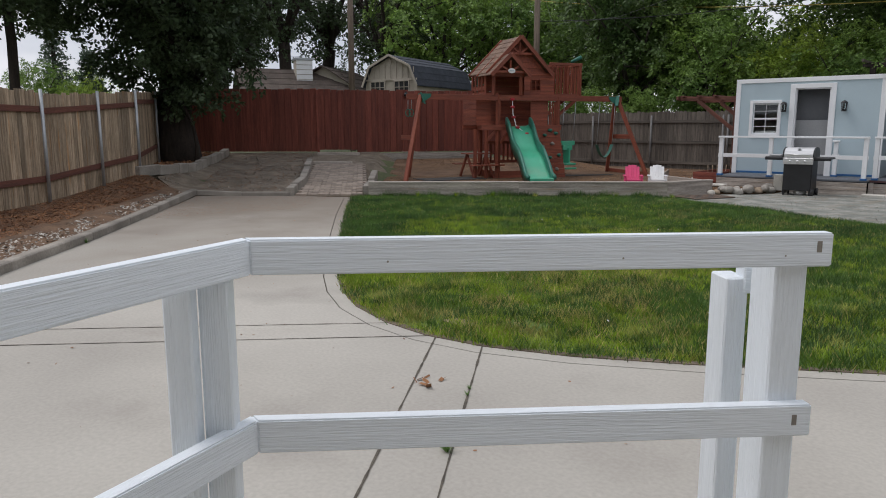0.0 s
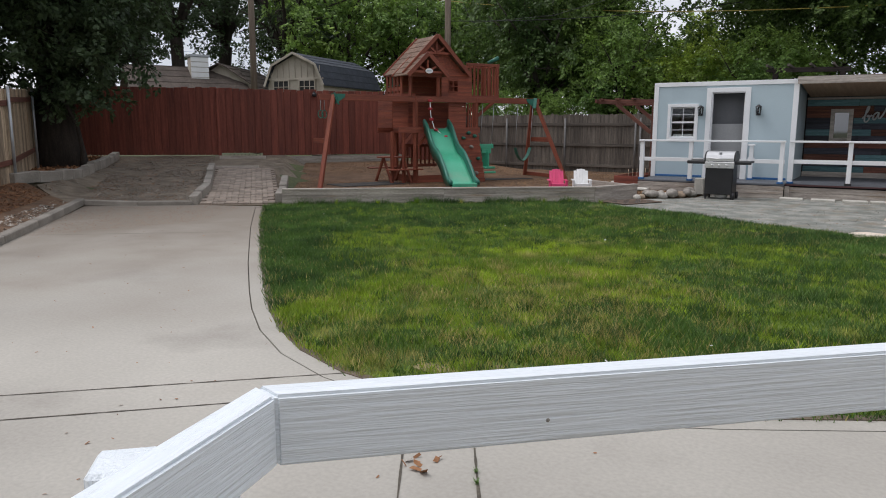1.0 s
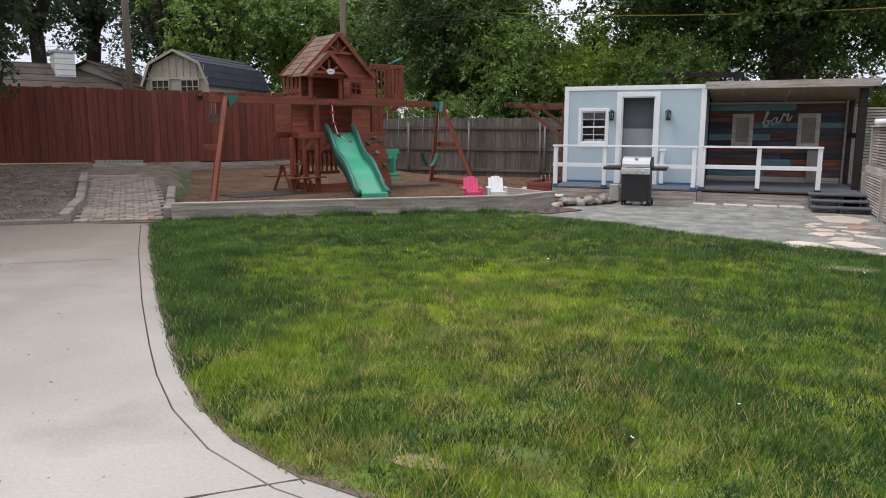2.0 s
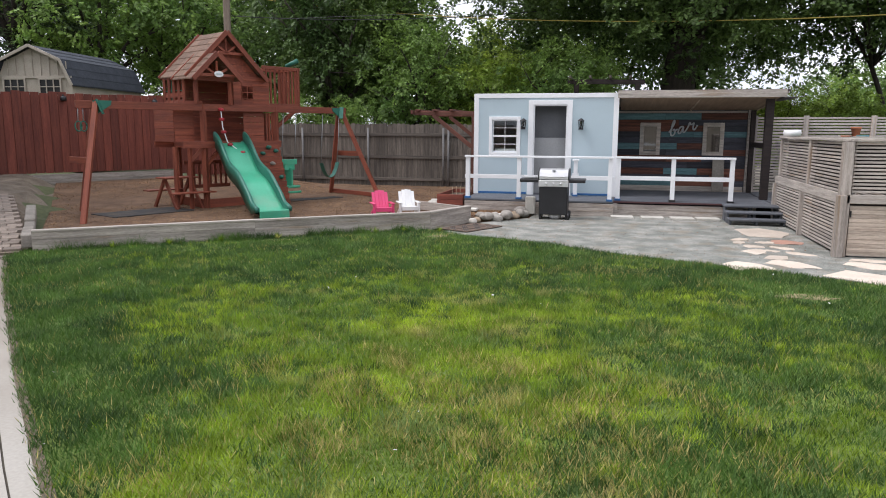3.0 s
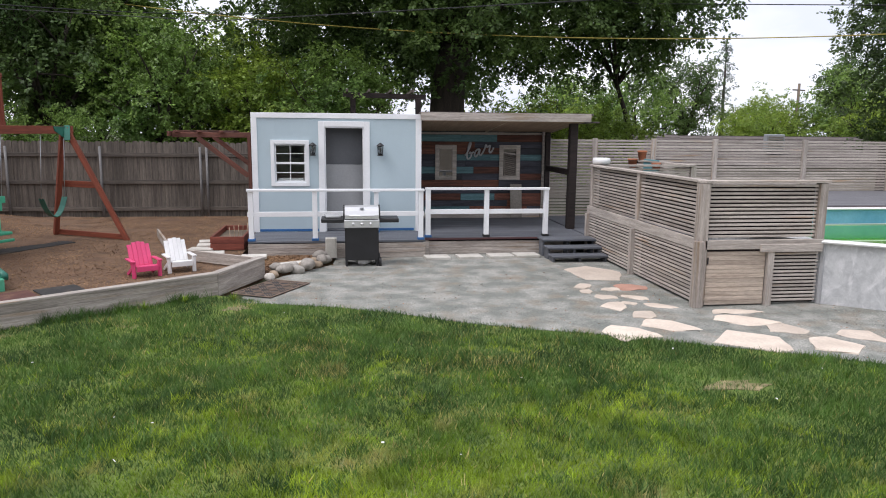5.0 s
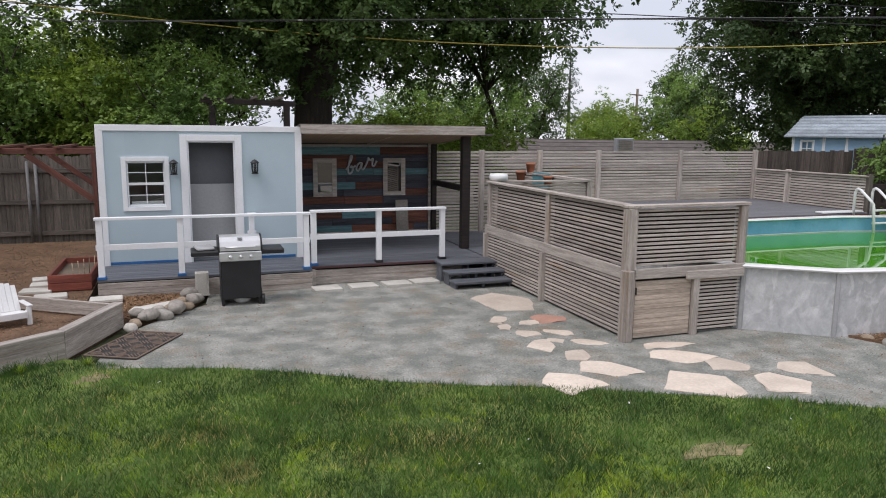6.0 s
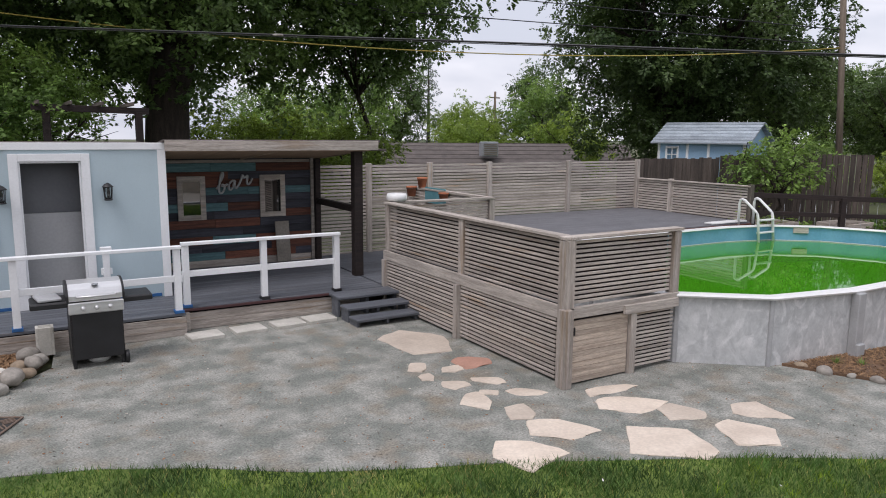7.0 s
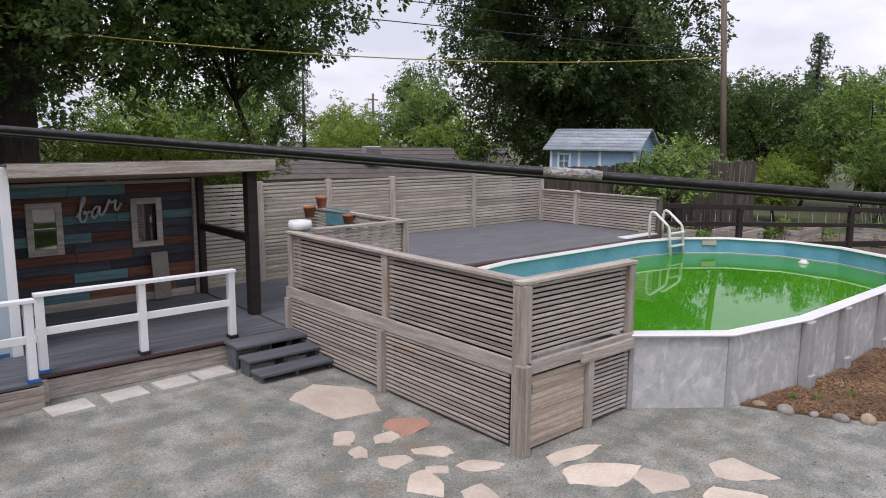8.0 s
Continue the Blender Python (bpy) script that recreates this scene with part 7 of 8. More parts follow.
def splice():
    p, q = Vector((-5.0, 10.09, 2.99)), Vector((0.0, 4.08, 2.49))
    c = p.lerp(q, 0.1985)
    d = (q - p).normalized()
    root = thing("cable_splice", c, "frayed pale tape splice on the black cable", "cable splice")
    rod("wrap", [c - d * 0.013, c - d * 0.006, c, c + d * 0.007, c + d * 0.014], [0.0021, 0.0025, 0.0023, 0.0027, 0.0021], FRAY, root, sides=8)


splice()
wire("yellow_cable", [(-30, 32, 10.0), (17.62, 20.44, 5.38)], 0.014, YELLOWWIRE, "sagging yellow-jacketed overhead cable", sag=2.4, n=40)
wire("power_line", [(-25, 30, 9.5), (4.7, 26, 6.05), (17.62, 20.44, 5.45)], 0.014, CABLE, "thin dark overhead power line")
wire("power_line", [(-25, 31, 10.5), (6.0, 26.5, 6.8), (17.62, 20.44, 5.9)], 0.014, CABLE, "thin dark overhead power line")
for k in range(3):
    wire("power_line", [(17.46, 20.66, 9.0 + 0.5 * k), (36, 7 - k, 8.5 + 0.4 * k)], 0.012, CABLE, "thin dark overhead power line")
wire("power_line", [(-14.6, 23.1, 6.0), (*FL(27.5, -3.4), 7.4), (*FL(24, -24), 7.0)], 0.013, CABLE, "thin dark overhead power line", sag=0.2)
wire("power_line", [(-14.6, 23.1, 5.2), (-4, 28, 5.9)], 0.013, CABLE, "thin dark overhead power line", sag=0.25)

# fence and rails beyond the garden
for i, (a, b, z) in enumerate((((10.2, 22.25), (13.6, 21.5), 2.03), ((13.62, 21.5), (16.6, 20.6), 2.12), ((16.62, 20.58), (17.6, 19.15), 2.15))):
    g = float(rise(np.array(a[0]), np.array(a[1]))) - 0.05
    fence("old_fence", a, b, (g, g), z - g, 0.145, GARDENFENCE, "old dark board fence beyond the garden", -1, seed=41 + i)


def garden_rail():
    root = thing("garden_rail", (12, 16.5, 0), "dark weathered post and rail garden fence", "fence")
    a, b = Vector((10.3, 18.1, 0)), Vector((18.0, 13.6, 0))
    for t in (0.02, 0.26, 0.6, 0.98):
        p = a.lerp(b, t)
        board("post", (p.x, p.y, 0.6), (0.12, 0.12, 1.3), DARKWOOD_AND_GAPS, root, turn=-30)
    for z0, z1, h in ((1.32, 1.02, 0.12), (0.9, 0.66, 0.10), (0.35, 0.25, 0.14)):
        beam("rail", (a.x, a.y, z0), (b.x, b.y, z1), 0.05, h, DARKWOOD_AND_GAPS, root)
    for k in range(24):
        p = a.lerp(b, (k + 0.5) / 24)
        rod("mesh_wire", [(p.x, p.y, 0), (p.x, p.y, 1.1)], 0.004, STEEL, root, sides=4)


garden_rail()


def planter_boxes():
    rng = random.Random(6)
    for x, y, s in ((12.2, 18.8, 1.4), (14.0, 17.8, 1.2), (15.6, 17.0, 1.4), (17.6, 15.6, 1.3)):
        r = thing("raised_bed", (x, y, 0), "grey timber raised vegetable bed", "planter", "raised beds")
        for k in range(3):
            for dx, dy, tt in ((0, -0.4, 0), (0, 0.4, 0), (-s / 2, 0, 90), (s / 2, 0, 90)):
                board("bed_plank", (x + dx, y + dy, 0.1 + k * 0.16), (s if tt == 0 else 0.78, 0.03, 0.15), GREYWOOD, r, turn=tt)
        board("soil", (x, y, 0.35), (s - 0.06, 0.74, 0.1), EARTH, r)


planter_boxes()
sheet("garden_soil", [(10.6, 12.6), (10.4, 18.2), (10.2, 22.0), (16.4, 20.4), (20.5, 15.5), (16, 12.0)], EARTH, 0.0, 0.8, "dark dug garden soil beyond the pool", "soil bed", rough=0.06)


def garden_plant(x, y, z, s, seed, material):
    """A low leafy vegetable: short stems and a mound of leaves."""
    rng = np.random.default_rng(seed)
    root = thing("garden_plant", (x, y, z), "leafy green vegetable plant in the garden", "plant", "garden plants")
    for k in range(4):
        a = rng.uniform(0, 6.28)
        rod("stem", [(x, y, z), (x + 0.4 * s * math.cos(a), y + 0.4 * s * math.sin(a), z + s * 0.8)], 0.008, TRUNK, root, sides=4)
    c = np.stack([x + rng.normal(0, 0.35 * s, 9), y + rng.normal(0, 0.35 * s, 9), z + s * rng.uniform(0.35, 1.0, 9)], -1)
    leaf_mesh("leaves", leaves(rng, c, 0.22 * s, 60, 0.09, 0.7, 0.2), material, root)


for i in range(22):
    rg = random.Random(70 + i)
    garden_plant(12.0 + 0.33 * i + rg.uniform(-0.4, 0.4), 19.6 - 0.2 * i + rg.uniform(-1.3, 1.1), 0.02, rg.uniform(0.3, 0.75), 70 + i, (LEAF_MID, LEAF_OAK, LEAF_LIGHT)[i % 3])


def hoop_trellis():
    root = thing("hoop_trellis", (17.2, 15.6, 0), "wire hoop trellis arched over a garden bed", "trellis")
    for k in range(7):
        o = Vector((17.2, 15.6, 0)) + Vector((0.86, -0.5, 0)) * (k * 0.28 - 0.84)
        rod("hoop", [o + Vector((0.5, 0.86, 0)) * (0.6 * math.cos(t)) + Vector((0, 0, 1.45 * math.sin(t))) for t in np.linspace(0, math.pi, 15)], 0.008, STEEL, root, sides=5)
    for t in np.linspace(0.3, math.pi - 0.3, 7):
        o = Vector((17.2, 15.6, 0)) + Vector((0.5, 0.86, 0)) * (0.6 * math.cos(t)) + Vector((0, 0, 1.45 * math.sin(t)))
        rod("cross_wire", [o - Vector((0.86, -0.5, 0)) * 0.86, o + Vector((0.86, -0.5, 0)) * 0.86], 0.006, STEEL, root, sides=5)


hoop_trellis()
# ---- grill ----
def grill():
    x0, x1, y = -4.09, -3.54, 16.32
    c = (x0 + x1) / 2
    root = thing("gas_grill", (c, y, 0), "black and stainless gas grill standing on the patio", "grill")
    w = x1 - x0
    board("cabinet_door", (c, y - 0.235, 0.38), (w - 0.03, 0.02, 0.54), BLACK, root, bevel=0.006)
    for x in (x0 + 0.015, x1 - 0.015):
        board("side_panel", (x, y, 0.36), (0.025, 0.45, 0.66), BLACK, root)
    board("base_shelf", (c, y, 0.12), (w, 0.46, 0.03), BLACK, root)
    board("back_panel", (c, y + 0.22, 0.4), (w, 0.02, 0.5), BLACK, root)
    board("firebox", (c, y, 0.70), (w, 0.44, 0.14), BLACK, root, bevel=0.015)
    panel = board("control_panel", (c, y - 0.25, 0.71), (w + 0.02, 0.05, 0.13), STAINLESS, root, "stainless control panel", bevel=0.01)
    for k in range(3):
        bm = bmesh.new()
        bmesh.ops.create_cone(bm, cap_ends=True, segments=16, radius1=0.026, radius2=0.021, depth=0.035)
        bmesh.ops.rotate(bm, cent=(0, 0, 0), matrix=Matrix.Rotation(radians(90), 3, "X"), verts=bm.verts)
        part("knob", bm, STAINLESS, panel, "", Matrix.Translation((c - 0.14 + 0.14 * k, y - 0.292, 0.71)), True)
    bm = bmesh.new()
    prof = [(-0.25, 0.79), (-0.25, 0.85), (-0.22, 0.92), (-0.14, 0.97), (0.0, 0.99), (0.14, 0.97), (0.22, 0.90), (0.22, 0.79)]
    a = [bm.verts.new((x0 - 0.005, y + p, z)) for p, z in prof]
    b = [bm.verts.new((x1 + 0.005, y + p, z)) for p, z in prof]
    bm.faces.new(a)
    bm.faces.new(b[::-1])
    for i in range(len(prof)):
        bm.faces.new((a[i], a[(i + 1) % 8], b[(i + 1) % 8], b[i]))
    lid = part("lid", bm, STAINLESS, root, "rounded stainless lid")
    for x in (x0 - 0.012, x1 + 0.012):
        bm = bmesh.new()
        a = [bm.verts.new((x - 0.012, y + p * 1.05, z + (0.006 if z > 0.8 else 0))) for p, z in prof]
        b = [bm.verts.new((x + 0.012, y + p * 1.05, z + (0.006 if z > 0.8 else 0))) for p, z in prof]
        bm.faces.new(a)
        bm.faces.new(b[::-1])
        for i in range(len(prof)):
            bm.faces.new((a[i], a[(i + 1) % 8], b[(i + 1) % 8], b[i]))
        part("lid_cheek", bm, BLACK, lid)
    rod("lid_handle", [(x0 + 0.08, y - 0.26, 0.845), (x0 + 0.08, y - 0.3, 0.845), (x1 - 0.08, y - 0.3, 0.845), (x1 - 0.08, y - 0.26, 0.845)], 0.013, STAINLESS, lid)
    lathe("thermometer", (c, y - 0.2, 0.955), [(0.035, 0), (0.035, 0.012), (0.001, 0.013)], STEEL, lid)
    for a, b in ((x0 - 0.38, x0 - 0.01), (x1 + 0.01, x1 + 0.33)):
        board("side_shelf", ((a + b) / 2, y - 0.02, 0.775), (b - a, 0.4, 0.04), BLACK, root, bevel=0.012)
        board("shelf_lip", ((a + b) / 2, y - 0.21, 0.755), (b - a, 0.03, 0.06), BLACK, root, bevel=0.01)
    for dx in (-0.25, 0.25):
        for dy in (-0.2, 0.2):
            board("leg", (c + dx, y + dy, 0.06), (0.035, 0.035, 0.14), BLACK, root)
    for dy in (-0.2, 0.2):
        bm = bmesh.new()
        bmesh.ops.create_cone(bm, cap_ends=True, segments=18, radius1=0.075, radius2=0.075, depth=0.04)
        bmesh.ops.rotate(bm, cent=(0, 0, 0), matrix=Matrix.Rotation(radians(90), 3, "Y"), verts=bm.verts)
        part("wheel", bm, BLACK, root, "", Matrix.Translation((x1 + 0.02, y + dy, 0.075)), True)
    lathe("propane_tank", (c + 0.02, y, 0.005), [(0.08, 0), (0.12, 0.03), (0.13, 0.09), (0.06, 0.12), (0.001, 0.12)], WHITEPLASTIC, root, "white propane tank foot")
    cloth = board("folded_cover", (x0 - 0.2, y - 0.03, 0.82), (0.24, 0.34, 0.035), POOLGREY, None, bevel=0.012, turn=8)
    tagged(cloth, "folded grey grill tray lying on the side shelf", "tray")


grill()


# ---- small lawn chairs ----
def lawn_chair(at, turn, material, label):
    root = thing("lawn_chair", at, label, "chair", "toy lawn chairs", turn=turn)
    M = PLACE[root]
    def slab(name, p, q, w, t, lab="", bevel=0.01):
        p, q = M @ (Vector(p) * 0.79), M @ (Vector(q) * 0.79)
        return beam(name, p, q, w * 0.79, t * 0.79, material, root, lab, bevel=bevel)
    for k in range(5):
        x = -0.16 + k * 0.08
        slab("back_slat", (x, 0.10, 0.18), (x * 0.98, 0.32, 0.60 - (0, 0.012, 0.05)[abs(k - 2)]), 0.0785, 0.022)
    slab("back_brace", (-0.19, 0.255, 0.42), (0.19, 0.255, 0.42), 0.025, 0.05)
    for k in range(5):
        y = -0.22 + k * 0.075
        slab("seat_slat", (-0.19, y, 0.22 - k * 0.012), (0.19, y, 0.22 - k * 0.012), 0.0735, 0.02)
    for s in (-1, 1):
        slab("arm", (s * 0.235, -0.26, 0.31), (s * 0.235, 0.20, 0.31), 0.08, 0.03)
        slab("front_leg", (s * 0.225, -0.22, 0.0), (s * 0.225, -0.21, 0.297), 0.07, 0.06)
        slab("rear_leg", (s * 0.215, 0.27, 0.0), (s * 0.215, -0.2, 0.23), 0.03, 0.08)
    slab("front_apron", (-0.19, -0.262, 0.175), (0.19, -0.262, 0.175), 0.022, 0.10)


lawn_chair((-7.0, 15.2, 0.085), 30, PINK, "small bright pink plastic garden chair")
lawn_chair((-6.58, 15.55, 0.085), 26, WHITEPLASTIC, "small white plastic garden chair")


# ---- stones ----
def stone_slab(name, x, y, r, seed, material, label, category, group, ratio=0.65, turn=0.0, z=0.012, th=0.04, n=6):
    rng = random.Random(seed)
    pts = []
    for k in range(n):
        a = 6.2832 * (k + rng.uniform(-0.34, 0.34)) / n
        q = r * rng.uniform(0.78, 1.2)
        px, py = q * math.cos(a), q * math.sin(a) * ratio
        c, s = math.cos(radians(turn)), math.sin(radians(turn))
        pts.append((px * c - py * s, px * s + py * c))
    rough = []
    for (ax, ay), (bx, by) in zip(pts, pts[1:] + pts[:1]):
        rough.append((ax, ay))
        for t in (0.3, 0.62):
            o = r * rng.uniform(-0.05, 0.07)
            d = math.hypot(bx - ax, by - ay) + 1e-6
            rough.append((ax + (bx - ax) * t + (by - ay) / d * o, ay + (by - ay) * t - (bx - ax) / d * o))
    bm = prism(rough, -th, 0.0)
    top = [e for e in bm.edges if all(v.co.z > -0.001 for v in e.verts)]
    bmesh.ops.bevel(bm, geom=top, offset=0.01, segments=1, affect="EDGES")
    for v in bm.verts:
        if v.co.z > -0.005:
            v.co.z += rng.uniform(-0.003, 0.003)
    ob = part(name, bm, material, None, label, Matrix.Translation((x, y, z)))
    return tagged(ob, "", category, group)


FLAGS = [(-0.22, 15.09, 0.58, 0.9, -64), (-0.69, 14.27, 0.13, 1.3, -39), (-0.75, 13.9, 0.11, 1.3, -29), (-0.36, 14.01, 0.12, 1.3, -43), (0.0, 14.11, 0.26, 0.9, -63), (-0.21, 13.5, 0.18, 0.65, -38),
         (-0.61, 13.52, 0.16, 1.04, -49), (-0.41, 13.19, 0.12, 0.88, -54), (-0.68, 13.04, 0.19, 1.2, -34), (-0.07, 13.0, 0.2, 0.74, -23), (-0.47, 12.6, 0.16, 1.3, -27), (-0.39, 12.07, 0.36, 0.66, -32),
         (-0.92, 11.78, 0.36, 0.75, -41), (0.64, 12.19, 0.43, 0.51, -18), (0.73, 12.6, 0.36, 0.28, -7), (0.92, 11.77, 0.24, 1.1, -18), (0.26, 11.36, 0.42, 0.85, -38), (1.63, 11.44, 0.28, 0.9, -52), (1.0, 11.11, 0.28, 1.1, -19)]
for i, (x, y, r, ra, tu) in enumerate(FLAGS):
    red = i in (2, 4)
    stone_slab("flagstone", x, y, r * 1.06, 50 + i, FLAGRED if i == 4 else FLAG, "reddish sandstone flagstone in the patio" if red else "pale pink sandstone flagstone", "flagstone", "patio flagstones", ra, tu, 0.012, n=5)
for x, y in ((-2.5, 16.72), (-1.92, 16.75), (-1.36, 16.78), (-0.88, 16.82)):
    ob = board("square_paver", (x, y, 0.025), (0.43, 0.33, 0.05), PAVER, None, "pale square concrete paver beside the deck", turn=4, bevel=0.006)
    tagged(ob, "", "paver", "square pavers")
for x, y, t in ((-6.6, 18.3, 12), (-6.55, 17.85, 5), (-6.6, 17.4, -4), (-6.35, 16.95, 8), (-5.6, 16.55, 3), (-5.05, 15.95, -12), (-4.9, 16.1, 30)):
    ob = board("stepping_slab", (x, y, 0.11 if x < -5.5 else 0.06), (0.42, 0.26, 0.05), PAVER, None, "rough pale stepping slab in the mulch", turn=t, bevel=0.01)
    tagged(ob, "", "paver", "stepping slabs")


def boulder(x, y, z, r, seed, label="rounded grey river rock", group="river rocks"):
    bm = bmesh.new()
    bmesh.ops.create_icosphere(bm, subdivisions=3, radius=1)
    o = Vector((seed * 1.3, seed * 0.7, 0))
    for v in bm.verts:
        v.co *= 1 + 0.16 * noise.noise(v.co * 1.3 + o) + 0.05 * noise.noise(v.co * 3 + o)
    bmesh.ops.scale(bm, vec=(r * 1.2, r * 0.9, r * 0.72), verts=bm.verts)
    ob = part("river_rock", bm, (ROCK, TANROCK, ROCK, PALEROCK)[seed % 4], None, label, Matrix.Translation((x, y, z)) @ Matrix.Rotation(seed * 1.9, 4, "Z"), True)
    tagged(ob, "", "rock", group)


for i, (x, y, r) in enumerate(((-5.16, 15.3, 0.12), (-5.0, 15.5, 0.14), (-4.84, 15.62, 0.13), (-4.68, 15.82, 0.14), (-4.55, 16.05, 0.12), (-4.47, 16.28, 0.13), (-4.42, 16.5, 0.12), (-5.15, 15.62, 0.1), (-4.62, 16.35, 0.14), (-4.9, 15.75, 0.1), (-5.2, 15.1, 0.1), (-4.52, 16.62, 0.12), (-4.76, 15.98, 0.12), (-5.08, 15.42, 0.09))):
    boulder(x, y, 0.055 + 0.05 * (i % 2), r * (0.68 + 0.09 * (i % 4)), i + 1, ("rounded grey river rock", "tan river rock beside the shed bed", "rounded grey river rock", "pale river rock beside the shed bed")[(i + 1) % 4])
for i, (x, y) in enumerate(((3.15, 12.28), (3.24, 12.05), (3.3, 11.8), (3.42, 11.55), (3.52, 11.32), (3.68, 11.12), (3.9, 10.92), (4.2, 10.78), (4.5, 10.66), (4.8, 10.56))):
    boulder(x, y, 0.02, 0.05 + 0.02 * (i % 3), i + 20, "tan river rock edging the mulch bed", "bed edge rocks")


def cinder_block():
    x, y = -4.33, 16.78
    root = thing("cinder_block", (x, y, 0.0), "upright grey concrete block", "block")
    for dx, dy, sx, sy in ((-0.08, 0, 0.03, 0.16), (0.08, 0, 0.03, 0.16), (0, -0.065, 0.13, 0.03), (0, 0.065, 0.13, 0.03), (0, 0, 0.13, 0.025)):
        board("web", (x + dx, y + dy, 0.21), (sx, sy, 0.34), PAVER, root)


cinder_block()


def door_mat():
    M = Matrix.Translation((-5.11, 14.47, 0.012)) @ Matrix.Rotation(radians(62), 4, "Z")
    root = thing("door_mat", (-5.11, 14.47, 0.01), "brown woven-pattern rubber mat on the patio", "mat", turn=62)
    board("mat_base", (-5.11, 14.47, 0.014), (1.0, 0.62, 0.012), RUBBER, root, turn=62)
    for bx in range(6):
        for by in range(4):
            for k in range(4):
                c = M @ Vector((-0.4 + bx * 0.16, -0.225 + by * 0.15, 0.012))
                flip = 45 if (bx + by) % 2 else -45
                o = M.to_3x3() @ (Matrix.Rotation(radians(flip), 3, "Z") @ Vector(((k - 1.5) * 0.032, 0, 0)))
                board("rib", c + o, (0.014, 0.115, 0.012), MATWEAVE, root, turn=62 + flip, bevel=0.003)
    for x, y, sx, sy in ((0, 0.305, 1.0, 0.02), (0, -0.305, 1.0, 0.02), (0.49, 0, 0.02, 0.6), (-0.49, 0, 0.02, 0.6)):
        board("border", M @ Vector((x, y, 0.012)), (sx, sy, 0.014), MATWEAVE, root, turn=62, bevel=0.003)


door_mat()


# ---- planter box and pergola frame beside the shed ----
def red_planter():
    root = thing("planter_box", (-6.15, 17.6, 0.08), "low red-brown timber planter box with bare soil", "planter")
    x0, x1, y0, y1 = -6.42, -5.88, 17.35, 18.9
    for z in (0.16, 0.28):
        board("planter_board", ((x0 + x1) / 2, y0, z), (x1 - x0 + 0.04, 0.035, 0.115), REDFENCE, root)
        board("planter_board", ((x0 + x1) / 2, y1, z), (x1 - x0 + 0.04, 0.035, 0.115), REDFENCE, root)
        board("planter_board", (x0, (y0 + y1) / 2, z), (y1 - y0 - 0.04, 0.035, 0.115), REDFENCE, root, turn=90)
        board("planter_board", (x1, (y0 + y1) / 2, z), (y1 - y0 - 0.04, 0.035, 0.115), REDFENCE, root, turn=90)
    board("soil", ((x0 + x1) / 2, (y0 + y1) / 2, 0.17), (x1 - x0 - 0.04, y1 - y0 - 0.04, 0.16), EARTH, root)
    for k in range(6):
        rod("dry_stem", [(-6.1 + 0.05 * k, 17.4 + 0.15 * k, 0.22), (-6.12 + 0.06 * k, 17.42 + 0.15 * k, 0.5)], 0.006, TANFENCE, root, sides=4)


red_planter()


def shade_frame():
    root = thing("shade_frame", (-6.4, 18.3, 0.1), "red-brown timber lean-to frame with diagonal braces", "pergola")
    for y in (18.25, 19.9):
        beam("brace", (-5.86, y, 1.35), (-6.75, y, 2.05), 0.045, 0.09, REDRAIL, root)
        beam("rafter", (-7.2, y, 2.1), (-5.8, y, 2.1), 0.045, 0.09, REDRAIL, root)
        beam("post", (-5.83, y, 0.08), (-5.83, y, 2.1), 0.06, 0.06, REDRAIL, root)
    for x in (-7.1, -6.7, -6.3):
        beam("purlin", (x, 18.1, 2.165), (x, 20.1, 2.165), 0.09, 0.035, REDRAIL, root)
    beam("purlin", (-7.22, 18.05, 2.12), (-7.22, 20.1, 2.12), 0.04, 0.09, REDRAIL, root)


shade_frame()


def roof_frame():
    """Old timber structure whose top shows above the shed."""
    root = thing("timber_frame", (-2.9, 23.5, 0), "old dark timber frame standing behind the shed", "pergola")
    for x in (-3.85, -2.15):
        board("post", (x, 23.6, 1.5), (0.14, 0.14, 3.1), DARKWOOD_AND_GAPS, root)
    beam("beam", (-4.1, 23.6, 3.12), (-1.95, 23.6, 3.08), 0.1, 0.13, DARKWOOD_AND_GAPS, root)
    for k in range(4):
        beam("purlin", (-4.0 + k * 0.55, 22.9, 3.2), (-4.0 + k * 0.55, 24.6, 3.2), 0.06, 0.07, DARKFENCE, root)


roof_frame()


# ---- pots on the slat screens ----
def pot(at, r, h, material, label, group="terracotta pots"):
    ob = lathe("flower_pot", at, [(r * 0.68, 0), (r * 0.92, h * 0.8), (r, h * 0.8), (r, h), (r * 0.88, h), (r * 0.8, h * 0.55), (0.001, h * 0.55)], material, None, label)
    return tagged(ob, "", "pot", group)


tagged(lathe("white_bowl", (0.62, 17.27, 1.622), [(0.10, 0), (0.155, 0.02), (0.165, 0.07), (0.15, 0.125), (0.135, 0.125), (0.145, 0.06), (0.001, 0.04)], WHITEPLASTIC, None, "white ceramic bowl planter standing on the screen"), "", "planter")
pot((2.42, 19.66, 1.6235), 0.105, 0.2, TERRA, "terracotta flower pot standing on the screen")
def wall_pot(y, z, r, h):
    root = thing("hanging_pot", (2.30, y, z), "terracotta flower pot in a ring on the slat screen", "pot", "hung pots")
    lathe("pot", (2.29, y, z), [(r * 0.68, 0), (r * 0.92, h * 0.8), (r, h * 0.8), (r, h), (r * 0.88, h), (r * 0.8, h * 0.55), (0.001, h * 0.55)], TERRA, root)
    rod("ring", [(2.29 + r * 0.97 * math.cos(t), y + r * 0.97 * math.sin(t), z + h * 0.78) for t in np.linspace(0, 6.2832, 17)], 0.006, BLACK, root, sides=5)
    board("bracket", (2.396, y, z + h * 0.75), (0.03, 0.03, 0.08), BLACK, root)


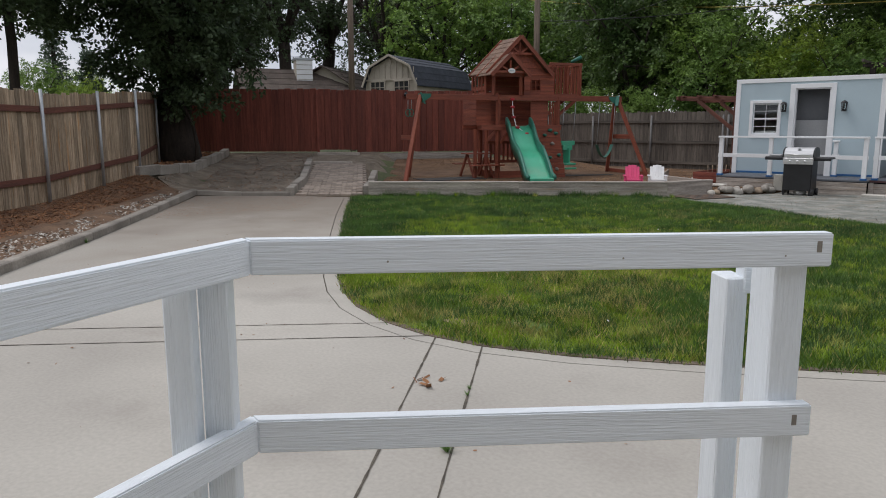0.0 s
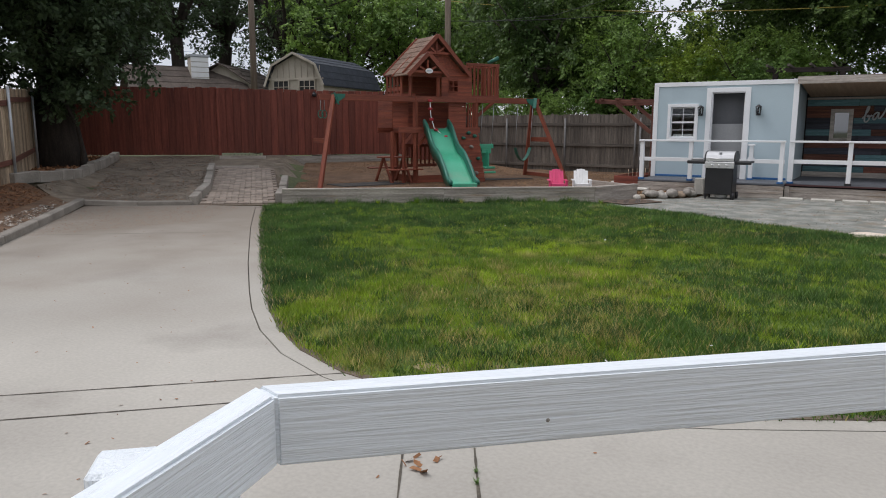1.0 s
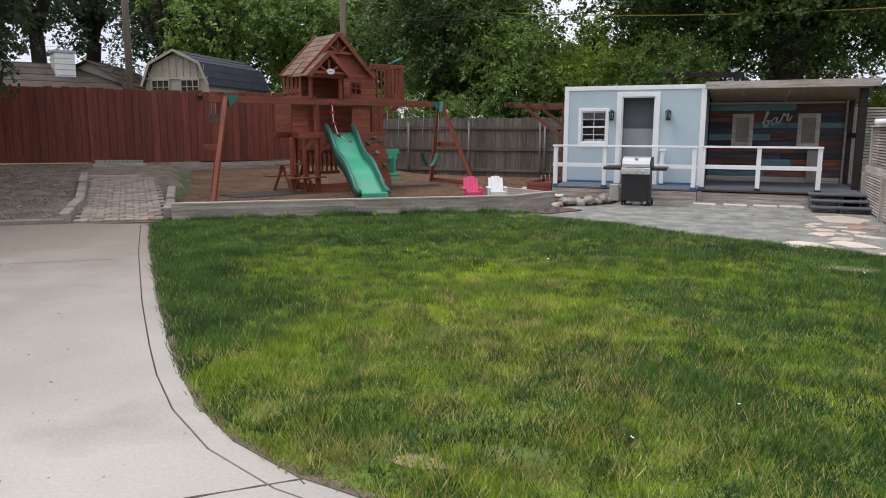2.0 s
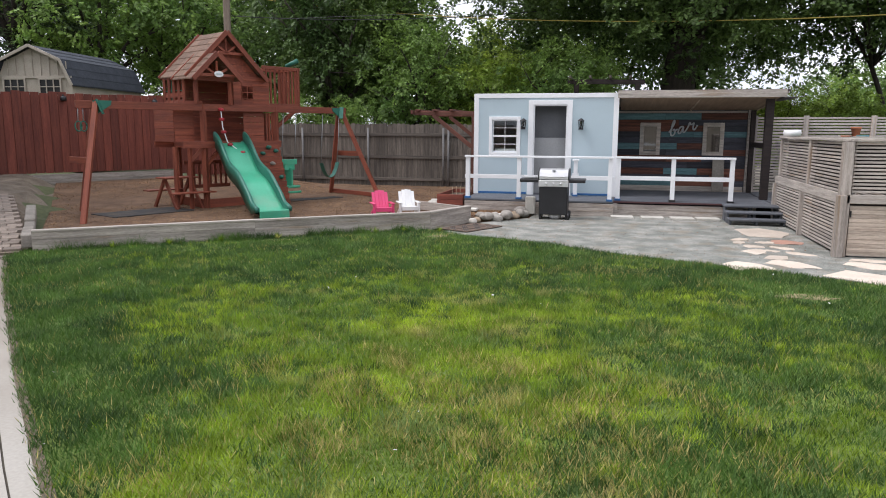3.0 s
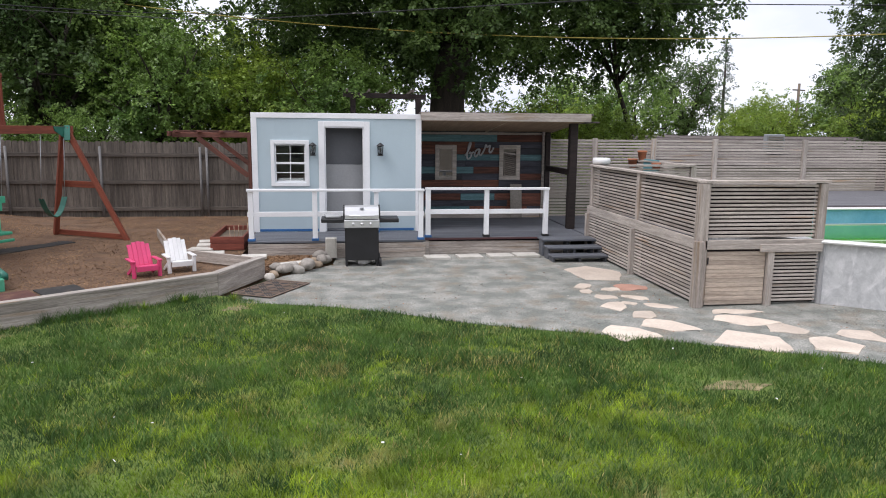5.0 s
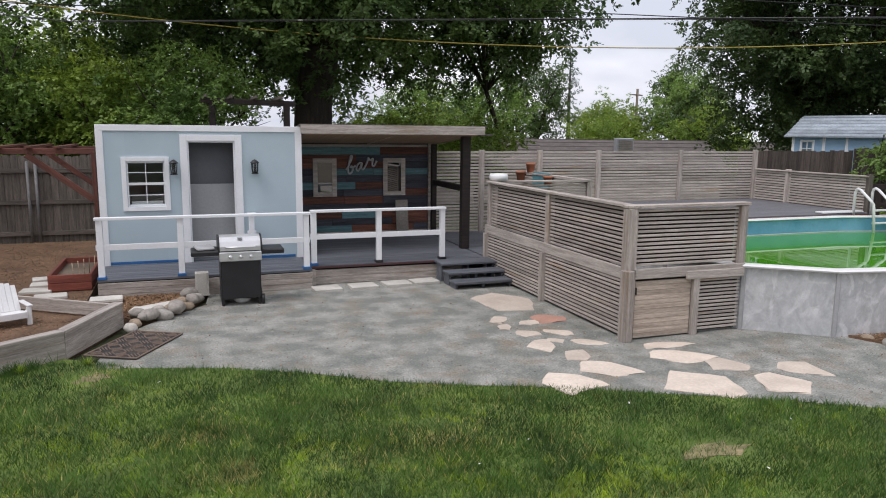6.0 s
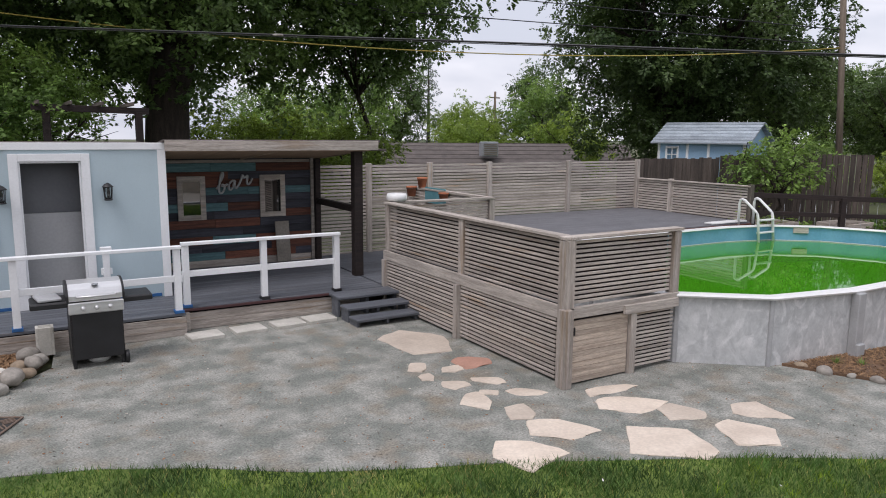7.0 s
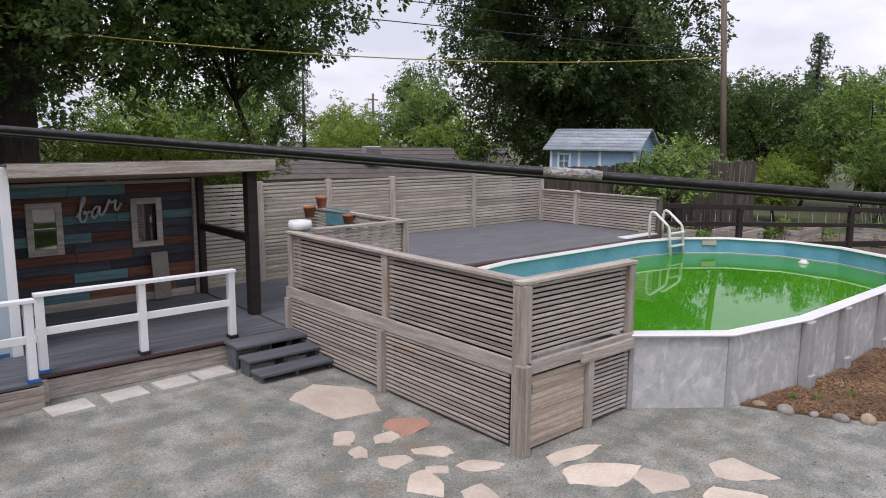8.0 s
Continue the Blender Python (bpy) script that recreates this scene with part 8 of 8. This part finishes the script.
wall_pot(19.86, 1.44, 0.11, 0.2)
wall_pot(18.62, 1.45, 0.10, 0.15)
tagged(board("teal_board", (2.392, 19.1, 1.50), (0.025, 0.76, 0.30), TEAL, None, "weathered teal painted board hung on the slat screen", bevel=0.004), "", "board")

# ---- debris and weeds ----
def weed(x, y, s, seed, label, material=BLADE_BLUE):
    rng = np.random.default_rng(seed)
    n = 46
    a = rng.uniform(0, 6.28, n)
    h, l, w = rng.uniform(0.3, 1.0, n) * s, rng.uniform(0.2, 0.9, n) * s, 0.05 * s
    v = np.zeros((n, 3, 3))
    for i, (p, q) in enumerate(((-1, 0), (1, 0), (0, 1))):
        v[:, i, 0] = x + p * w * np.sin(a) + q * l * np.cos(a)
        v[:, i, 1] = y - p * w * np.cos(a) + q * l * np.sin(a)
        v[:, i, 2] = 0.0 + q * h
    raw("weed", v.reshape(-1, 3), 3, material, label, "weed")


weed(-1.86, 2.28, 0.07, 1, "small grass weed growing in the drive joint")
weed(-2.2, 2.87, 0.035, 2, "tiny weed in the drive joint")
weed(-2.25, 2.95, 0.03, 3, "tiny weed in the drive joint")
weed(-8.95, 3.95, 0.08, 4, "small weed beside the drive kerb")
weed(-13.2, 8.6, 0.1, 5, "small weed on the drive's far end")
for i, (x, y) in enumerate(((3.9, 11.7), (4.3, 11.5), (3.7, 11.9))):
    weed(x, y, 0.13, 20 + i, "green weed in the pool mulch bed", LEAF_MID)
for i, (x, y) in enumerate(((-9.8, 11.1), (-8.6, 12.05), (-7.9, 12.55), (-6.6, 13.55), (-6.2, 13.85), (-9.2, 11.6), (-5.6, 13.95))):
    weed(x + 0.06, y - 0.09, 0.13, 40 + i, "tall grass tuft against the plank wall", BLADE)


def joints():
    """Dirt and moss packed in the drive's joints."""
    rng = random.Random(9)
    for p, q in (((-5.9, 1.39), (-3.36, 3.79)), ((-5.5, 1.25), (-2.95, 3.7)), ((-1.2, 0.66), (-3.03, 3.6)), ((-0.95, 0.83), (-2.68, 3.66)), (FL(11.2, -4.6), FL(11.2, -1.95))):
        p, q = Vector(p), Vector(q)
        u = (q - p).normalized()
        w = Vector((-u.y, u.x))
        n = int((q - p).length / 0.06)
        bm = bmesh.new()
        a, b = [], []
        for k in range(n + 1):
            c = p.lerp(q, k / n)
            h = 0.003 + 0.005 * rng.random()
            a.append(bm.verts.new((c.x + w.x * h, c.y + w.y * h, 0.003)))
            b.append(bm.verts.new((c.x - w.x * h, c.y - w.y * h, 0.003)))
        for k in range(n):
            bm.faces.new((a[k], a[k + 1], b[k + 1], b[k]))
        ob = part("joint", bm, JOINT, bpy.data.objects["concrete_drive"])


joints()
scatter("drive_litter", [(-5.5, 1.5), (-1.0, 1.0), (-1.2, 4.0), (-5, 4.2), FL(14.5, -2.0), FL(14.5, -4.9), FL(8, -4.2)], 170, BARK, 0.010, 0.002, "dry leaf crumbs on the drive", "leaf litter", 0.2, 61)
scatter("lawn_litter", LAWN, 34, WHITEPLASTIC, 0.012, 0.05, "small pale fallen petals on the grass", "leaf litter", 0.3, 62)
scatter("dry_leaves", [(-2.6, 2.75), (-2.35, 2.7), (-2.3, 2.95), (-2.55, 3.0)], 9, BARK, 0.022, 0.004, "curled dry leaves on the drive", "leaf litter", 0.5, 63)
scatter("drive_dust", [FL(11.0, -4.7), FL(14.8, -5.1), FL(14.8, -2.2), FL(12.5, -2.6)], 7000, BARK, 0.006, 0.001, "dirt and bark crumbs at the drive's far end", "leaf litter", 0.2, 64)
scatter("patio_litter", PATIO_AREA, 1600, BARK, 0.010, 0.005, "dry leaf crumbs on the patio", "leaf litter", 0.3, 65)
lathe("pool_float", (9.75, 14.35, 0.53), [(0.03, -0.03), (0.09, -0.01), (0.095, 0.03), (0.06, 0.045), (0.05, 0.07), (0.001, 0.072)], WHITEPLASTIC, None, "small white and blue floating chlorine dispenser")
tagged(bpy.data.objects["pool_float"], "", "pool float")
